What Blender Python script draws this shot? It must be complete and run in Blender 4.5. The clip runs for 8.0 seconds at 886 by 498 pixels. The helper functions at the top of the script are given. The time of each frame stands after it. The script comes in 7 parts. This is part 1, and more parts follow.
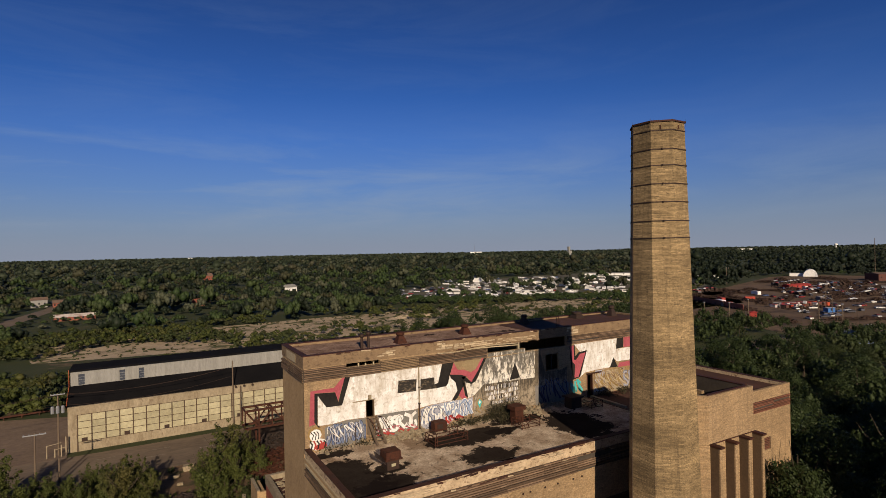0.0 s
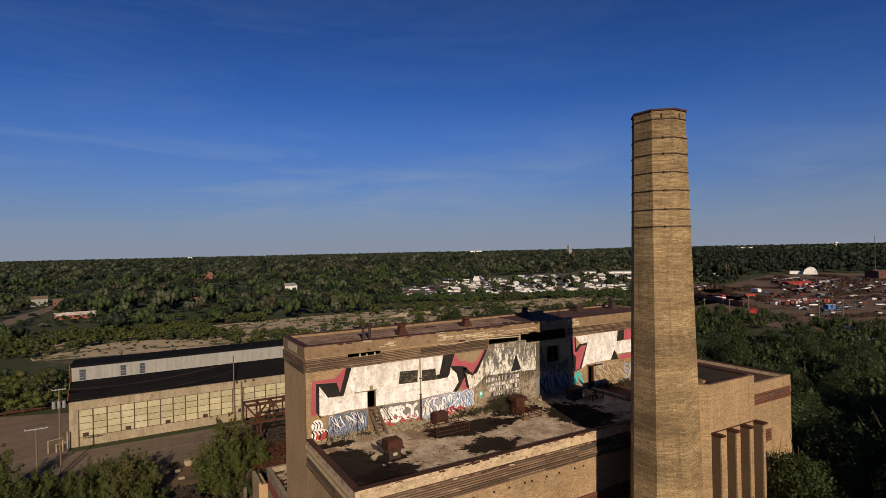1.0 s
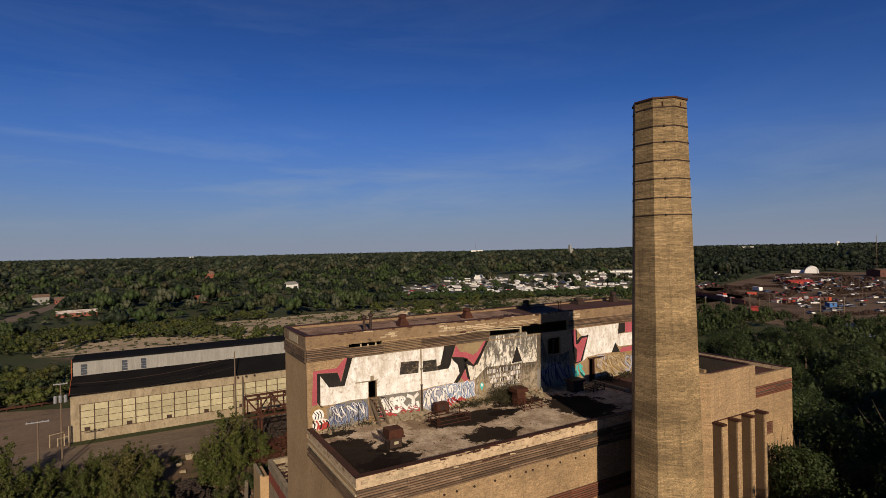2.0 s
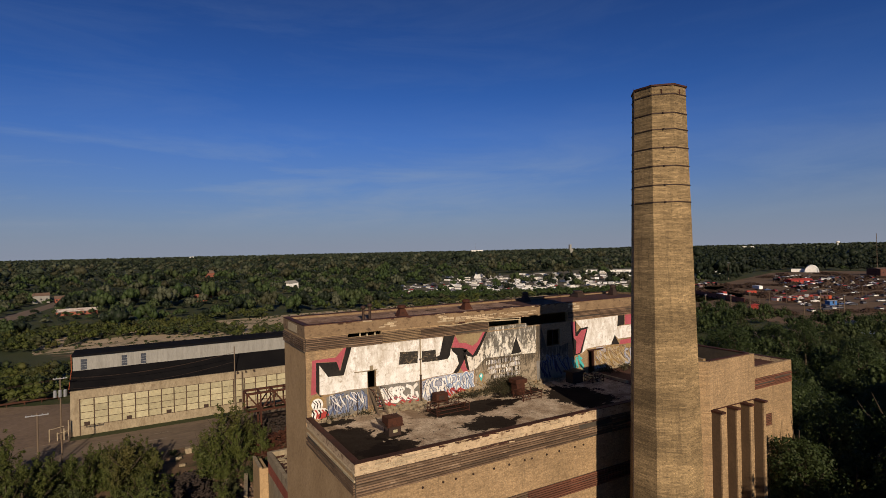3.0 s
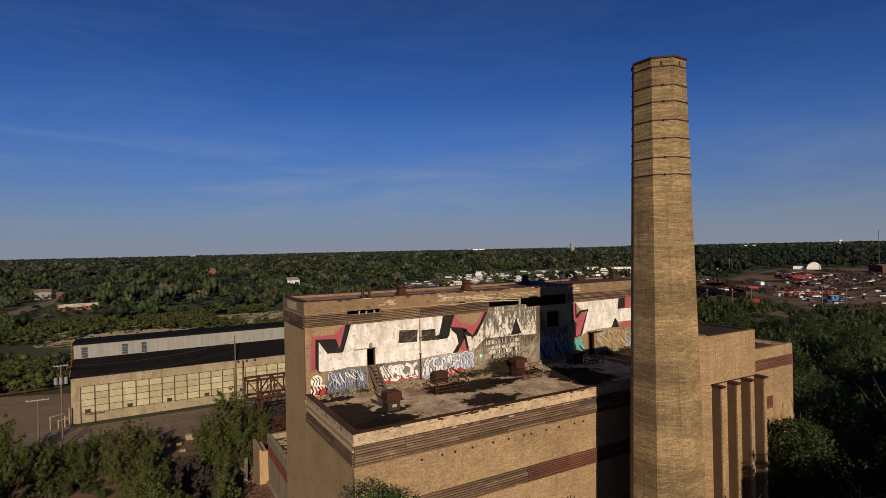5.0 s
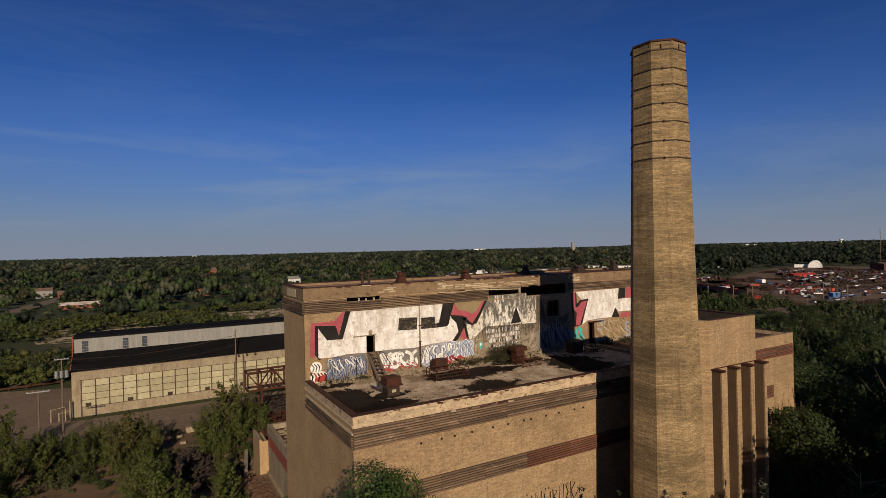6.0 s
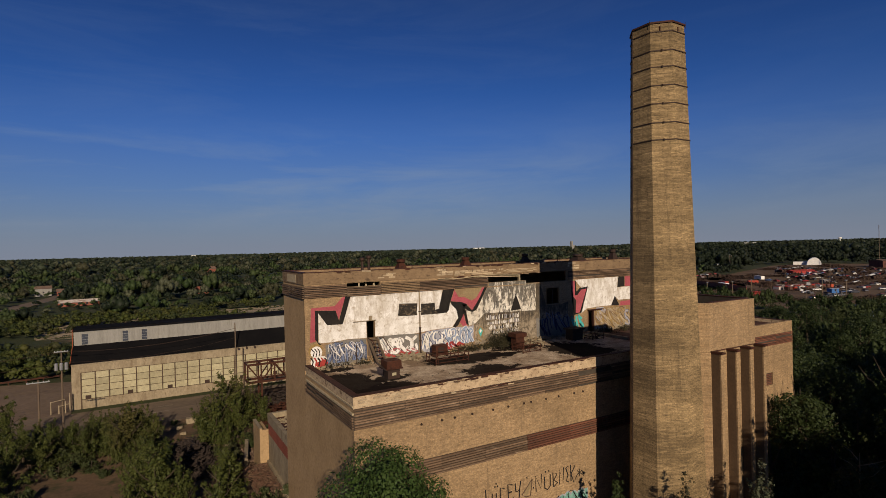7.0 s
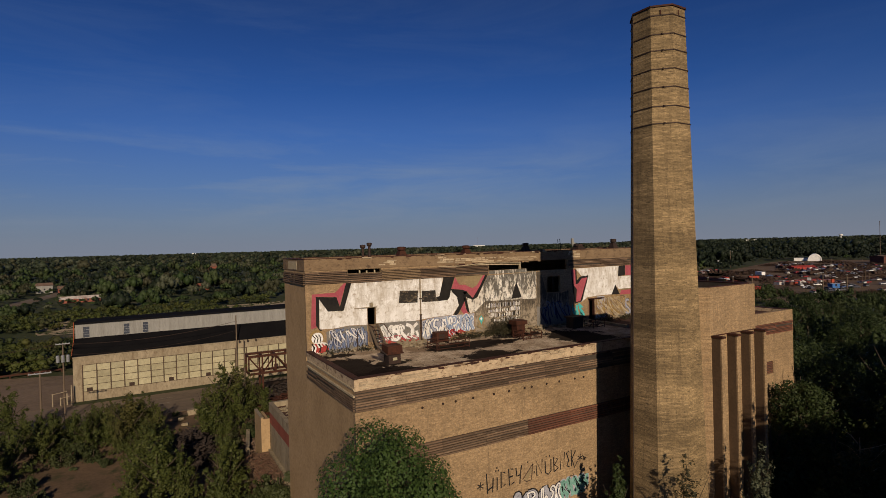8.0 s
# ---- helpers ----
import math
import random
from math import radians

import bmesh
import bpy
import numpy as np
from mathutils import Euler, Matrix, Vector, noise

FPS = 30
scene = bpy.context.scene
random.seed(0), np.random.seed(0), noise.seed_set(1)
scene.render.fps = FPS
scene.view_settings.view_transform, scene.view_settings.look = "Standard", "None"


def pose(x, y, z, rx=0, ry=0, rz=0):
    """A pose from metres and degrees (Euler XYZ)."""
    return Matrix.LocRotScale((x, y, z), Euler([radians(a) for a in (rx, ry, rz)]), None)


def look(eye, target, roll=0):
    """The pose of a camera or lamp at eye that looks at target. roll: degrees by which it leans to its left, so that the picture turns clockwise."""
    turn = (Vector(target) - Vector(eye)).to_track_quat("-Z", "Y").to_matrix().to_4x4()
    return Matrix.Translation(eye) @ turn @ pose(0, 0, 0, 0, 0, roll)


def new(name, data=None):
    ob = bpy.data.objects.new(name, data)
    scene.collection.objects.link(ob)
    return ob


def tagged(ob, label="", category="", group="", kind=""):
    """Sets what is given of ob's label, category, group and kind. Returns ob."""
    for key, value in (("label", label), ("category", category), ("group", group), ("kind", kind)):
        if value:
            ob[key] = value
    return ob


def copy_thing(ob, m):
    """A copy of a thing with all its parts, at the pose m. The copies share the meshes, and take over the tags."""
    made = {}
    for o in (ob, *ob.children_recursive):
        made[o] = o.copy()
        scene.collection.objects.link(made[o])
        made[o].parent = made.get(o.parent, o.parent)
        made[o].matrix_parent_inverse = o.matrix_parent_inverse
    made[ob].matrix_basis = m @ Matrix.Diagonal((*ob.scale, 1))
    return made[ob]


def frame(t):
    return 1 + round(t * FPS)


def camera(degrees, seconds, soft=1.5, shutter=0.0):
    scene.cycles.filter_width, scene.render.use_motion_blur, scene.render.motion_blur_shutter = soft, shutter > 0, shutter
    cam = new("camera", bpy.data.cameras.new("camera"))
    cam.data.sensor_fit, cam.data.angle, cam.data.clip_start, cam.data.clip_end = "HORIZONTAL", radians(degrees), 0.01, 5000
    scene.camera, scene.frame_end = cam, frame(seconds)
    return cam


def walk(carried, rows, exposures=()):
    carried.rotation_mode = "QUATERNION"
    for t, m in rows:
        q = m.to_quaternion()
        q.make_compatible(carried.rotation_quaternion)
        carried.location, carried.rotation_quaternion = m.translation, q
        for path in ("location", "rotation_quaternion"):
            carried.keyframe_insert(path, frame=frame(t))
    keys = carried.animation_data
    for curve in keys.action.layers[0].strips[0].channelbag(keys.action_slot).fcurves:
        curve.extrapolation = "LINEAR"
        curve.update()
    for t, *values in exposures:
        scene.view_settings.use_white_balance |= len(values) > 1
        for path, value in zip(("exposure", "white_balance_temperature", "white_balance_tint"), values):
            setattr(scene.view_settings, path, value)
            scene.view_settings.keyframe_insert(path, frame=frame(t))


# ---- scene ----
cam = camera(78.8, 8.0, soft=0.75)
PATH = [
    (0, (-0.135, 0.033, 36.752), (0.858, 1.769, 36.755), -1.1),
    (0.5, (-0.186, 0.066, 36.341), (0.806, 1.803, 36.342), -1.2),
    (1, (-0.273, 0.058, 35.899), (0.72, 1.794, 35.899), -1.2),
    (1.5, (-0.291, 0.072, 35.461), (0.7, 1.81, 35.46), -1.2),
    (3, (-0.209, 0.02, 33.918), (0.78, 1.758, 33.917), -1.2),
    (3.5, (-0.139, 0.059, 33.457), (0.849, 1.798, 33.455), -1.3),
    (4, (-0.128, 0.068, 32.894), (0.86, 1.808, 32.891), -1.3),
    (4.5, (-0.109, 0.055, 32.341), (0.877, 1.795, 32.337), -1.2),
    (6, (0.094, 0.042, 30.421), (1.076, 1.785, 30.417), -1.3),
    (6.5, (0.068, 0.046, 29.755), (1.049, 1.788, 29.749), -1.3),
    (7, (-0.023, 0.015, 29.029), (0.961, 1.756, 29.022), -1.4),
    (7.5, (-0.115, -0.029, 28.377), (0.869, 1.712, 28.366), -1.4),
    (8, (-0.077, -0.016, 27.912), (0.905, 1.726, 27.897), -1.5),
]
walk(cam, [(t, look(e, g, r)) for t, e, g, r in PATH], [(0, 0.0), (1.5, 0.0), (3.5, -0.06), (4.5, -0.1), (6, -0.18), (7, -0.28), (8, -0.38)])

# ---------------- world, sun, exposure ----------------
SUN_AZ = 15.9      # degrees by which the light's way is turned from +y towards +x
SUN_EL = 21.0
wd = bpy.data.worlds.new("world")
scene.world = wd
wd.use_nodes = True
wn, wl = wd.node_tree.nodes, wd.node_tree.links
wn.clear()
sky = wn.new("ShaderNodeTexSky")
sky.sky_type = "NISHITA"
sky.sun_disc = False
sky.sun_elevation = radians(SUN_EL)
sky.sun_rotation = radians(180 + SUN_AZ)
sky.air_density, sky.dust_density, sky.ozone_density = 1.2, 0.1, 5.0
wcoord = wn.new("ShaderNodeTexCoord")
wmap = wn.new("ShaderNodeMapping")
wmap.inputs["Location"].default_value = (0.55, 0.3, 0.4)
wmap.inputs["Rotation"].default_value = (0, radians(4), radians(-30))
wmap.inputs["Scale"].default_value = (1.4, 2.0, 10)
wnoise = wn.new("ShaderNodeTexNoise")
wnoise.inputs["Scale"].default_value = 1.7
wnoise.inputs["Detail"].default_value = 7
wnoise.inputs["Roughness"].default_value = 0.62
wnoise.inputs["Distortion"].default_value = 0.5
wramp = wn.new("ShaderNodeValToRGB")
wramp.color_ramp.elements[0].position, wramp.color_ramp.elements[0].color = 0.47, (0, 0, 0, 1)
wramp.color_ramp.elements[1].position, wramp.color_ramp.elements[1].color = 0.8, (0.8, 0.8, 0.8, 1)


def world_mix(mode, fac, a, b):
    n = wn.new("ShaderNodeMix")
    n.data_type, n.blend_type = "RGBA", mode
    for sock, v in ((n.inputs[0], fac), (n.inputs[6], a), (n.inputs[7], b)):
        if isinstance(v, (int, float)):
            sock.default_value = v
        elif isinstance(v, tuple):
            sock.default_value = (*v, 1)
        else:
            wl.new(v, sock)
    return n.outputs[2]


def height_ramp(stops):
    r = wn.new("ShaderNodeValToRGB")
    el = r.color_ramp.elements
    while len(el) < len(stops):
        el.new(0.5)
    for e, (p, c) in zip(el, stops):
        e.position, e.color = p, (*c, 1) if isinstance(c, tuple) else (c, c, c, 1)
    wl.new(wsep.outputs["Z"], r.inputs["Fac"])
    return r.outputs["Color"]


wsep = wn.new("ShaderNodeSeparateXYZ")
wl.new(wcoord.outputs["Generated"], wsep.inputs[0])
wl.new(wcoord.outputs["Generated"], wmap.inputs["Vector"])
wl.new(wmap.outputs[0], wnoise.inputs["Vector"])
wl.new(wnoise.outputs["Fac"], wramp.inputs["Fac"])
# clear deep blue overhead, pale lilac haze towards the horizon, thin cirrus between
wcol = world_mix("MULTIPLY", 1.0, sky.outputs[0], (0.34, 0.605, 1.22))
wcol = world_mix("MULTIPLY", 1.0, wcol, height_ramp([(0.0, 1.0), (0.2, 1.04), (0.42, 0.74), (0.7, (0.5, 0.43, 0.36)), (1.0, (0.38, 0.3, 0.22))]))
wcirrus = world_mix("MULTIPLY", 1.0, wramp.outputs["Color"], height_ramp([(0.02, 0.5), (0.06, 1.0), (0.14, 0.8), (0.21, 0.12)]))
wside = wn.new("ShaderNodeValToRGB")
wside.color_ramp.elements[0].position, wside.color_ramp.elements[0].color = 0.25, (1, 1, 1, 1)
wside.color_ramp.elements[1].position, wside.color_ramp.elements[1].color = 0.85, (0.35, 0.35, 0.35, 1)
wl.new(wsep.outputs["X"], wside.inputs["Fac"])
wcirrus = world_mix("MULTIPLY", 1.0, wcirrus, wside.outputs["Color"])
wcol = world_mix("MIX", wcirrus, wcol, (5.0, 6.6, 8.8))
wcol = world_mix("MIX", height_ramp([(0.0, 0.9), (0.05, 0.58), (0.11, 0.27), (0.19, 0.08), (0.27, 0.0)]), wcol, (4.6, 5.12, 6.55))
wbg = wn.new("ShaderNodeBackground")
wbg.inputs["Strength"].default_value = 0.055
wout = wn.new("ShaderNodeOutputWorld")
wl.new(wcol, wbg.inputs["Color"])
wl.new(wbg.outputs[0], wout.inputs[0])

sun_data = bpy.data.lights.new("sun", "SUN")
sun_data.energy, sun_data.angle, sun_data.color = 5.35, radians(0.53), (1.0, 0.81, 0.61)
sun = new("sun", sun_data)
_a, _e = radians(SUN_AZ), radians(SUN_EL)
SUN_WAY = Vector((math.sin(_a) * math.cos(_e), math.cos(_a) * math.cos(_e), -math.sin(_e)))
sun.rotation_euler = SUN_WAY.to_track_quat("-Z", "Y").to_euler()
sun.location = (-60, -200, 120)
scene.view_settings.exposure = 0.0


# ---------------- materials ----------------
def material(name, rough=0.85, metal=0.0):
    m = bpy.data.materials.new(name)
    m.use_nodes = True
    nt = m.node_tree
    b = nt.nodes["Principled BSDF"]
    b.inputs["Roughness"].default_value = rough
    b.inputs["Metallic"].default_value = metal
    b.inputs["Specular IOR Level"].default_value = 0.25
    return m, nt, b


def coords(nt, scale=(1, 1, 1)):
    g = nt.nodes.new("ShaderNodeNewGeometry")
    mp = nt.nodes.new("ShaderNodeMapping")
    mp.inputs["Scale"].default_value = scale
    nt.links.new(g.outputs["Position"], mp.inputs["Vector"])
    return mp.outputs[0]


def noise_tex(nt, vec, scale, detail=5, rough=0.6, distort=0.0):
    n = nt.nodes.new("ShaderNodeTexNoise")
    n.inputs["Scale"].default_value = scale
    n.inputs["Detail"].default_value = detail
    n.inputs["Roughness"].default_value = rough
    n.inputs["Distortion"].default_value = distort
    nt.links.new(vec, n.inputs["Vector"])
    return n.outputs["Fac"]


def ramp(nt, fac, stops):
    r = nt.nodes.new("ShaderNodeValToRGB")
    el = r.color_ramp.elements
    while len(el) < len(stops):
        el.new(0.5)
    for e, (p, c) in zip(el, stops):
        e.position = p
        e.color = (c, c, c, 1) if not isinstance(c, tuple) else (*c, 1)
    nt.links.new(fac, r.inputs["Fac"])
    return r.outputs["Color"]


def mixc(nt, fac, a, b, mode="MIX"):
    n = nt.nodes.new("ShaderNodeMix")
    n.data_type = "RGBA"
    n.blend_type = mode
    for sock, v in ((n.inputs[0], fac), (n.inputs[6], a), (n.inputs[7], b)):
        if isinstance(v, (int, float)):
            sock.default_value = v
        elif isinstance(v, tuple):
            sock.default_value = (*v, 1)
        else:
            nt.links.new(v, sock)
    return n.outputs[2]


def bump(nt, b, height, strength=0.5, dist=0.05):
    n = nt.nodes.new("ShaderNodeBump")
    n.inputs["Strength"].default_value = strength
    n.inputs["Distance"].default_value = dist
    nt.links.new(height, n.inputs["Height"])
    nt.links.new(n.outputs[0], b.inputs["Normal"])


def worn(name, c1, c2, big=0.35, fine=6.0, rough=0.85, metal=0.0, stain=None, stain_at=(0.55, 0.75), stretch=(1, 1, 1), bumpiness=0.4):
    """A surface of two mixed tones, fine grain, and stains in a third tone."""
    m, nt, b = material(name, rough, metal)
    v = coords(nt, stretch)
    col = mixc(nt, ramp(nt, noise_tex(nt, v, big, 6), [(0.3, 0.0), (0.7, 1.0)]), c1, c2)
    grain = noise_tex(nt, v, fine, 4, 0.7)
    col = mixc(nt, 1.0, col, ramp(nt, grain, [(0.25, 0.72), (0.75, 1.22)]), "MULTIPLY")
    if stain:
        col = mixc(nt, ramp(nt, noise_tex(nt, v, big * 2.3, 8, 0.65, 0.4), [(stain_at[0], 0.0), (stain_at[1], 1.0)]), col, stain)
    nt.links.new(col, b.inputs["Base Color"])
    bump(nt, b, grain, bumpiness, 0.03)
    return m


def brick(name, c1, c2, mortar, dirt, weights=(1.0, 1.0), dirt_at=(0.555, 0.80), row=0.1, long=3, course_dark=0.84, gaps=0.0, zones=0.0):
    """Running-bond brick at true size, with colour drift, streaks running down and dirt."""
    m, nt, b = material(name, 0.9)
    g = nt.nodes.new("ShaderNodeNewGeometry")
    sep = nt.nodes.new("ShaderNodeSeparateXYZ")
    nt.links.new(g.outputs["Position"], sep.inputs[0])
    ax, ay = nt.nodes.new("ShaderNodeMath"), nt.nodes.new("ShaderNodeMath")
    ax.operation, ay.operation = "MULTIPLY", "MULTIPLY_ADD"
    ax.inputs[1].default_value, ay.inputs[1].default_value = weights
    nt.links.new(sep.outputs["X"], ax.inputs[0])
    nt.links.new(sep.outputs["Y"], ay.inputs[0])
    nt.links.new(ax.outputs[0], ay.inputs[2])
    comb = nt.nodes.new("ShaderNodeCombineXYZ")
    nt.links.new(ay.outputs[0], comb.inputs["X"])
    nt.links.new(sep.outputs["Z"], comb.inputs["Y"])
    bt = nt.nodes.new("ShaderNodeTexBrick")
    bt.inputs["Scale"].default_value = 1.0
    bt.inputs["Brick Width"].default_value = row * long
    bt.inputs["Row Height"].default_value = row
    bt.inputs["Mortar Size"].default_value = row * 0.13
    bt.inputs["Color1"].default_value = (*c1, 1)
    bt.inputs["Color2"].default_value = (*c2, 1)
    bt.inputs["Mortar"].default_value = (*mortar, 1)
    nt.links.new(comb.outputs[0], bt.inputs["Vector"])
    v = coords(nt)
    vs = coords(nt, (1, 1, 0.12))
    # courses that differ in tone
    courses = coords(nt, (1.1, 1.1, 5.5))
    col = mixc(nt, 1.0, bt.outputs["Color"], ramp(nt, noise_tex(nt, v, 0.25, 6), [(0.3, 0.78), (0.7, 1.18)]), "MULTIPLY")
    col = mixc(nt, 1.0, col, ramp(nt, noise_tex(nt, courses, 1.0, 4, 0.7), [(0.32, course_dark), (0.6, 1.12)]), "MULTIPLY")
    col = mixc(nt, 1.0, col, ramp(nt, noise_tex(nt, v, 7.0, 4, 0.75), [(0.3, 0.6), (0.7, 1.32)]), "MULTIPLY")
    col = mixc(nt, ramp(nt, noise_tex(nt, vs, 0.7, 8, 0.7), [(dirt_at[0], 0.0), (dirt_at[1], 0.8)]), col, dirt)
    col = mixc(nt, ramp(nt, noise_tex(nt, coords(nt, (1, 1, 0.05)), 1.6, 7, 0.7), [(0.57, 0.0), (0.70, 0.5)]), col, dirt)
    col = mixc(nt, ramp(nt, noise_tex(nt, v, 0.9, 9, 0.75), [(0.60, 0.0), (0.68, 0.35)]), col, mortar)
    if zones:
        col = mixc(nt, 1.0, col, ramp(nt, noise_tex(nt, coords(nt, (0.06, 0.06, 0.42)), 1.0, 3, 0.6), [(0.36, 1 - zones), (0.62, 1 + zones)]), "MULTIPLY")
    if gaps:
        # joints washed out here and there
        col = mixc(nt, ramp(nt, noise_tex(nt, coords(nt, (0.9, 0.9, 8.0)), 1.5, 5, 0.75), [(0.56, 0.0), (0.63, gaps)]), col, dirt)
    nt.links.new(col, b.inputs["Base Color"])
    bump(nt, b, bt.outputs["Fac"], -0.25, 0.02)
    return m


def old_paint(name, c1, c2, drip, dirt, drip_at, dirt_at, top=24.5, reach=4.0, drip_scale=3.0, drip_long=0.09):
    """Old wall paint: mottled, flaking, with dark drips that run down from the ledge above and thin out."""
    m, nt, b = material(name, 0.8)
    v = coords(nt)
    vs = coords(nt, (1, 1, drip_long))
    col = mixc(nt, ramp(nt, noise_tex(nt, v, 0.8, 7, 0.65), [(0.35, 0.0), (0.65, 1.0)]), c1, c2)
    col = mixc(nt, 1.0, col, ramp(nt, noise_tex(nt, v, 9.0, 4, 0.7), [(0.25, 0.8), (0.7, 1.08)]), "MULTIPLY")
    col = mixc(nt, ramp(nt, noise_tex(nt, v, 2.2, 9, 0.72, 0.3), [(dirt_at[0], 0.0), (dirt_at[1], 0.75)]), col, dirt)
    g = nt.nodes.new("ShaderNodeNewGeometry")
    sep = nt.nodes.new("ShaderNodeSeparateXYZ")
    nt.links.new(g.outputs["Position"], sep.inputs[0])
    mr = nt.nodes.new("ShaderNodeMapRange")
    mr.inputs["From Min"].default_value, mr.inputs["From Max"].default_value = top - reach, top
    mr.inputs["To Min"].default_value, mr.inputs["To Max"].default_value = -0.13, 0.13
    nt.links.new(sep.outputs["Z"], mr.inputs["Value"])
    add = nt.nodes.new("ShaderNodeMath")
    add.operation = "ADD"
    nt.links.new(noise_tex(nt, vs, drip_scale, 8, 0.75, 0.3), add.inputs[0])
    nt.links.new(mr.outputs[0], add.inputs[1])
    col = mixc(nt, ramp(nt, add.outputs[0], [(drip_at[0], 0.0), (drip_at[1], 0.85)]), col, drip)
    nt.links.new(col, b.inputs["Base Color"])
    bump(nt, b, noise_tex(nt, v, 6.0, 5), 0.25, 0.03)
    return m


def stained_roof(name, c1, c2, tar, pools):
    """Gravel roof worn thin in patches, with dark pools (tar, some painted shade) round given places, their edges
    frayed.
    """
    m, nt, b = material(name, 1.0)
    b.inputs["Specular IOR Level"].default_value = 0.04
    v = coords(nt)
    col = mixc(nt, ramp(nt, noise_tex(nt, v, 0.45, 10, 0.72, 0.3), [(0.40, 0.0), (0.60, 1.0)]), c1, c2)
    grain = noise_tex(nt, v, 5.0, 6, 0.75)
    col = mixc(nt, 1.0, col, ramp(nt, grain, [(0.28, 0.45), (0.72, 1.35)]), "MULTIPLY")
    col = mixc(nt, ramp(nt, noise_tex(nt, v, 1.3, 12, 0.8, 0.6), [(0.575, 0.0), (0.61, 0.9)]), col, tar)
    col = mixc(nt, ramp(nt, noise_tex(nt, v, 0.22, 10, 0.7, 0.5), [(0.54, 0.0), (0.62, 0.6)]), col, (0.16, 0.105, 0.065))
    g = nt.nodes.new("ShaderNodeNewGeometry")
    fray = nt.nodes.new("ShaderNodeMapRange")
    fray.inputs["To Min"].default_value, fray.inputs["To Max"].default_value = -1.25, 1.25
    nt.links.new(noise_tex(nt, v, 0.55, 12, 0.72, 0.5), fray.inputs["Value"])
    for x, y, rx, ry in pools:
        mp = nt.nodes.new("ShaderNodeMapping")
        mp.vector_type = "TEXTURE"
        mp.inputs["Location"].default_value = (x, y, 17.6)
        mp.inputs["Scale"].default_value = (rx, ry, 10)
        nt.links.new(g.outputs["Position"], mp.inputs["Vector"])
        ln = nt.nodes.new("ShaderNodeVectorMath")
        ln.operation = "LENGTH"
        nt.links.new(mp.outputs[0], ln.inputs[0])
        ad = nt.nodes.new("ShaderNodeMath")
        ad.operation = "ADD"
        nt.links.new(ln.outputs["Value"], ad.inputs[0])
        nt.links.new(fray.outputs[0], ad.inputs[1])
        col = mixc(nt, ramp(nt, ad.outputs[0], [(0.88, 0.97), (0.96, 0.0)]), col, tar)
    nt.links.new(col, b.inputs["Base Color"])
    bump(nt, b, grain, 0.4, 0.05)
    return m


def leaf_mat(name, c1, c2, c3, scale=0.25, c4=None, through_light=0.15, speck=0.0):
    """Leaves: tone drifts from crown to crown and from leaf to leaf, with some light passing through."""
    m, nt, b = material(name, 0.65)
    v = coords(nt)
    col = mixc(nt, ramp(nt, noise_tex(nt, v, scale, 4), [(0.35, 0.0), (0.65, 1.0)]), c1, c2)
    if c4:
        col = mixc(nt, ramp(nt, noise_tex(nt, v, scale * 0.35, 3), [(0.52, 0.0), (0.7, 1.0)]), col, c4)
    g = nt.nodes.new("ShaderNodeNewGeometry")
    col = mixc(nt, ramp(nt, g.outputs["Random Per Island"], [(0.0, 0.0), (1.0, 0.6)]), col, c3)
    if speck:
        col = mixc(nt, 1.0, col, ramp(nt, noise_tex(nt, v, speck, 5, 0.75), [(0.3, 0.55), (0.7, 1.4)]), "MULTIPLY")
    nt.links.new(col, b.inputs["Base Color"])
    tr = nt.nodes.new("ShaderNodeBsdfTranslucent")
    nt.links.new(col, tr.inputs["Color"])
    mx = nt.nodes.new("ShaderNodeMixShader")
    mx.inputs[0].default_value = through_light
    nt.links.new(b.outputs[0], mx.inputs[1])
    nt.links.new(tr.outputs[0], mx.inputs[2])
    nt.links.new(mx.outputs[0], nt.nodes["Material Output"].inputs["Surface"])
    return m


M_BRICK = brick("tan_brick", (0.325, 0.222, 0.118), (0.235, 0.155, 0.082), (0.25, 0.18, 0.105), (0.09, 0.065, 0.042))
M_CHIM = brick("chimney_brick", (0.30, 0.213, 0.108), (0.19, 0.134, 0.066), (0.168, 0.12, 0.063), (0.07, 0.05, 0.03), (0.924, 0.383), (0.56, 0.9), 0.105, 5, 0.7, 0.8, 0.3)
M_COPING = worn("stone_coping", (0.245, 0.17, 0.096), (0.165, 0.11, 0.063), 1.1, 8, stain=(0.08, 0.053, 0.033), stain_at=(0.53, 0.68), stretch=(0.8, 0.8, 1.2), bumpiness=0.7)
M_COPINGLOW = worn("low_stone_coping", (0.52, 0.40, 0.26), (0.37, 0.275, 0.17), 1.3, 8, stain=(0.17, 0.11, 0.065), stain_at=(0.54, 0.64), stretch=(0.8, 0.8, 1.0), bumpiness=0.7)
M_LIME = worn("bare_limestone", (0.446, 0.374, 0.245), (0.36, 0.288, 0.18), 1.2, 8)
M_BARE = worn("bare_pale_stone", (0.45, 0.365, 0.24), (0.34, 0.26, 0.165), 1.6, 8, stain=(0.14, 0.1, 0.065), stain_at=(0.56, 0.68), bumpiness=0.6)
M_RIB = worn("brown_ribbed_brick", (0.172, 0.115, 0.073), (0.096, 0.06, 0.037), 0.5, 5, stain=(0.245, 0.175, 0.115), stain_at=(0.56, 0.7), stretch=(0.6, 0.6, 2.0))
M_PLASTER = worn("smooth_tan_render", (0.385, 0.265, 0.14), (0.305, 0.205, 0.105), 0.35, 4, stain=(0.21, 0.14, 0.075), stain_at=(0.56, 0.8), bumpiness=0.25)
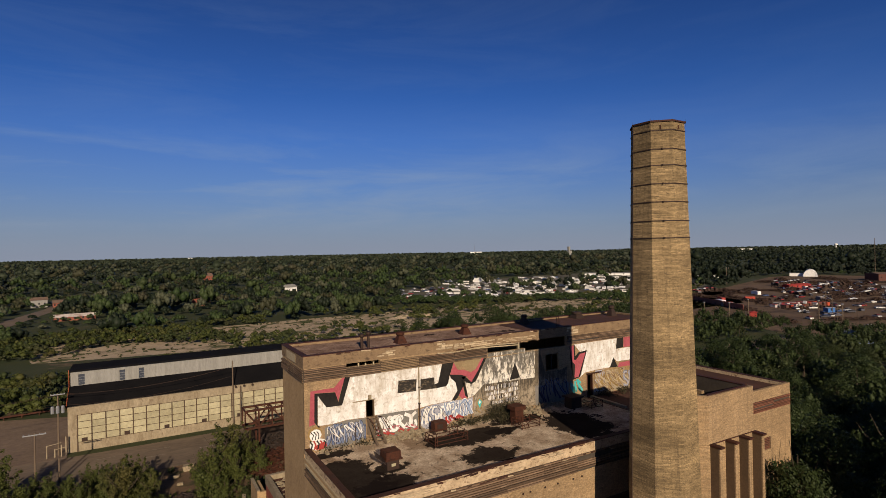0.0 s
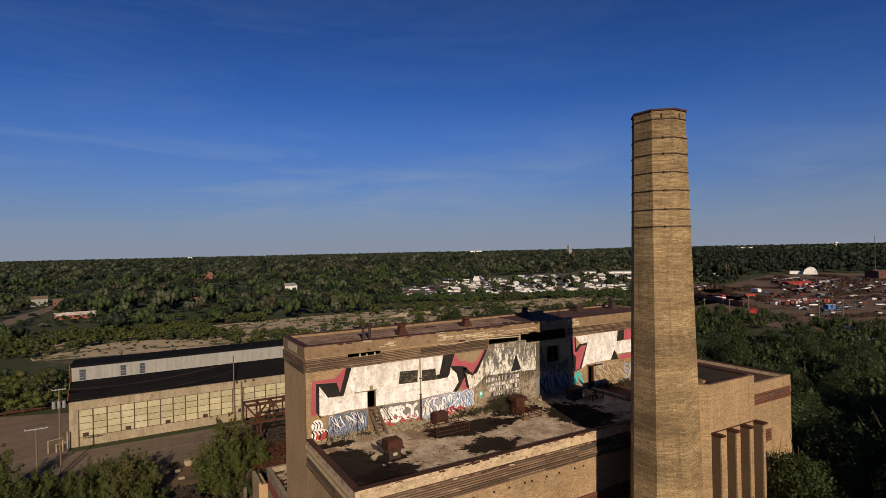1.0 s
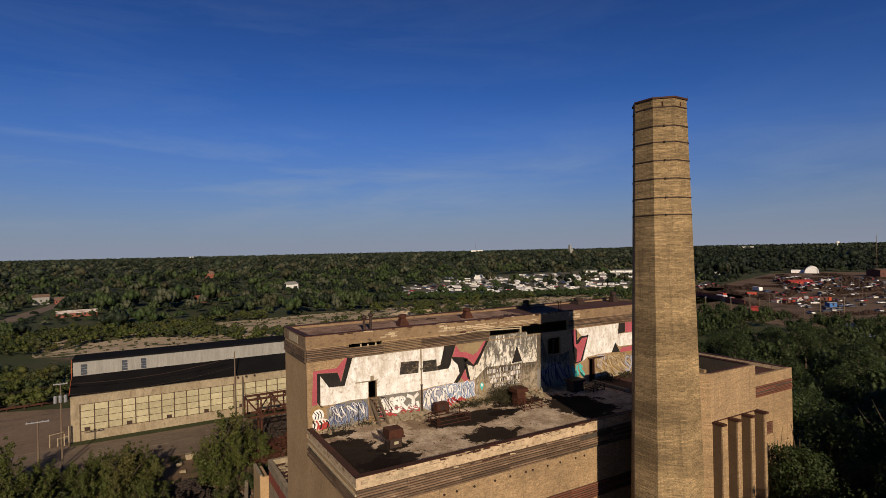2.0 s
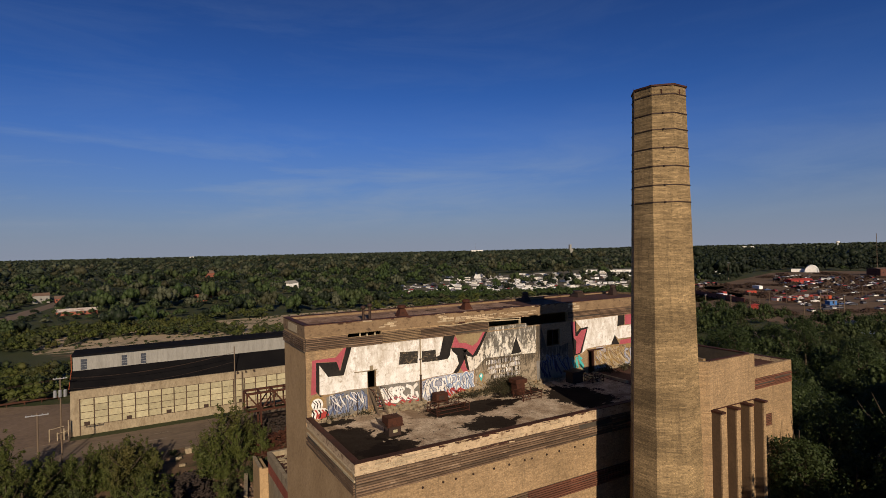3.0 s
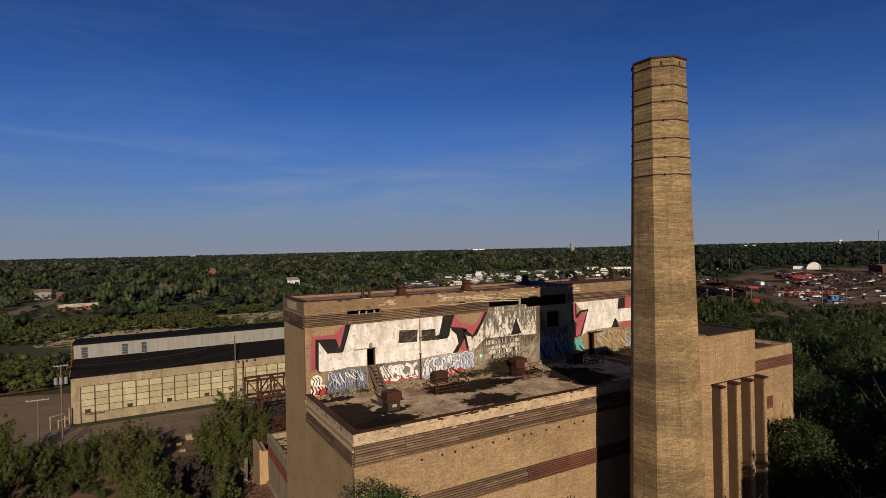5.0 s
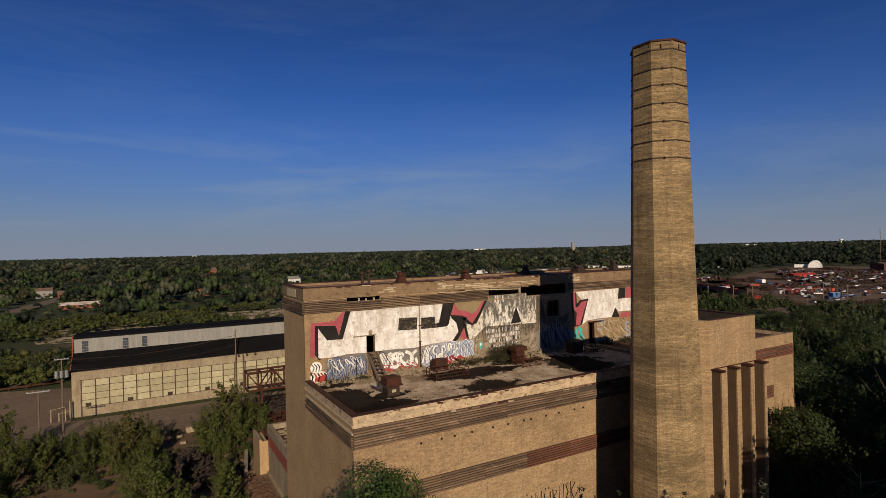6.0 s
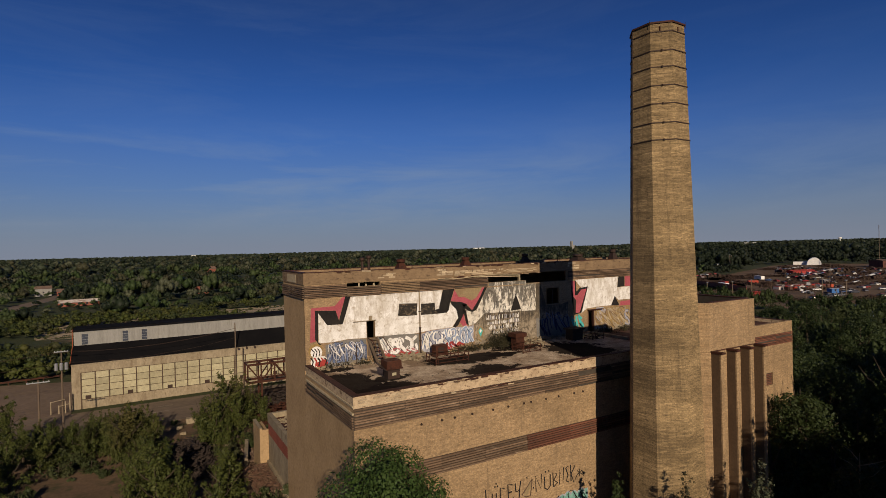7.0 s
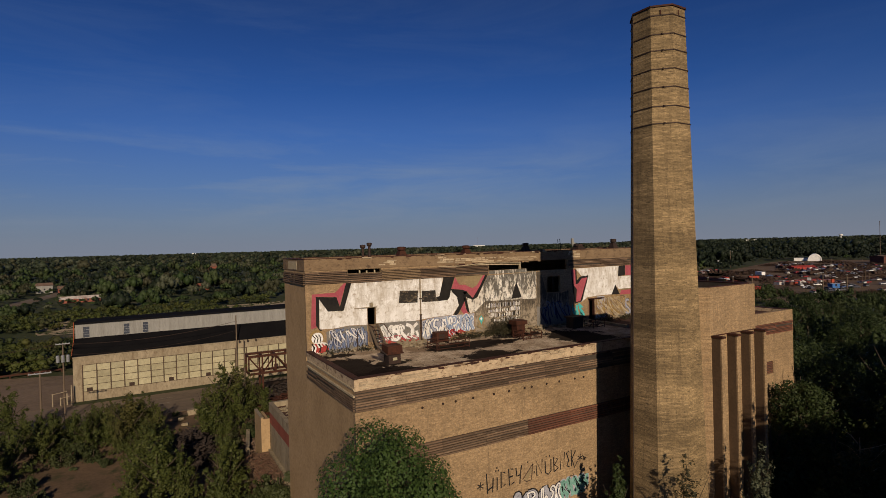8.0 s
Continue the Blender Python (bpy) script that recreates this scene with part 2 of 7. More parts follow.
M_FIN = worn("fin_side_shade_brown", (0.125, 0.082, 0.048), (0.09, 0.058, 0.034), 0.3, 6, bumpiness=0.2)
M_RIBRED = worn("red_brown_ribbed_brick", (0.158, 0.0612, 0.036), (0.108, 0.0468, 0.0288), 0.25, 5)
M_RUST = worn("rusty_iron", (0.046, 0.018, 0.0115), (0.082, 0.029, 0.015), 1.0, 8, rough=0.8, metal=0.3, stain=(0.018, 0.011, 0.009))
M_DARKIRON = worn("dark_iron", (0.035, 0.026, 0.022), (0.06, 0.035, 0.025), 1.0, 9, rough=0.7, metal=0.4)
# tar pools; those by hatch, cages and chimney shadow also paint shade
M_TAR = stained_roof("roof_gravel", (0.60, 0.49, 0.36), (0.33, 0.245, 0.165), (0.013, 0.0095, 0.008), ((15.6, 43.6, 3.0, 5.2), (17.6, 41.0, 2.6, 1.9), (15.8, 49.7, 2.2, 0.9), (18.9, 44.0, 2.0, 1.3), (28.3, 41.7, 3.1, 2.1), (29.0, 46.8, 5.6, 2.2), (37.0, 48.8, 4.0, 1.6), (41.5, 44.0, 3.6, 4.6), (33.0, 46.4, 2.0, 1.0)))
M_TARHIGH = stained_roof("upper_roof_gravel", (0.36, 0.25, 0.185), (0.2, 0.125, 0.09), (0.02, 0.013, 0.01), ((17.5, 53.5, 2.2, 1.2), (28, 57, 5.0, 0.9), (38.5, 54.2, 3.0, 1.6), (31, 52.6, 4.0, 0.6)))
M_TARRED = worn("dark_red_roofing_and_shade", (0.0504, 0.0252, 0.018), (0.0936, 0.0396, 0.0252), 0.3, 4, rough=0.9)
M_FLASH = worn("rusty_flashing", (0.075, 0.026, 0.016), (0.032, 0.017, 0.0125), 0.6, 6, rough=0.75, metal=0.2)
# dark tone that puts shade into rib gaps, recesses and interiors
M_RECESSDARK = worn("recess_shade", (0.072, 0.0576, 0.0432), (0.0432, 0.036, 0.0288), 0.5, 4)
M_WHITE = old_paint("white_wall_paint", (0.79, 0.78, 0.75), (0.62, 0.595, 0.54), (0.34, 0.285, 0.21), (0.30, 0.25, 0.18), (0.52, 0.74), (0.535, 0.64), 25.5, 11.0, 1.8, 0.3)
M_STREAK = old_paint("streaked_white_paint", (0.76, 0.73, 0.65), (0.52, 0.47, 0.38), (0.03, 0.025, 0.018), (0.06, 0.048, 0.034), (0.51, 0.585), (0.56, 0.605), 25.2, 8.0, 2.2, 0.35)
M_GRIMESHADE = old_paint("grimy_and_shaded_tan_paint", (0.34, 0.285, 0.205), (0.20, 0.16, 0.11), (0.045, 0.037, 0.027), (0.07, 0.056, 0.04), (0.50, 0.58), (0.51, 0.57), 22.0, 4.0, 6.0)
M_PINK = worn("pink_spray_paint", (0.37, 0.085, 0.105), (0.29, 0.06, 0.075), 0.8, 5, stain=(0.27, 0.16, 0.105), stain_at=(0.58, 0.74))
M_BLACK = worn("black_spray_paint", (0.014, 0.013, 0.013), (0.028, 0.025, 0.022), 0.8, 5, stain=(0.12, 0.095, 0.06), stain_at=(0.66, 0.9))
M_BLACK.node_tree.nodes["Principled BSDF"].inputs["Specular IOR Level"].default_value = 0.06
M_BLACKWORN = worn("flaking_black_paint", (0.018, 0.016, 0.014), (0.035, 0.03, 0.024), 1.2, 6, stain=(0.17, 0.13, 0.085), stain_at=(0.53, 0.66), stretch=(1, 1, 2.2))
M_TEAL = worn("dull_teal_paint", (0.11, 0.27, 0.22), (0.20, 0.36, 0.31), 1.5, 5)
M_TAN = worn("tan_faded_paint", (0.259, 0.202, 0.108), (0.216, 0.144, 0.0792), 0.8, 5)
M_BLUE = worn("blue_spray_paint", (0.09, 0.12, 0.21), (0.16, 0.195, 0.28), 1.5, 5)
M_SKYBLUE = worn("pale_blue_spray_paint", (0.20, 0.27, 0.40), (0.30, 0.35, 0.44), 1.5, 5)
M_NAVY = worn("dark_blue_spray_paint", (0.0216, 0.0252, 0.0576), (0.0432, 0.0432, 0.0792), 1.5, 5)
M_LILAC = worn("pale_lilac_paint", (0.37, 0.37, 0.40), (0.26, 0.265, 0.30), 1.5, 5)
M_GREYP = worn("grey_and_shaded_paint", (0.194, 0.18, 0.166), (0.144, 0.137, 0.115), 1.0, 5)
M_RED = worn("red_spray_paint", (0.36, 0.0504, 0.036), (0.288, 0.036, 0.036), 1.5, 5)
M_CYAN = worn("turquoise_spray_paint", (0.036, 0.36, 0.36), (0.072, 0.432, 0.396), 1.5, 5)
M_YEL = worn("ochre_spray_paint", (0.302, 0.202, 0.072), (0.216, 0.144, 0.0576), 1.5, 5)
M_FRAME = worn("brown_steel_frame", (0.085, 0.055, 0.034), (0.055, 0.036, 0.024), 0.8, 6, rough=0.7)
M_CREAM = worn("cream_panel", (0.385, 0.35, 0.225), (0.32, 0.285, 0.175), 0.25, 2, stain=(0.27, 0.22, 0.125), stain_at=(0.58, 0.8), bumpiness=0.1)
M_CONC = worn("weathered_concrete", (0.30, 0.248, 0.165), (0.215, 0.172, 0.11), 0.4, 3, stain=(0.14, 0.1, 0.06), stain_at=(0.55, 0.72), stretch=(1, 1, 0.5))
M_BLACKROOF = worn("black_felt_roof", (0.006, 0.006, 0.007), (0.01, 0.0095, 0.01), 0.3, 3, rough=1.0)
M_BLACKROOF.node_tree.nodes["Principled BSDF"].inputs["Specular IOR Level"].default_value = 0.05
M_SIDING = worn("grey_white_siding", (0.27, 0.265, 0.24), (0.205, 0.2, 0.18), 0.5, 4, stretch=(3, 1, 0.3), stain=(0.15, 0.14, 0.12), stain_at=(0.56, 0.78))
M_GLASSD = worn("dusty_blue_glass", (0.036, 0.0432, 0.0612), (0.0648, 0.072, 0.0864), 1.0, 5, rough=0.25)
M_WOOD = worn("weathered_pole_wood", (0.144, 0.108, 0.072), (0.101, 0.072, 0.0504), 0.8, 8, stretch=(4, 4, 0.5))
M_GREYMETAL = worn("grey_metal", (0.288, 0.295, 0.302), (0.23, 0.238, 0.245), 2, 8, rough=0.5, metal=0.5)
M_ASPHALT = worn("old_asphalt", (0.175, 0.132, 0.094), (0.125, 0.095, 0.068), 0.12, 1.2, rough=0.95, stain=(0.20, 0.155, 0.11), stain_at=(0.55, 0.75), stretch=(0.35, 1, 1))
M_LINE = worn("faded_road_paint", (0.288, 0.259, 0.202), (0.18, 0.158, 0.122), 1.5, 6)
M_BARK = worn("bark", (0.072, 0.054, 0.036), (0.0432, 0.0324, 0.0216), 2.0, 10, stretch=(3, 3, 0.6))
M_LEAF = leaf_mat("leaves", (0.014, 0.026, 0.006), (0.028, 0.044, 0.0105), (0.038, 0.053, 0.015), 0.10, (0.034, 0.037, 0.0125))
M_LEAFM = leaf_mat("young_leaves", (0.033, 0.047, 0.009), (0.060, 0.073, 0.015), (0.082, 0.090, 0.021), 0.16, (0.072, 0.06, 0.018), 0.22)
M_LEAFB = leaf_mat("bright_leaves", (0.026, 0.054, 0.010), (0.042, 0.076, 0.015), (0.058, 0.092, 0.022), 0.4)
M_SCRUB = leaf_mat("scrub_leaves", (0.022, 0.036, 0.009), (0.038, 0.046, 0.014), (0.050, 0.058, 0.02), 0.2, (0.046, 0.039, 0.018))
# greyed a little, so distance haze sits in the leaf colour
M_WOODS = leaf_mat("hazy_far_leaves", (0.017, 0.027, 0.013), (0.030, 0.040, 0.020), (0.036, 0.045, 0.025), 0.012, (0.032, 0.033, 0.022), 0.05, 0.25)
# dark tone; towards the right it also stands for shaded crown sides
M_WOODSDARK = leaf_mat("dark_and_shaded_wood_leaves", (0.005, 0.0105, 0.004), (0.0085, 0.015, 0.0055), (0.0125, 0.0195, 0.008), 0.04, (0.0085, 0.012, 0.006), 0.05, 0.7)
M_WOODSGREY = leaf_mat("grey_green_leaves", (0.044, 0.053, 0.028), (0.062, 0.068, 0.038), (0.074, 0.08, 0.048), 0.04, (0.054, 0.047, 0.03), 0.05, 0.7)
M_WOODSOLIVE = leaf_mat("olive_leaves", (0.027, 0.030, 0.013), (0.038, 0.038, 0.017), (0.044, 0.045, 0.022), 0.04, (0.036, 0.032, 0.018), 0.05, 0.7)
M_NEARWOODS = leaf_mat("wood_edge_leaves", (0.017, 0.033, 0.008), (0.032, 0.052, 0.014), (0.044, 0.064, 0.019), 0.05, (0.036, 0.040, 0.017), 0.06, 0.7)
M_DRYWEED = leaf_mat("dry_weed_leaves", (0.022, 0.024, 0.009), (0.038, 0.034, 0.015), (0.055, 0.045, 0.022), 0.6, (0.045, 0.03, 0.018), 0.1)


def ground_mat():
    m, nt, b = material("ground", 0.97)
    v = coords(nt)
    grass = mixc(nt, ramp(nt, noise_tex(nt, v, 0.06, 7), [(0.35, 0.0), (0.65, 1.0)]), (0.026, 0.040, 0.011), (0.05, 0.053, 0.02))
    soil = mixc(nt, ramp(nt, noise_tex(nt, v, 0.3, 7), [(0.3, 0.0), (0.7, 1.0)]), (0.16, 0.11, 0.066), (0.10, 0.068, 0.04))
    col = mixc(nt, ramp(nt, noise_tex(nt, v, 0.06, 9, 0.62, 0.6), [(0.60, 0.0), (0.68, 1.0)]), grass, soil)
    fine = noise_tex(nt, v, 1.1, 6, 0.7)
    col = mixc(nt, 1.0, col, ramp(nt, fine, [(0.25, 0.6), (0.75, 1.35)]), "MULTIPLY")
    nt.links.new(col, b.inputs["Base Color"])
    bump(nt, b, fine, 0.6, 0.25)
    return m


def field_mat():
    """Broken concrete floor of a cleared works, overgrown in patches."""
    m, nt, b = material("overgrown_concrete", 0.95)
    v = coords(nt, (1, 1.8, 1))
    conc = mixc(nt, ramp(nt, noise_tex(nt, v, 0.12, 7), [(0.3, 0.0), (0.7, 1.0)]), (0.47, 0.375, 0.255), (0.32, 0.245, 0.16))
    grass = mixc(nt, ramp(nt, noise_tex(nt, v, 0.2, 5), [(0.35, 0.0), (0.65, 1.0)]), (0.06, 0.078, 0.025), (0.125, 0.108, 0.048))
    col = mixc(nt, ramp(nt, noise_tex(nt, v, 0.05, 12, 0.72, 0.8), [(0.44, 0.0), (0.49, 1.0)]), grass, conc)
    fine = noise_tex(nt, v, 0.8, 7, 0.7)
    col = mixc(nt, 1.0, col, ramp(nt, fine, [(0.25, 0.6), (0.75, 1.3)]), "MULTIPLY")
    nt.links.new(col, b.inputs["Base Color"])
    bump(nt, b, fine, 0.5, 0.2)
    return m


def tint_each(m, lo, hi):
    """Let each piece of this material differ in tone."""
    nt = m.node_tree
    b = nt.nodes["Principled BSDF"]
    col = b.inputs["Base Color"].links[0].from_socket
    oi = nt.nodes.new("ShaderNodeObjectInfo")
    nt.links.new(mixc(nt, 1.0, col, ramp(nt, oi.outputs["Random"], [(0.0, lo), (1.0, hi)]), "MULTIPLY"), b.inputs["Base Color"])


for m, lo, hi in ((M_BARE, 0.7, 1.25), (M_RIB, 0.6, 1.35), (M_RIBRED, 0.7, 1.3), (M_CREAM, 0.82, 1.12)):
    tint_each(m, lo, hi)
M_GROUND = ground_mat()
M_FIELD = field_mat()
M_LOTGREY = worn("grey_gravel", (0.13, 0.11, 0.082), (0.062, 0.066, 0.034), 0.05, 0.8, rough=0.95)
M_DIRT = worn("yard_dirt", (0.105, 0.066, 0.038), (0.15, 0.102, 0.064), 0.02, 0.4, rough=0.97, stain=(0.05, 0.033, 0.022), stain_at=(0.50, 0.64))
M_LOT = worn("pale_lot_concrete", (0.20, 0.145, 0.10), (0.15, 0.108, 0.075), 0.08, 1.0, rough=0.95, stain=(0.11, 0.077, 0.055), stain_at=(0.54, 0.70))


# ---------------- mesh helpers ----------------
def box(bm, x0, x1, y0, y1, z0, z1):
    vs = [bm.verts.new(p) for p in ((x0, y0, z0), (x1, y0, z0), (x1, y1, z0), (x0, y1, z0), (x0, y0, z1), (x1, y0, z1), (x1, y1, z1), (x0, y1, z1))]
    for f in ((0, 3, 2, 1), (4, 5, 6, 7), (0, 1, 5, 4), (1, 2, 6, 5), (2, 3, 7, 6), (3, 0, 4, 7)):
        bm.faces.new([vs[i] for i in f])
    return vs


def beam(bm, a, b, w, h=None):
    """A square bar from a to b."""
    a, b = Vector(a), Vector(b)
    h = h or w
    d = (b - a).normalized()
    up = Vector((0, 0, 1)) if abs(d.z) < 0.95 else Vector((0, 1, 0))
    s = d.cross(up).normalized()
    u = s.cross(d).normalized()
    vs = [bm.verts.new(p + s * i * w / 2 + u * j * h / 2) for p in (a, b) for i, j in ((-1, -1), (1, -1), (1, 1), (-1, 1))]
    for f in ((0, 1, 2, 3), (7, 6, 5, 4), (0, 4, 5, 1), (1, 5, 6, 2), (2, 6, 7, 3), (3, 7, 4, 0)):
        bm.faces.new([vs[i] for i in f])


def tube(bm, pts, radii, n=8, caps=True):
    """A round tapering tube along points."""
    rings = []
    for i, p in enumerate(pts):
        p = Vector(p)
        d = (Vector(pts[min(i + 1, len(pts) - 1)]) - Vector(pts[max(i - 1, 0)])).normalized()
        ref = Vector((1, 0, 0)) if abs(d.x) < 0.9 else Vector((0, 1, 0))
        s = d.cross(ref).normalized()
        u = d.cross(s).normalized()
        rings.append([bm.verts.new(p + (s * math.cos(k * 2 * math.pi / n) + u * math.sin(k * 2 * math.pi / n)) * radii[i]) for k in range(n)])
    for r0, r1 in zip(rings, rings[1:]):
        for k in range(n):
            bm.faces.new((r0[k], r0[(k + 1) % n], r1[(k + 1) % n], r1[k]))
    if caps:
        bm.faces.new(rings[0][::-1])
        bm.faces.new(rings[-1])


def prism(bm, poly, z0, z1):
    """An upright prism over a plan polygon."""
    lo = [bm.verts.new((x, y, z0)) for x, y in poly]
    hi = [bm.verts.new((x, y, z1)) for x, y in poly]
    n = len(poly)
    for i in range(n):
        bm.faces.new((lo[i], lo[(i + 1) % n], hi[(i + 1) % n], hi[i]))
    bm.faces.new(lo[::-1])
    bm.faces.new(hi)


def plate(bm, poly, y0, y1):
    """A flat plate standing in the x-z plane, from depth y0 to y1."""
    a = [bm.verts.new((x, y0, z)) for x, z in poly]
    b = [bm.verts.new((x, y1, z)) for x, z in poly]
    n = len(poly)
    for i in range(n):
        bm.faces.new((a[i], a[(i + 1) % n], b[(i + 1) % n], b[i]))
    bm.faces.new(a[::-1])
    bm.faces.new(b)


def holed_wall(bm, u0, u1, z0, z1, d0, d1, holes, axis="x"):
    """A wall of thickness d0..d1 that runs along an axis, with openings (u0, u1, z0, z1) right through it."""
    us = sorted({u0, u1, *[h[0] for h in holes], *[h[1] for h in holes]})
    zs = sorted({z0, z1, *[h[2] for h in holes], *[h[3] for h in holes]})

    def solid(i, j):
        if not (0 <= i < len(us) - 1 and 0 <= j < len(zs) - 1):
            return False
        cu, cz = (us[i] + us[i + 1]) / 2, (zs[j] + zs[j + 1]) / 2
        return not any(h[0] < cu < h[1] and h[2] < cz < h[3] for h in holes)

    def v(u, d, z):
        return bm.verts.new((u, d, z) if axis == "x" else (d, u, z))

    for i in range(len(us) - 1):
        for j in range(len(zs) - 1):
            if not solid(i, j):
                continue
            a, b, c, d = us[i], us[i + 1], zs[j], zs[j + 1]
            for q in (d0, d1):
                bm.faces.new([v(a, q, c), v(b, q, c), v(b, q, d), v(a, q, d)])
            for di, dj, p in ((-1, 0, ((a, c), (a, d))), (1, 0, ((b, c), (b, d))), (0, -1, ((a, c), (b, c))), (0, 1, ((a, d), (b, d)))):
                if not solid(i + di, j + dj):
                    (p0, q0), (p1, q1) = p
                    bm.faces.new([v(p0, d0, q0), v(p1, d0, q1), v(p1, d1, q1), v(p0, d1, q0)])
    bmesh.ops.remove_doubles(bm, verts=bm.verts[:], dist=0.0005)
    bmesh.ops.recalc_face_normals(bm, faces=bm.faces[:])


def link(name, bm, mats, smooth=False):
    me = bpy.data.meshes.new(name)
    bmesh.ops.recalc_face_normals(bm, faces=bm.faces[:])
    bm.to_mesh(me)
    bm.free()
    for m in mats if isinstance(mats, (list, tuple)) else [mats]:
        me.materials.append(m)
    if smooth:
        me.polygons.foreach_set("use_smooth", [True] * len(me.polygons))
    return new(name, me)


def part(name, bm, mat, parent, label="", smooth=False):
    ob = link(name, bm, mat, smooth)
    ob.parent = parent
    ob.matrix_parent_inverse = Matrix.Translation(-parent.location)
    if label:
        tagged(ob, label)
    return ob


def thing(name, label, category, at=(0, 0, 0), group="", kind=""):
    ob = new(name)
    ob.location = at
    return tagged(ob, label, category, group, kind)


def boxes(*bs):
    bm = bmesh.new()
    for b in bs:
        box(bm, *b)
    return bm


def sheet(name, poly, z, mat, label, category, thick=0.0):
    bm = bmesh.new()
    bm.faces.new([bm.verts.new((x, y, z)) for x, y in poly])
    if thick:
        bm.free()
        bm = bmesh.new()
        prism(bm, poly, z - thick, z)
    ob = link(name, bm, mat)
    return tagged(ob, label, category, kind="structure")



# ---------------- ground, roads, field ----------------
sheet("ground", [(-6000, -3000), (7000, -3000), (7000, 7000), (-6000, 7000)], 0.0, M_GROUND, "dry grass and bare soil reaching the horizon", "ground")
sheet("road", [(-400, 105), (420, 105), (420, 120.2), (-400, 120.2)], 0.03, M_ASPHALT, "old grey-brown asphalt road along the long wall", "road", 0.1)
sheet("pavement", [(-90, 120.2), (-11.5, 120.2), (-11.5, 150), (-34, 158), (-90, 150)], 0.05, M_LOT, "cracked pinkish concrete lot beside the road", "pavement", 0.12)
sheet("bare_soil", [(-62, 52), (13.4, 52), (13.4, 73), (30, 76), (30, 104.9), (-62, 104.9)], 0.02, worn("brown_waste_soil", (0.165, 0.106, 0.062), (0.10, 0.066, 0.038), 0.12, 1.6, rough=0.97, stain=(0.036, 0.042, 0.015), stain_at=(0.53, 0.66)), "brown bare soil and dry grass of the waste ground", "soil")
sheet("rust_soil", [(13.6, 97.5), (48, 97.5), (48, 117.5), (20, 117.5), (16.5, 108)], 0.05, worn("rusty_brown_soil", (0.06, 0.034, 0.022), (0.035, 0.022, 0.015), 0.4, 2.0, rough=0.97), "dark rusty soil round the conveyor truss", "soil")
sheet("field", [(-32, 232), (20, 224), (50, 190), (330, 200), (420, 270), (300, 288), (180, 300), (80, 296), (-40, 288)], 0.04, M_FIELD, "broken pale concrete floor overgrown with weeds", "field")
sheet("dirt_yard", [(228, 172), (236, 96), (420, 60), (660, 130), (690, 260), (665, 335), (600, 335), (330, 245)], 0.04, M_DIRT, "brown dirt ground of a salvage yard", "yard")
sheet("parking_lot", [(150, 372), (262, 300), (400, 262), (590, 430), (600, 560), (430, 560), (200, 452)], 0.05, M_LOTGREY, "grey gravel lot full of parked vehicles", "lot")
bm = bmesh.new()
for i in range(26):
    x = -80 + i * 9.0
    box(bm, x, x + 3.2, 112.3, 112.45, 0.03, 0.036)
    box(bm, x + 1, x + 4.2, 116.0, 116.12, 0.03, 0.036)
tagged(link("lane_marking", bm, M_LINE), "faded pale dashes painted on the asphalt road", "road marking", kind="structure")

# ---------------- power house ----------------
X0, X1, YS, YP, YN = 13.56, 75.5, 38.08, 51.0, 59.3
XJ, YE = 50.0, 39.75            # where the south wall steps back, and its plane beyond
ZP, ZR = 18.15, 17.6            # parapet top and roof of the main block
XE, ZT, ZTR = 63.0, 26.92, 26.6  # penthouse: east end, parapet top, roof
T = 0.45
house = thing("power_house", "abandoned tan brick power house with ribbed brown bands and graffiti", "building", (40, 48, 0))

bm = bmesh.new()
box(bm, X0, XJ, YS, YS + T, 0, ZP - 0.95)
wall_s = part("wall_south", bm, M_BRICK, house, "tan brick wall with two ribbed bands and a spray-painted tag")
bm = bmesh.new()
holed_wall(bm, XJ, X1, 0, ZP, YE, YE + T, [(68.7, 70.8, 10.3, 11.9)])
box(bm, XJ - T, XJ, YS + T, YE + T, 0, ZP)
part("wall_south", bm, M_BRICK, house, "tan brick wall of the set-back east stretch")
wall_w = part("wall_west", boxes((X0, X0 + T, YS + T, YN, 0, ZP - 0.95)), M_PLASTER, house)
wall_e = part("wall_east", boxes((X1 - T, X1, YE + T, YN, 0, ZP - 0.95)), M_BRICK, house)
wall_n = part("wall_north", boxes((X0 + T, X1 - T, YN - T, YN, 0, ZP - 0.95)), M_BRICK, house)
for b in ((X0 - 0.03, XJ, YS - 0.03, YS + T, ZP - 0.95, ZP - 0.05), (X0 - 0.03, X0 + T, YS + T, YP, ZP - 0.95, ZP - 0.05),
          (X1 - T, X1 + 0.03, YE + T, YN, ZP - 0.95, ZP - 0.05), (XE, X1 - T, YN - T, YN + 0.03, ZP - 0.95, ZP - 0.05)):
    part("parapet", boxes(b), M_COPINGLOW, house, "weathered tan stone parapet with peeling face")
for b in ((X0 - 0.08, XJ, YS - 0.08, YS + T + 0.04, ZP - 0.05, ZP), (X0 - 0.08, X0 + T + 0.04, YS + T + 0.04, YP, ZP - 0.05, ZP), (X1 - T - 0.04, X1 + 0.08, YE + T + 0.04, YN, ZP - 0.05, ZP)):
    part("coping", boxes(b), M_FLASH, house, "rusty red metal edge strip")
roof = part("roof", boxes((X0 + T, XJ - T, YS + T, YP, ZR - 0.3, ZR)), M_TAR, house, "flat gravel roof with dark tar stains and some painted shade")

part("roof", boxes((XJ - T, X1 - T, YE + T, YP, ZR - 0.3, ZR), (XE, X1 - T, YP, YN - T, ZR - 0.3, ZR)), M_TARRED, house, "dark roof of the east stretch")


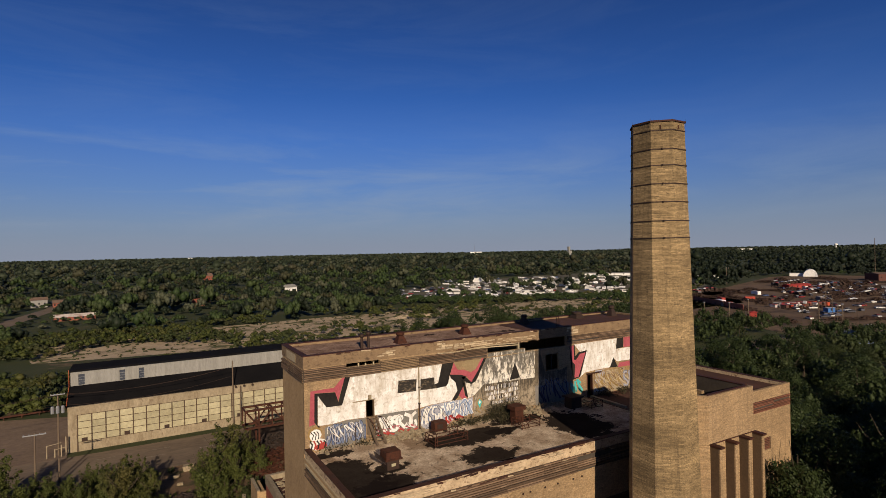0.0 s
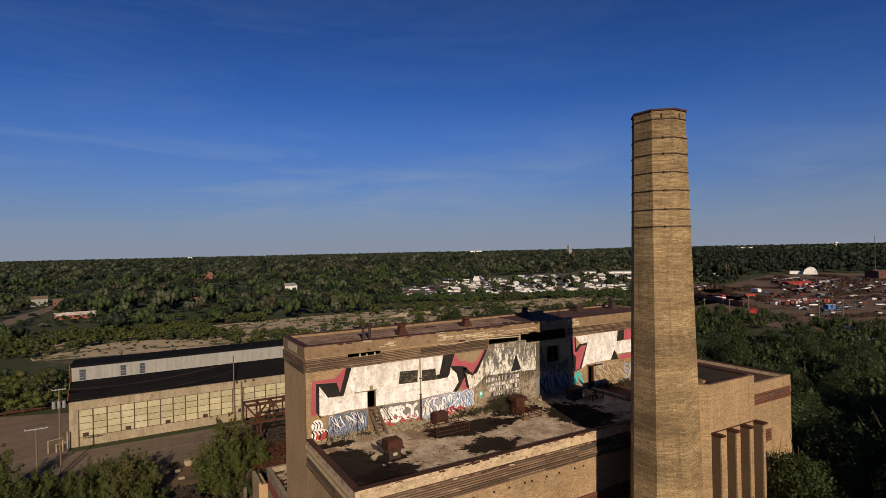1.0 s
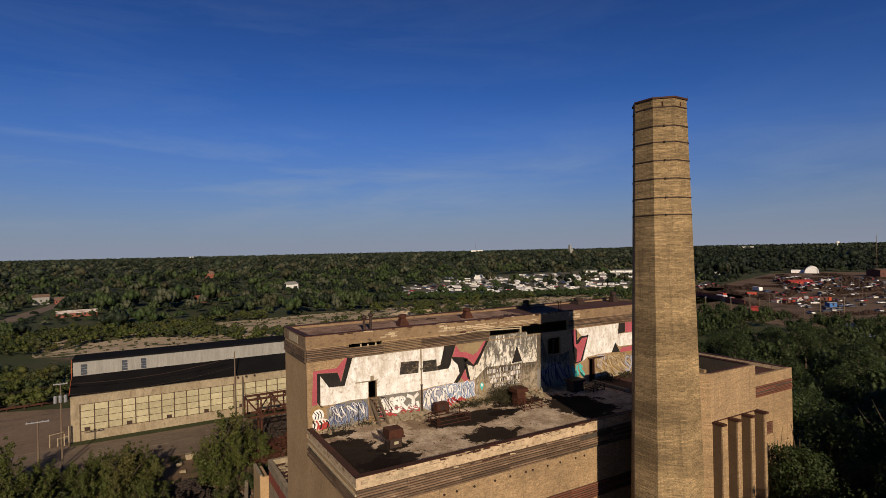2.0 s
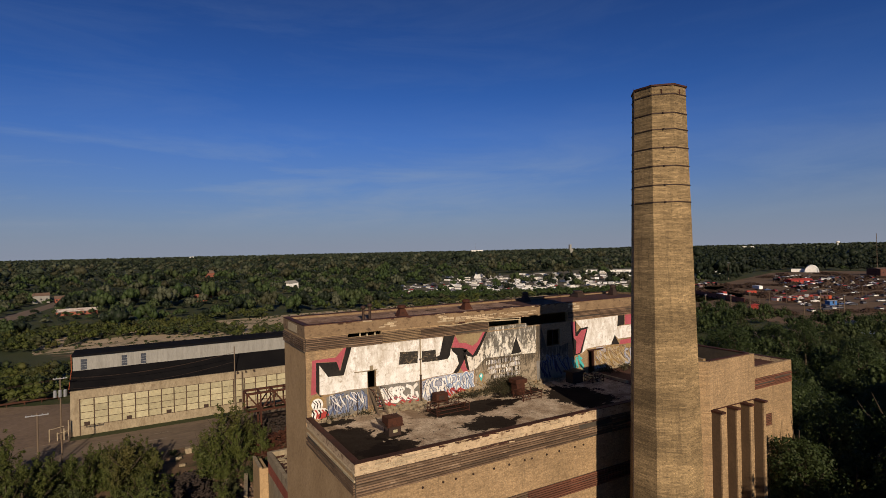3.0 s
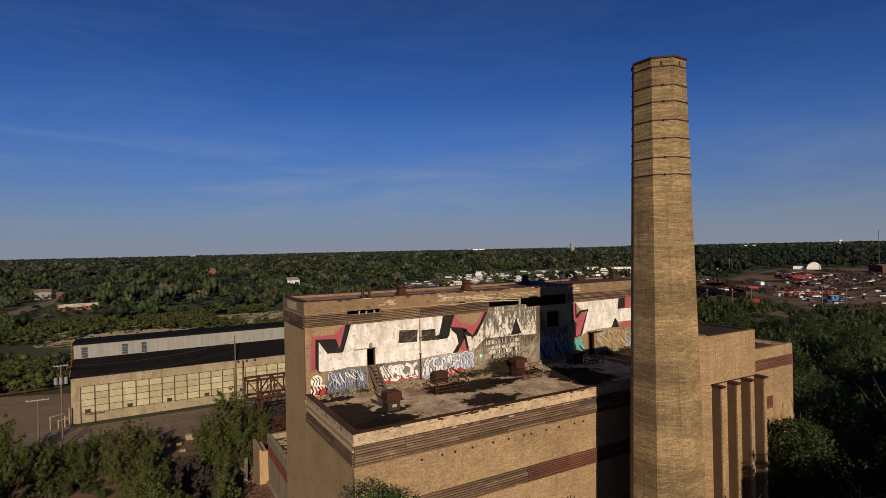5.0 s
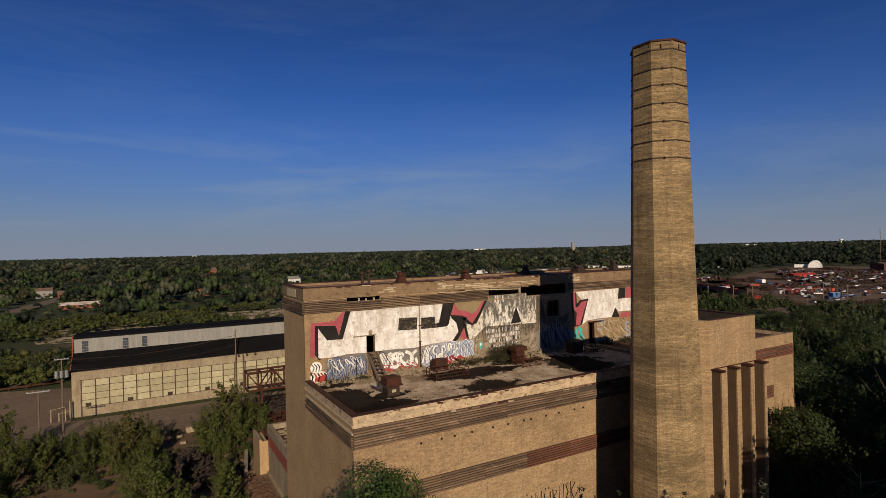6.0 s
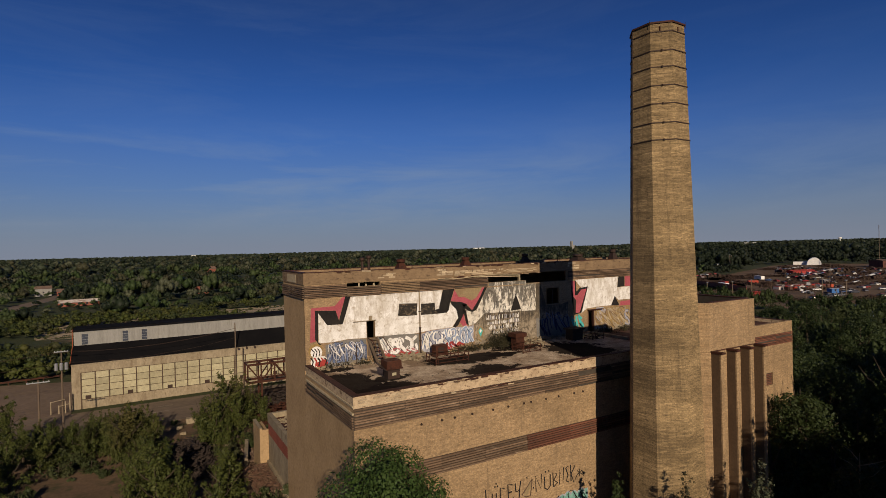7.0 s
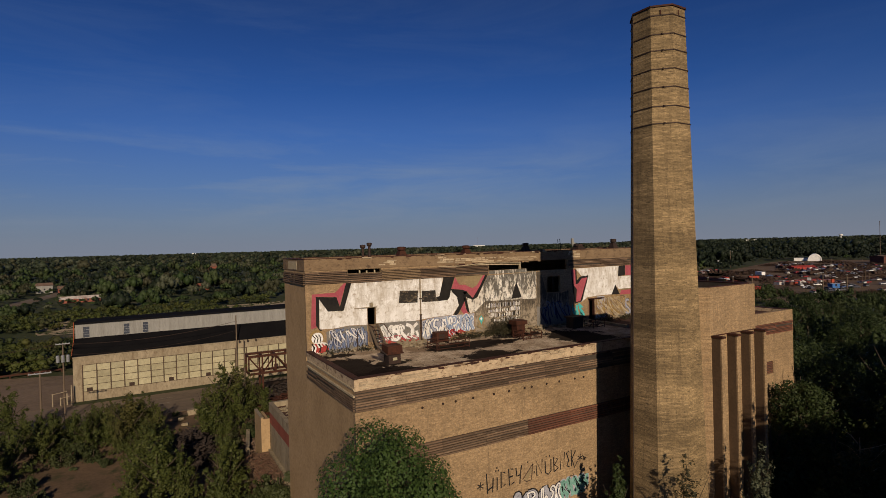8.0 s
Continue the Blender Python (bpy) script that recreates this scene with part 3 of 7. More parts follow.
def ribs(parent, name, u0, u1, z0, z1, count, face, side, mat, jitter=0.0, label=""):
    """Horizontal ribs that stand proud of a wall; side: s faces -y, w faces -x."""
    h = (z1 - z0) / count
    # dark backing sheet: the shade between the ribs, put into colour
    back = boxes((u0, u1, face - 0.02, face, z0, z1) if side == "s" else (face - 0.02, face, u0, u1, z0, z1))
    b = part(name, back, M_RECESSDARK, parent, label)
    rnd = random.Random(int(u0 * 10 + z0 * 100))
    cuts = [u0]
    while cuts[-1] < u1 - 6:
        cuts.append(cuts[-1] + rnd.uniform(4.0, 5.5))
    cuts.append(u1)
    for k in range(count):
        for a, c in zip(cuts, cuts[1:]):
            out = 0.16 + rnd.uniform(-jitter, jitter)
            if rnd.random() < 0.05:
                continue
            dz = rnd.uniform(-0.012, 0.012)
            lo, hi = z0 + k * h + h * 0.24 + dz, z0 + (k + 1) * h - h * 0.16 + dz
            if side == "s":
                part("rib", boxes((a + 0.01, c - 0.01, face - out, face - 0.02, lo, hi)), mat, b)
            else:
                part("rib", boxes((face - out, face - 0.02, a + 0.01, c - 0.01, lo, hi)), mat, b)
    return b


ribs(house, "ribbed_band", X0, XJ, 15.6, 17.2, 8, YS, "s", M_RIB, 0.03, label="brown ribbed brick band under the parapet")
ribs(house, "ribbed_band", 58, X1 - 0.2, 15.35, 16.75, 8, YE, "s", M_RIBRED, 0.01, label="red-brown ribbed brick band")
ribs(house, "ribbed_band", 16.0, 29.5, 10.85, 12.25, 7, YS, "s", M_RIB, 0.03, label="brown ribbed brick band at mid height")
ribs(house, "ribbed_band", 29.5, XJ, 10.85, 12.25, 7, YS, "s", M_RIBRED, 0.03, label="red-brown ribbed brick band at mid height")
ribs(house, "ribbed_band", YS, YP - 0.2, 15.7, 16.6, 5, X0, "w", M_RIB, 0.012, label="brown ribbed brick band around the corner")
part("ledge", boxes((X0 - 0.13, X0, YS - 0.02, YP - 0.3, 16.75, 16.9), (X0 - 0.10, X0, YS, YP - 0.3, 17.3, 17.42)), M_LIME, house, "broken pale stone ledge")
# louvred window in the east stretch
win = part("window", boxes((68.7, 70.8, YE + 0.2, YE + 0.24, 10.3, 11.9)), M_RECESSDARK, house, "dark window with rusty louvres")
for k in range(7):
    part("louvre", boxes((68.75, 70.75, YE + 0.06, YE + 0.18, 10.37 + k * 0.215, 10.48 + k * 0.215)), M_RIBRED, win)
# drain holes in a row under the band
for k, x in enumerate((19.14, 21.0, 22.2, 23.9, 26.0, 27.6, 29.3, 30.1, 31.8, 33.3, 35.2, 36.3)):
    bm = bmesh.new()
    tube(bm, [(x, YS - 0.06, 15.06), (x, YS + 0.01, 15.08)], [0.10, 0.10], 10)
    part("drain_hole", bm, M_DARKIRON, house)

# ---- penthouse on the roof ----
pent = thing("penthouse", "rooftop brick penthouse, its long wall covered with graffiti", "building", (38, 55, ZR))
holes = [(19.8, 20.62, 20.05, 21.78), (43.1, 45.2, 21.76, 23.7), (49.87, 50.85, 17.6, 20.46), (34.6, 40.0, 24.85, 25.62), (40.0, 46.4, 24.5, 25.72), (17.8, 21.35, 25.32, 25.7)]
bm = bmesh.new()
holed_wall(bm, X0, XE, ZR, 25.75, YP, YP + 0.35, holes)
pw = part("wall_south", bm, M_BRICK, pent, "tan brick wall with broken openings and large graffiti")
part("wall_west", boxes((X0, X0 + 0.35, YP + 0.35, YN, ZP - 0.95, 25.75)), M_PLASTER, pent)
part("wall_east", boxes((XE - 0.35, XE, YP + 0.35, YN - 0.35, ZR, 25.75)), M_BRICK, pent)
part("wall_north", boxes((X0 + 0.35, XE, YN - 0.35, YN, ZP - 0.95, 25.75)), M_BRICK, pent)
part("parapet", boxes((X0 - 0.06, XE + 0.06, YP - 0.06, YP + 0.45, 25.75, ZT - 0.06), (X0 - 0.06, X0 + 0.45, YP + 0.45, YN + 0.06, 25.75, ZT - 0.06),
                      (X0 + 0.45, XE + 0.06, YN - 0.45, YN + 0.06, 25.75, ZT - 0.06), (XE - 0.4, XE + 0.06, YP + 0.45, YN - 0.45, 25.75, ZT - 0.06)), M_COPING, pent, "weathered stone parapet, face partly fallen")
part("coping", boxes((X0 - 0.1, XE + 0.1, YP - 0.1, YP + 0.5, ZT - 0.06, ZT), (X0 - 0.1, X0 + 0.5, YP + 0.5, YN + 0.1, ZT - 0.06, ZT), (X0 + 0.5, XE + 0.1, YN - 0.5, YN + 0.1, ZT - 0.06, ZT)), M_FLASH, pent, "rusty red metal edge strip")
part("roof", boxes((X0 + 0.45, 41.6, YP + 0.45, YN - 0.45, 26.2, ZTR)), M_TARHIGH, pent, "flat reddish gravel roof with dark stains")
# from the chimney shadow eastwards the roof colour is darkened to deepen the shade
part("roof", boxes((41.6, XE - 0.4, YP + 0.45, YN - 0.45, 26.2, ZTR + 0.05)), M_TARRED, pent, "roofing coloured dark where the chimney shadow falls")
# floor behind the openings, interior shade put into its dark colour
part("floor", boxes((X0 + 0.35, XE - 0.35, YP + 0.35, YN - 0.35, ZR - 0.3, ZR)), M_RECESSDARK, pent)
for x in [30.8 + 0.55 * k for k in range(11)]:
    part("joint_mark", boxes((x, x + 0.05, YP - 0.085, YP - 0.06, 26.14, 26.42)), M_RIB, pent)
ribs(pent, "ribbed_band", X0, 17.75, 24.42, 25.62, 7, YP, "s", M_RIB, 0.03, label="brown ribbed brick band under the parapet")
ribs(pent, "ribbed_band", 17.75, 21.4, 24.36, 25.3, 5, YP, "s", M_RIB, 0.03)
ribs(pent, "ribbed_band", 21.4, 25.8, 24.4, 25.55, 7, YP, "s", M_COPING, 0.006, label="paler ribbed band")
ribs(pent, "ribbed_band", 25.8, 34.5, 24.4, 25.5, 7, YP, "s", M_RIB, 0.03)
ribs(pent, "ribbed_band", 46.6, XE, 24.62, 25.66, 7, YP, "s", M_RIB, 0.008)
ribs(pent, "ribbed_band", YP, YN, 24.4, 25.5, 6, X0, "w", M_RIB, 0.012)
for x, h in ((19.0, 0.3), (19.75, 0.22), (20.6, 0.26)):
    part("stub", boxes((x, x + 0.13, YP - 0.02, YP + 0.1, 25.3, 25.32 + h)), M_LIME, pent)
bm = bmesh.new()
beam(bm, (31.6, YP - 0.1, 25.68), (38.9, YP - 0.16, 25.42), 0.08, 0.1)
part("loose_strip", bm, M_LIME, pent, "pale strip hanging loose under the parapet")
part("mullion", boxes((39.0, 39.22, YP + 0.05, YP + 0.3, 24.85, 25.72)), M_CONC, pent, "concrete post in the broken opening")
part("mullion", boxes((44.1, 44.2, YP + 0.1, YP + 0.2, 21.76, 23.7)), M_DARKIRON, pent)
# west face: pale panel and drip marks
part("panel", boxes((X0 - 0.08, X0 - 0.06, 53.7, 57.2, 25.85, 26.65)), M_LIME, pent, "pale stone panel, flaking")
for k in range(5):
    part("drip", boxes((X0 - 0.115, X0 - 0.095, 54.3 + k * 0.6, 54.5 + k * 0.6, 24.5, 25.4 - 0.1 * (k % 3))), M_LIME, pent)

# ---- flue house between chimney and main block ----
AY, AT = 29.3, 23.6
flue = thing("flue_house", "tall tan brick annex with chamfered corner and four brick fins", "building", (48.5, 34.5, 0))
apoly = [(42.8, AY), (49.4, AY), (49.4, YS), (45.4, YS), (41.2, 30.9)]
ins = [(43.0, AY + 0.45), (48.95, AY + 0.45), (48.95, YS), (45.8, YS), (41.7, 31.1)]
bm = bmesh.new()
n = len(apoly)
lo = [bm.verts.new((*p, 0)) for p in apoly]
hi = [bm.verts.new((*p, AT)) for p in apoly]
hin = [bm.verts.new((*p, AT)) for p in ins]
fl = [bm.verts.new((*p, AT - 1.7)) for p in ins]
# material 1 darkens the inner faces: the pit's shade as colour
for i in range(n):
    j = (i + 1) % n
    bm.faces.new((lo[i], lo[j], hi[j], hi[i]))
    bm.faces.new((hi[i], hi[j], hin[j], hin[i]))
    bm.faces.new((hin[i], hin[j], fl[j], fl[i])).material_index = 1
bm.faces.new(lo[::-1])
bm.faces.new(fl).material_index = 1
part("body", bm, [M_BRICK, M_RECESSDARK], flue)
part("coping", boxes((43.0, 48.9, AY + 0.18, AY + 0.5, AT, AT + 0.06), (48.9, 49.3, AY + 0.5, YS, AT, AT + 0.06)), M_FLASH, flue, "dark rusty metal edge strip")
for x, y, w, d, h in ((44.4, 33.0, 0.9, 0.5, 0.35), (44.2, 31.4, 0.7, 0.9, 0.25), (46.8, 33.4, 1.2, 0.4, 0.3), (47.6, 31.2, 0.5, 0.5, 0.5)):
    part("fallen_stone", boxes((x - w / 2, x + w / 2, y - d / 2, y + d / 2, AT - 1.65, AT - 1.65 + h)), M_LIME, flue)
part("cross_wall", boxes((45.6, 46.0, AY + 2.6, YS, AT - 1.7, AT - 0.5), (44.2, 45.6, AY + 4.6, AY + 5.0, AT - 1.7, AT - 0.3)), M_BRICK, flue)
# pit floor in the dark iron tone, standing for shade down there
bm = bmesh.new()
prism(bm, ins, AT - 1.75, AT - 1.69)
part("roof", bm, M_DARKIRON, flue)
# fin bodies darker than their tan fronts: side shade put into colour
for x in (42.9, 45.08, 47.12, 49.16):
    fin = part("fin", boxes((x, x + 0.36, 28.52, AY, 0, 19.3)), M_FIN, flue, "tall brick fin, side shade put into darker brown")
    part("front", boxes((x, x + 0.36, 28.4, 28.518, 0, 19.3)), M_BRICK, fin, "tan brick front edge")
    part("cap", boxes((x - 0.06, x + 0.46, 28.25, AY, 19.3, 19.46)), M_FLASH, fin, "dark red metal cap")
part("ledge", boxes((42.8, 49.2, AY - 0.07, AY, 19.38, 19.46)), M_FLASH, flue)

# ---- chimney ----
CX, CY = 39.1, 31.1
ZCH = 46.97


def chim_r(z):
    return 3.0 - 0.0245 * (z - 14)


def octagon(r):
    return [(CX + r * math.cos(radians(25.5 + 45 * k)), CY + r * math.sin(radians(25.5 + 45 * k))) for k in range(8)]


chim = thing("chimney", "tall tapering octagonal tan brick chimney with iron hoops", "chimney", (CX, CY, 0))
bm = bmesh.new()
rings = []
levels = [0, 6, 12, 18, 19.3, 25, 31, 37.3, 41, 44, ZCH - 1.0, ZCH]
for z in levels:
    rings.append([bm.verts.new((*p, z)) for p in octagon(chim_r(z))])
inner = [bm.verts.new((*p, ZCH)) for p in octagon(chim_r(ZCH) - 0.5)]
deep = [bm.verts.new((*p, ZCH - 9)) for p in octagon(chim_r(ZCH) - 0.5)]
for r0, r1 in zip(rings, rings[1:]):
    for k in range(8):
        bm.faces.new((r0[k], r0[(k + 1) % 8], r1[(k + 1) % 8], r1[k]))
for k in range(8):
    bm.faces.new((rings[-1][k], rings[-1][(k + 1) % 8], inner[(k + 1) % 8], inner[k]))
    bm.faces.new((inner[k], inner[(k + 1) % 8], deep[(k + 1) % 8], deep[k]))
bm.faces.new(deep)
bm.faces.new(rings[0][::-1])
part("shaft", bm, M_CHIM, chim)
HOOPS = (46.28, 44.72, 43.38, 41.86, 40.36, 38.79, 37.38)
for z in HOOPS:
    bm = bmesh.new()
    r = chim_r(z)
    a, b = octagon(r + 0.05), octagon(r - 0.02)
    v = [[bm.verts.new((*p, zz)) for p in ring] for ring, zz in ((a, z - 0.042), (a, z + 0.042), (b, z + 0.042), (b, z - 0.042))]
    for q in range(4):
        for k in range(8):
            bm.faces.new((v[q][k], v[q][(k + 1) % 8], v[(q + 1) % 4][(k + 1) % 8], v[(q + 1) % 4][k]))
    hoop = part("hoop", bm, M_DARKIRON, chim, "dark iron hoop")
    if z < 46:
        o = octagon(r + 0.05)
        for i0, i1 in ((4, 5),):
            mx, my = (o[i0][0] * 0.5 + o[i1][0] * 0.5), (o[i0][1] * 0.5 + o[i1][1] * 0.5)
            part("clamp", boxes((mx - 0.07, mx + 0.07, my - 0.06, my + 0.06, z - 0.07, z + 0.07)), M_DARKIRON, hoop)
bm = bmesh.new()
o, q = octagon(chim_r(ZCH) + 0.1), octagon(chim_r(ZCH) - 0.55)
v = [[bm.verts.new((*p, zz)) for p in ring] for ring, zz in ((o, ZCH), (o, ZCH + 0.14), (q, ZCH + 0.14), (q, ZCH))]
for w in range(4):
    for k in range(8):
        bm.faces.new((v[w][k], v[w][(k + 1) % 8], v[(w + 1) % 4][(k + 1) % 8], v[(w + 1) % 4][k]))
part("cap", bm, M_FLASH, chim, "dark rusty metal rim")
# lightning conductor down the north-west edge, and its rods
o = octagon(1.0)


def chim_edge(k, z, out=0.06):
    p = octagon(chim_r(z) + out)[k]
    return (p[0], p[1], z)


bm = bmesh.new()
tube(bm, [chim_edge(3, z, 0.035) for z in (2, 12, 25, 37, ZCH)], [0.035] * 5, 6)
part("conductor", bm, M_DARKIRON, chim, "dark cable running down the edge")
for k in (3, 4, 6, 7):
    bm = bmesh.new()
    a = chim_edge(k, ZCH - 0.3, 0.1)
    tube(bm, [a, (a[0], a[1], ZCH + 0.32)], [0.014, 0.01], 5)
    part("rod", bm, M_DARKIRON, chim)
for k in (4, 5, 6):
    o = octagon(chim_r(46.6) + 0.03)
    for f in (0.55,):
        mx, my = o[k][0] * f + o[(k + 1) % 8][0] * (1 - f), o[k][1] * f + o[(k + 1) % 8][1] * (1 - f)
        part("anchor", boxes((mx - 0.04, mx + 0.04, my - 0.04, my + 0.04, 46.35, 46.72)), M_FLASH, chim)

# ---- low annex on the north side ----
low = thing("low_annex", "low ruined brick annex with red band, rubble on roof", "building", (20, 66, 0))
part("wall", boxes((14.2, 14.55, YN, 72.3, 0, 5.4), (14.55, 60, 71.95, 72.3, 0, 5.4)), M_CONC, low)
part("band", boxes((14.17, 14.55, YN, 72.33, 5.4, 6.9)), worn("dull_red_brick", (0.27, 0.075, 0.045), (0.2, 0.055, 0.035), 0.6, 5), low, "red brick band")
part("parapet", boxes((14.1, 14.6, YN, 72.4, 6.9, 8.05), (14.6, 60, 71.9, 72.4, 5.4, 8.05)), M_CONC, low)
part("roof", boxes((14.6, 60, YN, 71.9, 7.1, 7.4)), M_TARRED, low, "rubble-strewn dark roof")
part("plinth", boxes((13.85, 14.2, 60, 63.5, 0, 1.5), (13.8, 14.2, 63.6, 66, 0, 1.0), (13.9, 14.2, 66.2, 69, 0, 1.9), (13.8, 14.2, 69.1, 72.3, 0, 1.2)), M_LIME, low, "broken pale plinth")

# ---------------- long shed across the road ----------------
SY, SX0, SX1 = 122.9, -11.5, 62.0
shed = thing("shed", "long low shed with cream panel wall, black roof and clerestory", "building", (20, 129, 0))
part("wall", boxes((SX0, SX1, SY, SY + 0.4, 0, 8.3), (SX0, SX0 + 0.4, SY + 0.4, 136, 0, 8.3), (SX0, SX1, 135.6, 136, 0, 13.95)), M_CONC, shed, "weathered concrete wall")
posts = [-10.0 + 2.28 * k for k in range(31)]
for a, b in zip(posts, posts[1:]):
    if b > SX1:
        break
    for r in range(4):
        z0 = 1.8 + r * 1.27
        part("panel", boxes((a + 0.05, b - 0.05, SY - 0.05, SY - 0.004, z0 + 0.04, z0 + 1.23)), M_CREAM, shed)
for a in posts:
    if a < SX1:
        part("post", boxes((a - 0.09, a + 0.09, SY - 0.14, SY - 0.004, 1.7 if a > -9 else 0, 6.95)), M_FRAME, shed)
for r in range(5):
    part("rail", boxes((posts[0], SX1, SY - 0.09, SY - 0.052, 1.8 + r * 1.27 - 0.045, 1.8 + r * 1.27 + 0.045)), M_FRAME, shed)
for k in range(8):
    x = -8.9 + k * 6.95
    part("vent", boxes((x - 0.45, x + 0.45, SY - 0.12, SY - 0.05, 1.85, 2.5)), M_DARKIRON, shed, "small dark vent")
part("coping", boxes((SX0 - 0.05, SX1, SY - 0.1, SY + 0.5, 8.3, 8.5)), M_CONC, shed)
bm = bmesh.new()
for (ya, za), (yb, zb) in (((SY + 0.5, 8.45), (129.2, 11.2)), ((128.8, 14.35), (136.6, 14.3))):
    v = [bm.verts.new(p) for p in ((SX0 - 0.2, ya, za), (SX1, ya, za), (SX1, yb, zb), (SX0 - 0.2, yb, zb), (SX0 - 0.2, ya, za - 0.3), (SX1, ya, za - 0.3), (SX1, yb, zb - 0.3), (SX0 - 0.2, yb, zb - 0.3))]
    for f in ((0, 1, 2, 3), (7, 6, 5, 4), (0, 4, 5, 1), (1, 5, 6, 2), (2, 6, 7, 3), (3, 7, 4, 0)):
        bm.faces.new([v[i] for i in f])
part("roof", bm, M_BLACKROOF, shed, "black felt roof in two levels")
bm = bmesh.new()
cw = [(-10.2, -9.15), (-3.2, -2.2), (0.25, 1.2)]
holed_wall(bm, SX0, SX1, 10.8, 14.2, 129.2, 129.4, [(a, b, 11.3, 13.4) for a, b in cw])
part("clerestory", bm, M_SIDING, shed, "pale ribbed metal clerestory wall")
for a, b in cw:
    w = part("window", boxes((a, b, 129.3, 129.34, 11.3, 13.4)), M_GLASSD, shed, "dark blue clerestory window")
    for k in range(3):
        part("glazing_bar", boxes((a, b, 129.24, 129.3, 11.8 + 0.5 * k, 11.84 + 0.5 * k)), M_GREYMETAL, w)
part("gable", boxes((SX0, SX0 + 0.2, SY + 0.4, 129.2, 8.3, 8.4), (SX0, SX0 + 0.2, 129.4, 135.6, 8.3, 13.95)), M_SIDING, shed)
bm = bmesh.new()
beam(bm, (SX0 - 0.25, SY + 0.4, 8.3), (SX0 - 0.25, 129.2, 11.1), 0.1, 0.5)
beam(bm, (SX0 - 0.25, 129.1, 10.9), (SX0 - 0.25, 129.1, 14.5), 0.1, 0.35)
part("barge_board", bm, worn("orange_red_paint", (0.40, 0.10, 0.04), (0.28, 0.07, 0.03), 1, 5), shed, "orange-red painted edge board")

# ---------------- rusty conveyor truss ----------------
truss = thing("conveyor_truss", "rusty steel lattice conveyor bridge on legs", "truss", (24, 101, 0))
for y in (99.3, 102.2):
    for z in (6.0, 9.1):
        bm = bmesh.new()
        beam(bm, (16.2, y, z), (44, y, z), 0.34)
        part("chord", bm, M_RUST, truss)
    for k in range(12):
        x = 16.2 + k * 2.3
        bm = bmesh.new()
        beam(bm, (x, y, 6.0), (x, y, 9.1), 0.24)
        part("post", bm, M_RUST, truss)
        bm = bmesh.new()
        beam(bm, (x, y, 6.0 if k % 2 else 9.1), (x + 2.3, y, 9.1 if k % 2 else 6.0), 0.2)
        part("diagonal", bm, M_RUST, truss)
for k in range(12):
    x = 16.2 + k * 2.3
    for z in (6.0, 9.1):
        bm = bmesh.new()
        beam(bm, (x, 99.3, z), (x, 102.2, z), 0.2)
        part("cross_beam", bm, M_RUST, truss)
for x in (18.5, 27.7, 37.0):
    for y in (99.3, 102.2):
        bm = bmesh.new()
        beam(bm, (x, y, 0), (x, y, 6.0), 0.3)
        part("leg", bm, M_RUST, truss)

# ---------------- vegetation ----------------
def quads_mesh(name, centers, normals, sizes, mat, seed=1, long=1.5):
    """Many small four-cornered leaves as one mesh; normals give their facing, sizes their width."""
    rng = np.random.default_rng(seed)
    n = len(centers)
    nrm = normals / np.maximum(np.linalg.norm(normals, axis=1, keepdims=True), 1e-6)
    ref = rng.normal(size=(n, 3))
    s = np.cross(nrm, ref)
    s /= np.maximum(np.linalg.norm(s, axis=1, keepdims=True), 1e-6)
    u = np.cross(nrm, s)
    w = sizes[:, None] * 0.5
    tip = rng.uniform(0.2, 0.7, (n, 1))
    co = np.empty((n, 4, 3))
    co[:, 0] = centers - u * w * long
    co[:, 1] = centers + s * w + u * w * (tip - 0.5) - nrm * w * 0.25
    co[:, 2] = centers + u * w * long
    co[:, 3] = centers - s * w + u * w * (0.5 - tip) - nrm * w * 0.25
    me = bpy.data.meshes.new(name)
    me.vertices.add(n * 4)
    me.vertices.foreach_set("co", co.astype(np.float32).ravel())
    me.loops.add(n * 4)
    me.loops.foreach_set("vertex_index", np.arange(n * 4, dtype=np.int32))
    me.polygons.add(n)
    me.polygons.foreach_set("loop_start", np.arange(0, n * 4, 4, dtype=np.int32))
    me.update(calc_edges=True)
    me.materials.append(mat)
    return me


def lobe_points(rng, h0, h1, r, lobes, leaves):
    """Leaf places for a dense crown: rounded lobes packed over an egg-shaped body, leaves on their skins."""
    cs, ns = [], []
    for k in range(lobes):
        v = 1 - 1.75 * (k + 0.5) / lobes
        a = k * 2.4 + rng.uniform(-0.35, 0.35)
        wide = math.sqrt(max(0.03, 1 - v * v)) * r * rng.uniform(0.58, 0.82) * (1 if v > 0 else 1 + 0.15 * v)
        c = np.array([math.cos(a) * wide, math.sin(a) * wide, (h0 + h1) / 2 + (h1 - h0) / 2 * v * rng.uniform(0.76, 0.9)])
        s = r * rng.uniform(0.26, 0.42)
        d = rng.normal(size=(leaves, 3))
        d[:, 2] += 0.25
        d /= np.linalg.norm(d, axis=1, keepdims=True)
        cs.append(c + d * s * rng.uniform(0.72, 1.08, (leaves, 1)))
        ns.append(d + np.array([0, 0, 0.25]) + rng.normal(size=(leaves, 3)) * 0.38)
    return np.concatenate(cs), np.concatenate(ns)


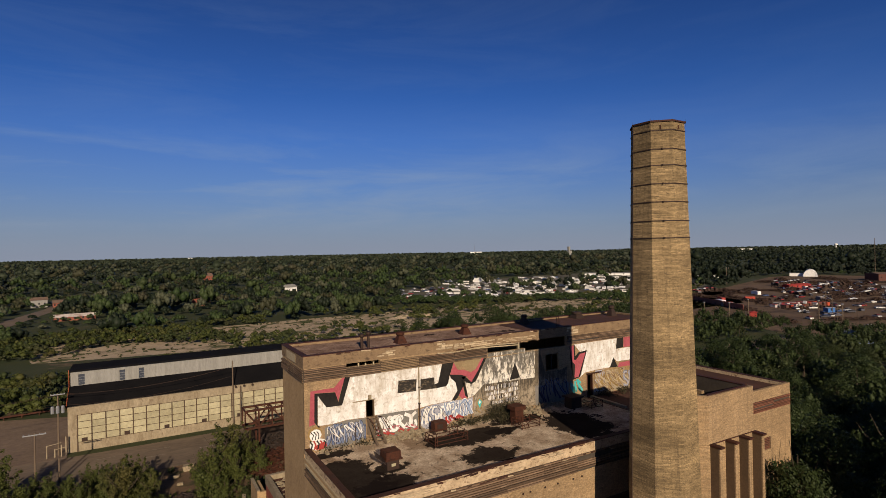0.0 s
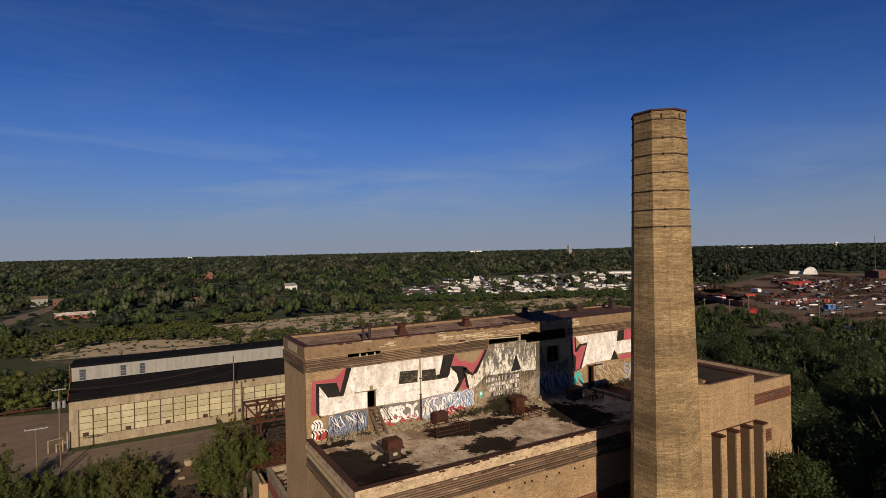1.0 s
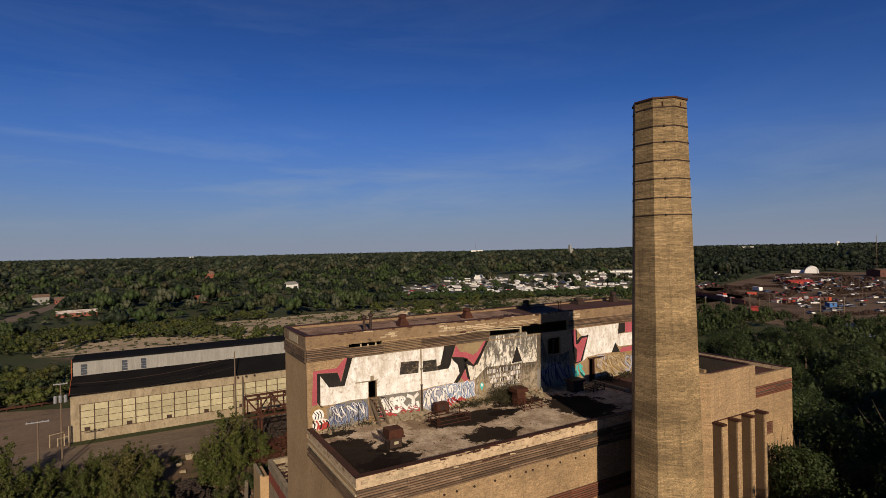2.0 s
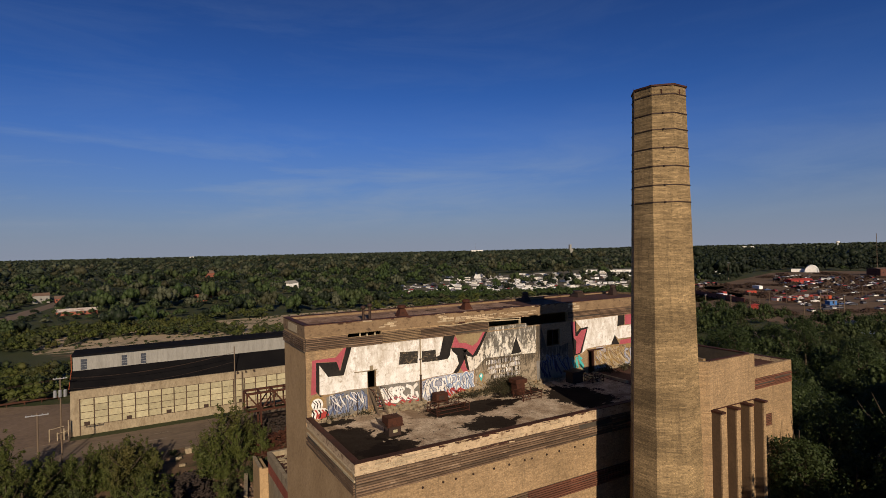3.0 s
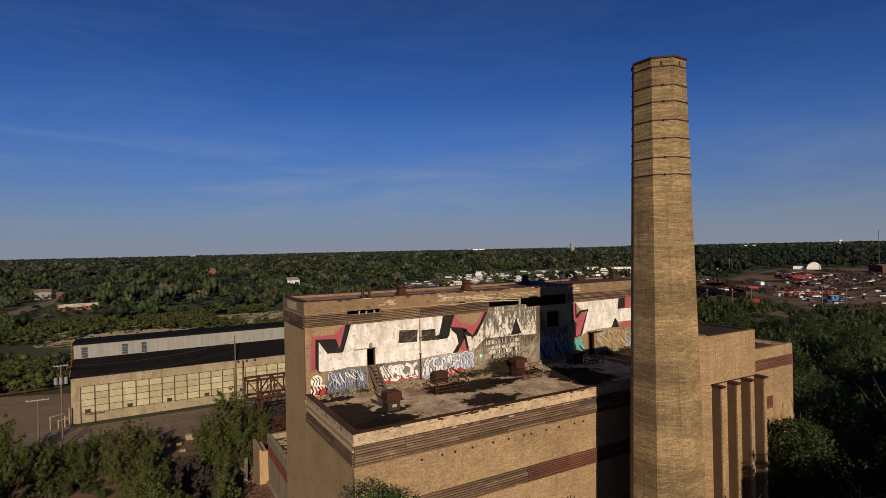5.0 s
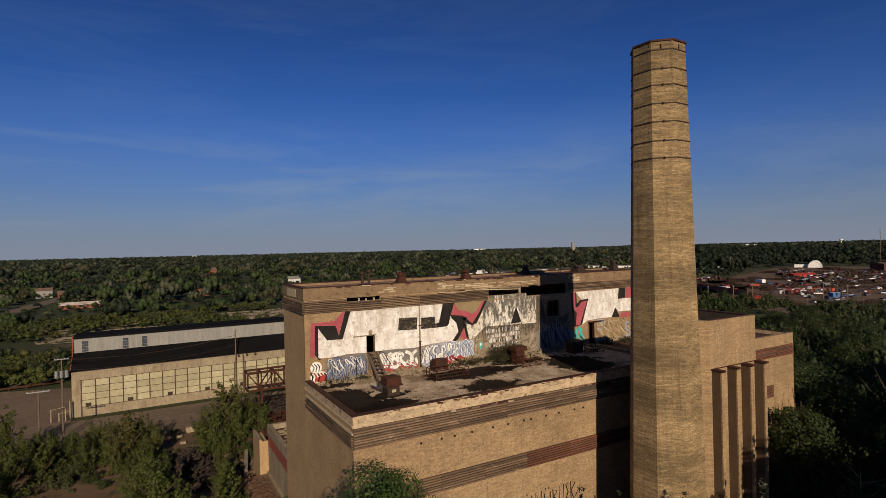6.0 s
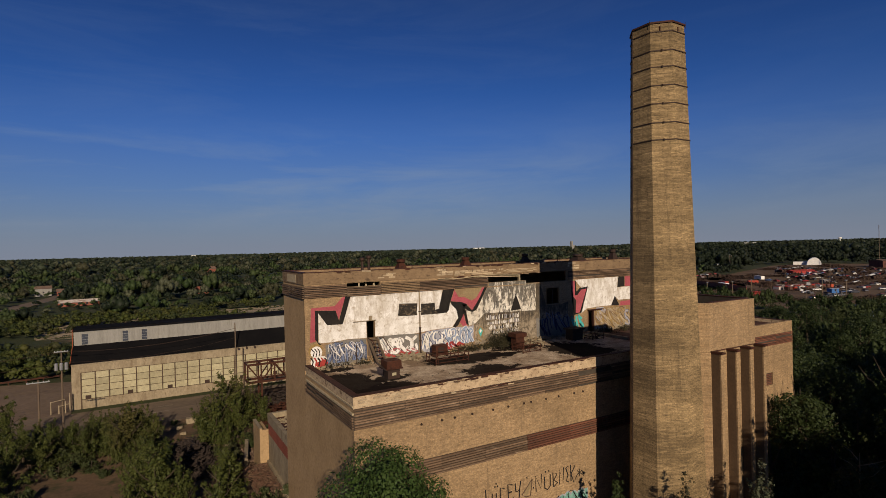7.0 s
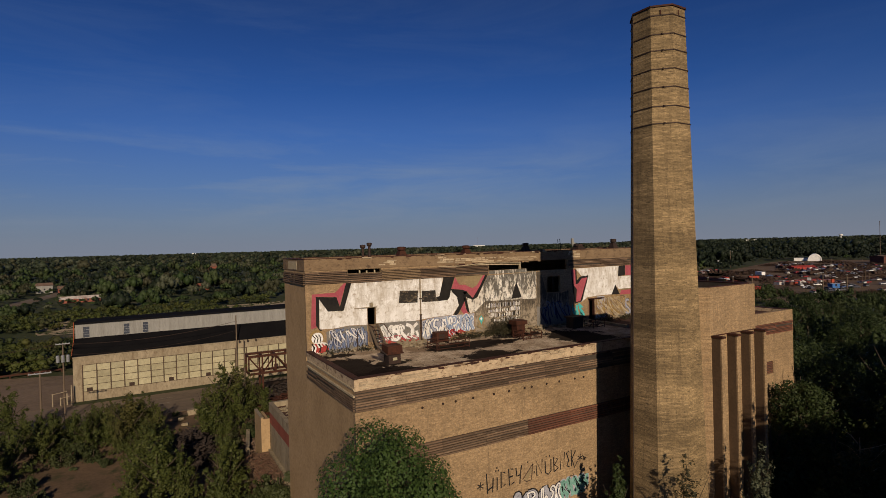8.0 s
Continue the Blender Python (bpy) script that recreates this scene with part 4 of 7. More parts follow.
def shoot_points(rng, h, r, shoots, clumps, leaves, spread):
    """Leaf places for a many-stemmed young tree: clumps along upright shoots of unlike height."""
    cs, ns = [], []
    for k in range(shoots):
        a = rng.uniform(0, 2 * math.pi)
        rad = r * math.sqrt(rng.uniform(0.0, 1.0)) * 0.8
        top = h * rng.uniform(0.5, 1.0) * (1 - 0.35 * rad / r)
        for _ in range(clumps):
            f = rng.uniform(0.1, 1.0)
            wide = 0.55 * r * (1 - f) ** 0.6 * rng.uniform(0.2, 1.0)
            b = rng.uniform(0, 2 * math.pi)
            c = np.array([math.cos(a) * rad * (0.5 + 0.6 * f) + math.cos(b) * wide, math.sin(a) * rad * (0.5 + 0.6 * f) + math.sin(b) * wide, top * f])
            q = rng.normal(size=(leaves, 3)) * spread * np.array([1, 1, 1.15]) * (1.1 - 0.55 * f)
            cs.append(c + q)
            ns.append(np.array([math.cos(b), math.sin(b), 0.7]) + rng.normal(size=(leaves, 3)) * 0.65)
    c = np.concatenate(cs)
    c[:, 2] = np.maximum(c[:, 2], 0.1)
    return c, np.concatenate(ns)


def spray_points(rng, h, r, branches, leaves, low=0.12):
    """Leaf places for an open young tree: tufts of leaves along arching branches, with gaps between them."""
    cs, ns = [], []
    for k in range(branches):
        a = k * 2.4 + rng.uniform(-0.6, 0.6)
        up = (k + 0.5) / branches
        leader = rng.random() < 0.3
        reach = r * (1.1 - 0.8 * up ** 1.5) * (rng.uniform(0.15, 0.5) if leader else rng.uniform(0.5, 1.3))
        z0 = h * (low + 0.5 * up) * 0.75
        z1 = h * min(1.0, (low + (1 - low) * up) * rng.uniform(0.75, 1.0) + (0.2 if leader else 0))
        for f in np.linspace(0.2, 1.0, 6):
            c = np.array([math.cos(a) * reach * f, math.sin(a) * reach * f, z0 + (z1 - z0) * f ** 0.8]) + rng.normal(size=3) * 0.06 * r
            s = r * rng.uniform(0.10, 0.2) * (1.3 - 0.75 * f)
            d = rng.normal(size=(leaves, 3))
            d /= np.linalg.norm(d, axis=1, keepdims=True)
            cs.append(c + d * s * rng.uniform(0.3, 1.5, (leaves, 1)) * np.array([1, 1, 1.25]))
            ns.append(d * 0.8 + np.array([math.cos(a) * 0.4, math.sin(a) * 0.4, 0.6]) + rng.normal(size=(leaves, 3)) * 0.5)
    c = np.concatenate(cs)
    c[:, 2] = np.maximum(c[:, 2], 0.1)
    return c, np.concatenate(ns)


def make_tree(label, h, r, clumps, leaves, size, mat, seed, base=0.22, spread=0.55, group="", name="tree", shoots=0, lobes=0, sprays=0, girth=1.0):
    """A tree with a tapered trunk, limbs and a crown of leaves; stands at the origin."""
    rng = np.random.default_rng(seed)
    t = thing(name, label, "tree" if name == "tree" else "bush", group=group)
    bm = bmesh.new()
    lean = rng.uniform(-0.4, 0.4, 2)
    top = (lean[0], lean[1], h * 0.82)
    tr = (0.018 * h + 0.03) * girth
    tube(bm, [(0, 0, -0.1), (lean[0] * 0.2, lean[1] * 0.2, h * 0.25), (lean[0] * 0.6, lean[1] * 0.6, h * 0.55), top], [tr * 1.3, tr, tr * 0.65, tr * 0.2], 7)
    for k in range(7):
        a = k * 2.4 + rng.uniform(-0.4, 0.4)
        z0 = h * rng.uniform(0.22, 0.55)
        f = z0 / h
        p0 = (lean[0] * f, lean[1] * f, z0)
        rr = r * rng.uniform(0.55, 0.9)
        p2 = (math.cos(a) * rr, math.sin(a) * rr, min(h * 0.92, z0 + h * rng.uniform(0.18, 0.38)))
        p1 = ((p0[0] + p2[0]) * 0.5, (p0[1] + p2[1]) * 0.5, (p0[2] * 0.6 + p2[2] * 0.4))
        tube(bm, [p0, p1, p2], [tr * 0.5, tr * 0.32, tr * 0.1], 5)
    part("trunk", bm, M_BARK, t)
    if sprays:
        c, nn = spray_points(rng, h, r, sprays, leaves)
    elif lobes:
        c, nn = lobe_points(rng, h * base, h, r, lobes, leaves)
    else:
        c, nn = shoot_points(rng, h, r, shoots, clumps, leaves, spread)
    ob = new("crown", quads_mesh("crown", c, nn, rng.uniform(0.6, 1.3, len(c)) * size, mat, seed))
    ob.parent = t
    return t


def lobe_body(nu, nv):
    """A rough unit ball: its points and faces."""
    a, v = np.meshgrid(np.arange(nu) * 2 * math.pi / nu, np.linspace(-0.94, 0.97, nv))
    c = np.sqrt(1 - v * v)
    pts = np.stack([np.cos(a + v) * c, np.sin(a + v) * c, v], -1).reshape(-1, 3)
    j = np.arange(nu)
    faces = np.concatenate([np.stack([i * nu + j, i * nu + (j + 1) % nu, (i + 1) * nu + (j + 1) % nu, (i + 1) * nu + j], 1) for i in range(nv - 1)])
    return pts, faces


def scatter_stuff(name, label, category, spots, mat, seed, core=False, rough=0.3, lobes=0, body=0.62):
    """One mesh of many crowns. spots: rows of x, y, height, radius, leaves, leaf size.
    Each crown is made of several leafy lobes of unlike size; with core, each lobe has a closed body inside."""
    rng = np.random.default_rng(seed)
    cs, ns, ss, bodies, faces = [], [], [], [], []
    ball, ball_faces = lobe_body(6, 4) if lobes > 9 else lobe_body(5, 4)
    for x, y, h, r, m, size in spots:
        m = int(m)
        n = lobes or (4 if m < 60 else 11)
        la = np.arange(n) * 2.4 + rng.uniform(-0.5, 0.5, n)
        lf = rng.uniform(0.3, 0.78, n)
        lc = np.stack([np.cos(la) * lf * r, np.sin(la) * lf * r, h * (0.86 - 0.5 * lf ** 1.5) * rng.uniform(0.72, 1.0, n)], 1)
        lc[0] = (0, 0, h * 0.74)
        ls = r * rng.uniform(0.24, 0.48, n) * (1.5 if n < 4 else 1)
        zs = min(1.3, h * 0.28 / (r * 0.46))
        k = rng.integers(0, n, m)
        d = rng.normal(size=(m, 3))
        d[:, 2] = np.abs(d[:, 2]) * 1.1 - 0.45
        d /= np.linalg.norm(d, axis=1, keepdims=True)
        p = lc[k] + d * ls[k][:, None] * rng.uniform(0.6, 1.15, (m, 1)) * np.array([1, 1, zs])
        p[:, 2] = np.maximum(p[:, 2], 0.15)
        cs.append(p + np.array([x, y, 0]))
        ns.append(d + np.array([0, 0, 0.45]) + rng.normal(size=(m, 3)) * rough)
        ss.append(rng.uniform(0.6, 1.4, m) * size)
        if core:
            for c, q in zip(lc, ls):
                lump = 1 + rng.uniform(-0.16, 0.16, (len(ball), 1))
                b = ball * lump * q * body * np.array([1, 1, zs]) + c + np.array([x, y, 0])
                b[:, 2] = np.maximum(b[:, 2], 0.05)
                faces.append(ball_faces + len(ball) * len(bodies))
                bodies.append(b)
    me = quads_mesh(name, np.concatenate(cs), np.concatenate(ns), np.concatenate(ss), mat, seed, 1.2)
    ob = tagged(new(name, me), label, category, kind="stuff")
    if core:
        co, fc = np.concatenate(bodies), np.concatenate(faces)
        cm = bpy.data.meshes.new("inner_foliage")
        cm.vertices.add(len(co))
        cm.vertices.foreach_set("co", co.astype(np.float32).ravel())
        cm.loops.add(fc.size)
        cm.loops.foreach_set("vertex_index", fc.astype(np.int32).ravel())
        cm.polygons.add(len(fc))
        cm.polygons.foreach_set("loop_start", np.arange(0, fc.size, 4, dtype=np.int32))
        cm.update(calc_edges=True)
        cm.polygons.foreach_set("use_smooth", [True] * len(cm.polygons))
        cm.materials.append(mat)
        inner = new("inner_foliage", cm)
        inner.parent = ob
        tagged(inner, kind="stuff")
    return ob


rng = np.random.default_rng(11)


def inside(x, y, poly):
    c = False
    for (x0, y0), (x1, y1) in zip(poly, poly[1:] + poly[:1]):
        if (y0 > y) != (y1 > y) and x < (x1 - x0) * (y - y0) / (y1 - y0) + x0:
            c = not c
    return c


CLEAR = [
    [(-32, 232), (20, 224), (50, 190), (330, 200), (420, 270), (300, 288), (180, 300), (80, 296), (-40, 288)],
    [(228, 172), (236, 96), (420, 60), (660, 130), (690, 260), (665, 335), (600, 335), (330, 245)],
    [(150, 372), (262, 300), (400, 262), (590, 430), (600, 560), (430, 560), (200, 452)],
    [(-42, 376), (-20, 376), (-20, 387), (-42, 387)],
    [(-76, 338), (-61, 338), (-45, 470), (-43, 540), (-55, 540), (-57, 470)],
]


def bearing(a, d):
    return d * math.sin(radians(a)), d * math.cos(radians(a))


# far woods, in belts of growing coarseness
def belt(n, d0, d1, hs, wide, per, leaf, mat, seed, label, lobes, rough=0.28, body=0.76):
    spots, dark = [], []
    for i in range(n):
        d = math.sqrt(rng.uniform(d0 ** 2, d1 ** 2))
        x, y = bearing(rng.uniform(-17, 78), d)
        if any(inside(x, y, p) for p in CLEAR[:2] + CLEAR[3:]) or (inside(x, y, CLEAR[2]) and rng.random() < 0.74) or (y < 200 and x < 240) or y < 120:
            continue
        h = rng.choice((rng.uniform(hs[0], hs[1]), rng.uniform(hs[1], hs[2]), rng.uniform(hs[1], hs[3])))
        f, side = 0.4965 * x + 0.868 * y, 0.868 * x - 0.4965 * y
        if f < 405 and -0.12 < side / f < 0.36:
            h *= 0.42
        if -0.15 < x / y < -0.04 and y < 379:
            h = min(h, 2.4)
        if -0.145 < x / y < -0.10 and 384 < y < 492:
            h = min(h, 4.2)
        if abs(x / y - 0.2455) < 0.013 and 390 < y < 506:
            h = min(h, 4.0)
        h *= 0.8 + 0.6 * noise.noise(Vector((x / 55, y / 55, 0.5)))
        # far right, nearly all crowns go dark: shaded sides painted as leaf colour
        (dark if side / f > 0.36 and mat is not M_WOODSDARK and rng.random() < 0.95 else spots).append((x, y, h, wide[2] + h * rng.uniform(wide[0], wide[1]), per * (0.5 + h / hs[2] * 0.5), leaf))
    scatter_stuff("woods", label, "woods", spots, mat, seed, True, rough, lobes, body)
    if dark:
        scatter_stuff("woods", "woods beyond the salvage yard, shaded sides put into dark leaf colour", "woods", dark, M_WOODSDARK, seed + 50, True, rough, lobes, body)


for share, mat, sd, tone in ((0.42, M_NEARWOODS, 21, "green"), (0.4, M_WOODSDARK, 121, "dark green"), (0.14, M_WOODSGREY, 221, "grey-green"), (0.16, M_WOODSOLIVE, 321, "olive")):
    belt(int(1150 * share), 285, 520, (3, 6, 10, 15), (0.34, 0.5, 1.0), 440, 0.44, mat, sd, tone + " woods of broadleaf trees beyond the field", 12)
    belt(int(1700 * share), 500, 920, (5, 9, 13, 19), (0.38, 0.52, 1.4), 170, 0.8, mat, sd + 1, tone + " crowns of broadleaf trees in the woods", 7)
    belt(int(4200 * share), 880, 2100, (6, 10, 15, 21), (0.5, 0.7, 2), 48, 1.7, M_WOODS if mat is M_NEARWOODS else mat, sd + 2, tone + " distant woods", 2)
spots = []
for i in range(6000):
    d = math.sqrt(rng.uniform(2050 ** 2, 4900 ** 2))
    x, y = bearing(rng.uniform(-17, 78), d)
    h = rng.uniform(7, 17) + (5 if x > 1.1 * y else 0)
    spots.append((x, y, h, rng.uniform(10, 24), 12, 9))
scatter_stuff("woods", "far woods on the horizon", "woods", spots, M_WOODS, 23)

# scrub on the cleared field and along its edges
spots = []
for i in range(3900):
    x, y = (rng.uniform(-75, 420) if i % 3 else rng.uniform(-75, 60)), rng.uniform(140, 305)
    if inside(x, y, CLEAR[1]):
        continue
    dens = math.sin(x * 0.035 + 2) * math.sin(y * 0.05) + 0.4 * math.sin(x * 0.11 + y * 0.07)
    edge = y < 200 or y > 278 or (x < 15 and y < 228) or x < -32
    if (dens < (0.0 if x < 60 else 0.2) and not edge) or (edge and dens < -0.3) or (y < 140.5 and x > -12) or (x < -11 and y < 155 and x > -90):
        continue
    h = rng.uniform(1.0, 4.8) if not edge else rng.uniform(2.4, 6.5) if x < -14 and y < 215 else rng.uniform(1.2, 5)
    spots.append((x, y, h, h * rng.uniform(0.5, 0.9), 40 + 26 * h, 0.36))
for part_spots, mat, sd, lab in ((spots[::2], M_SCRUB, 24, "green scrub and young trees on the cleared field"), (spots[1::2], M_LEAFM, 124, "darker green scrub on the cleared field")):
    scatter_stuff("scrub", lab, "scrub", part_spots, mat, sd, True, 0.4, 5, 0.66)
# low growth in the joints of the concrete
spots = []
for i in range(1500):
    x, y = rng.uniform(-40, 330), rng.uniform(195, 296)
    if inside(x, y, CLEAR[0]):
        h = rng.uniform(0.2, 0.7)
        spots.append((x, y, h, rng.uniform(0.5, 1.8), 16, 0.45))
scatter_stuff("weeds", "low weeds in the joints of broken concrete", "weeds", spots, M_SCRUB, 29)
# hedge of young trees before the vehicle lot
spots = []
for x, y, h in ((-36, 374, 3.2), (-29, 373, 2.6), (-23, 375, 3.8), (-41, 377, 4.0), (-19, 379, 5.0), (-33, 370, 2.4), (-66, 486, 5.0), (-56, 484, 4.0), (-46, 482, 4.5)):
    spots.append((x, y, h, h * 0.6, 160, 0.45))
for i in range(330):
    f, s = rng.uniform(366, 394), rng.uniform(-0.13, 0.36)
    h = rng.uniform(3.0, 5.6)
    spots.append((0.4965 * f + 0.868 * s * f, 0.868 * f - 0.4965 * s * f, h, h * rng.uniform(0.4, 0.65), 150, 0.55))
for s, h in ((-0.008, 10.5), (0.0, 8.5), (-0.1, 10), (-0.115, 11), (0.13, 6.5), (0.21, 7), (0.3, 6.5)):
    spots.append((0.4965 * 388 + 0.868 * s * 388, 0.868 * 388 - 0.4965 * s * 388, h, h * 0.36, 420, 0.6))
scatter_stuff("hedge", "dark green hedge of young trees before the lot", "hedge", spots, M_NEARWOODS, 30, True, 0.3, 7)

# trees near the building: unlike kinds, each built once and then copied
BIG = [make_tree("tall broadleaf tree with a dense dark green crown", 12.5, 4.2, 12 if k % 2 else 95, 36 if k % 2 else 150, 0.25, M_LEAF, 31 + k, 0.12, 0.62, "trees of the wood beside the building", shoots=10 * (k % 2), lobes=0 if k % 2 else 30) for k in range(5)]
NEAR = [make_tree("tall broadleaf tree with a dense dark green crown", 12.5, 4.2, 14, 34 if k % 2 else 150, 0.24, M_LEAF, 41 + k, 0.12, 0.6, "trees of the wood beside the building", shoots=11 * (k % 2), lobes=0 if k % 2 else 34) for k in range(4)]
MID = [make_tree("young broadleaf tree with a loose green crown", 6.8, 2.7, 11, 25, 0.20, M_LEAFM, 51 + k, 0.06, 0.36, "young trees along the road", shoots=11) for k in range(4)]
SAPLING = [make_tree("young open-crowned tree, sunlit yellow-green leaves", 7.0, 2.5, 0, 24, 0.17, M_LEAFM, 151 + k, 0.06, group="young trees along the road", sprays=22 + 2 * k) for k in range(5)]
BUSH = [make_tree("green leafy bush on rough dry ground", 3.0, 2.0, 8, 18, 0.22, M_SCRUB, 71 + k, 0.02, 0.3, "bushes on rough ground", "bush", shoots=9) for k in range(3)]


def plant(kinds, spots, smin, smax):
    for k, (x, y) in enumerate(spots):
        s = rng.uniform(smin, smax)
        t = kinds[int(rng.integers(len(kinds)))]
        c = copy_thing(t, pose(x, y, 0, 0, 0, rng.uniform(0, 360)))
        c.scale = (s * rng.uniform(0.9, 1.12), s * rng.uniform(0.9, 1.12), s)


def spread_spots(n, x0, x1, y0, y1, gap, keep):
    out = []
    for _ in range(n * 12):
        x, y = rng.uniform(x0, x1), rng.uniform(y0, y1)
        if keep(x, y) and all((x - a) ** 2 + (y - b) ** 2 > gap * gap for a, b in out):
            out.append((x, y))
            if len(out) >= n:
                break
    return out


def wood_east(x, y):
    return y > 0.12 * x - 24 and not inside(x, y, CLEAR[1]) and not (x < 79.5 and y > 37.5) and not (x < 55 and y > 22) and not (104 < y < 121) and x < 236


plant(MID, spread_spots(40, 55, 78, 14, 36, 3.2, lambda x, y: True), 0.95, 1.5)
plant(NEAR, spread_spots(62, 54, 104, 10, 75, 5.2, wood_east), 0.6, 1.08)
# unseen tall trees, added to cast shade on the fins and beside them
for k, (x, y, g) in enumerate(((43.6, 2.4, 1.82), (48.4, 4.6, 1.8), (51.8, 6.6, 1.5), (46.0, -4.5, 1.8), (51.5, -1.5, 1.7))):
    c = copy_thing(BIG[(0, 2, 4)[k % 3]], pose(x, y, 0, 0, 0, 50 * k))
    c.scale = (g, g, g)
# unseen tall trees added south-east of the building, whose shade falls on the wood
plant(BIG, spread_spots(20, 49, 72, -20, 14, 5.0, lambda x, y: y < 0.3 * x - 8), 1.25, 1.5)
plant(BIG, spread_spots(10, 66, 112, -4, 26, 5.5, lambda x, y: 0.12 * x - 6 < y < 0.3 * x - 8), 1.4, 1.75)
plant(BIG, spread_spots(84, 74, 170, 4, 200, 5.6, wood_east), 0.72, 1.05)
# young trees and bushes on the waste ground between building and road, with bare soil between
def stand(kinds, rows, base_h):
    for x, y, h in rows:
        t = copy_thing(kinds[int(rng.integers(len(kinds)))], pose(x, y, 0, 0, 0, rng.uniform(0, 360)))
        k = h / base_h
        t.scale = (k * rng.uniform(0.9, 1.2), k * rng.uniform(0.9, 1.2), k)


stand(SAPLING, ((-17.5, 100.6, 8.2), (-20, 97, 7), (-14.8, 95.5, 5.6), (-22, 91, 8), (-18, 88.5, 7), (-14.6, 85, 7), (-16.5, 79.5, 7), (-20.5, 82, 8), (-24, 99.5, 6), (-27, 94, 7)), 7.0)
stand(SAPLING, ((-7.1, 100.4, 4.6), (-9.4, 97.6, 4.4), (-4.6, 99.2, 4.7), (-11.8, 98.6, 5.2), (-2, 90.3, 7.8), (-0.2, 92.5, 7.0), (-4.3, 92, 6.2), (1.6, 90, 6.0), (-6.5, 93.4, 4.6), (-3.4, 87.6, 5.0), (-9, 95, 5.6), (-5.6, 96.4, 5.8), (-7.2, 91.6, 5.2), (-11.2, 94.6, 5.4), (-1.4, 95.6, 6.4), (1.0, 94.6, 4.8), (-12.2, 90, 5.8), (-2.8, 97.4, 5.4), (-13.6, 99.8, 5.0)), 7.0)
stand(SAPLING, ((1.3, 67, 8.8), (1.9, 70.5, 7.4), (-0.8, 71, 6.4), (0.2, 76, 7.0), (1.0, 78.6, 6.0), (-1.6, 80, 4.8), (0.0, 83.4, 5.4), (3.4, 64.3, 7), (-1.6, 66, 5.6)), 7.0)
stand(SAPLING, ((9.3, 87.4, 8.6), (11.2, 91, 10), (8.0, 91, 6.6), (13.4, 95, 9), (15.6, 96.6, 7.2), (12.8, 89.2, 7), (17.5, 94, 5.6), (10.6, 84, 5), (7.7, 62.6, 7.4), (8.4, 66.2, 6.4), (6.6, 59.5, 7), (8.9, 70.4, 5.2), (9.0, 75, 4.2)), 7.0)
plant(SAPLING, spread_spots(46, -60, -22, 62, 103, 4.0, lambda x, y: (x + 24) ** 2 + (y - 98) ** 2 > 16), 0.6, 1.15)
plant(MID, spread_spots(14, 20, 44, 84, 97, 3.2, lambda x, y: True), 0.5, 0.9)
stand(BUSH, ((-9.8, 86.5, 2.4), (-6.2, 86.8, 2.0), (-11, 92, 3), (-7.6, 90, 2.6), (-4.6, 83.8, 1.5), (4.6, 102.6, 1.0), (1.8, 101.8, 1.3), (-12.8, 79.5, 2.4), (-11.5, 75.2, 2.2), (5.0, 88.2, 1.4), (10.6, 79.5, 2.2), (9.8, 81.5, 2.6), (14.4, 84.6, 2.8), (11.6, 62.2, 3.2), (13.0, 61.4, 3.6), (12.6, 62.6, 2.2), (15.6, 88, 2.4), (-13, 103.4, 2.2), (-16, 104, 1.8)), 3.0)
plant(BUSH, spread_spots(26, -40, -15, 70, 104, 3.0, lambda x, y: True), 0.4, 1.0)
spots = []
for x, y in spread_spots(700, 50, 240, 4, 200, 2.0, wood_east):
    h = rng.uniform(1.2, 4.5)
    spots.append((x, y, h, h * rng.uniform(0.6, 0.9), 60, 0.42))
scatter_stuff("undergrowth", "dark green undergrowth below the trees", "undergrowth", spots, M_LEAF, 25)
spots = []
for i in range(420):
    x, y = rng.uniform(-45, 13), rng.uniform(50, 104.5)
    if noise.noise(Vector((x / 7, y / 7, 2.5))) < -0.02 or (-10 < x < -3 and 74 < y < 84):
        continue
    h = rng.uniform(0.2, 0.8)
    spots.append((x, y, h, h * rng.uniform(0.8, 1.6), 60, 0.3))
scatter_stuff("weeds", "low dry weeds and grass tufts on bare soil", "weeds", spots, M_SCRUB, 26)

spots = []
for x, y in spread_spots(330, 110, 238, 30, 205, 3.9, wood_east):
    h = rng.uniform(6, 11)
    spots.append((x, y, h, h * rng.uniform(0.32, 0.45), 560, 0.33))
scatter_stuff("thicket", "thick dark green wood reaching to the yard", "wood", spots, M_LEAF, 27, True, 0.6, 16, 0.4)

# shrubs that reach up before the chimney
for x, y, h, r, n, sd, mat, lab in ((35.9, 26.9, 12.0, 2.1, 62, 95, M_DRYWEED, "thin young tree with sparse brownish leaves before the brick"),
                                    (34.2, 32.2, 9.6, 1.4, 120, 96, M_LEAF, "dark bushy young tree at the wall foot"),
                                    (41.9, 24.6, 11.6, 2.5, 150, 97, M_WOODSGREY, "grey-green young tree before the brick fins"),
                                    (36.0, 33.5, 8.0, 1.5, 60, 99, M_LEAF, "dark bushy young tree at the wall foot")):
    t = make_tree(lab, h, r, 0, n // 3, 0.13, mat, sd, sprays=32, girth=0.4)
    t.location = (x, y, 0)
front_tree = make_tree("large broadleaf tree with dense bright green crown before the wall", 16.5, 4.9, 0, 1150, 0.135, M_LEAFB, 90, 0.1, 0.62, lobes=30)
front_tree.location = (13.3, 31.3, 0)
for ob in BIG + NEAR + MID + SAPLING + BUSH:
    for o in (*ob.children_recursive, ob):
        bpy.data.objects.remove(o)

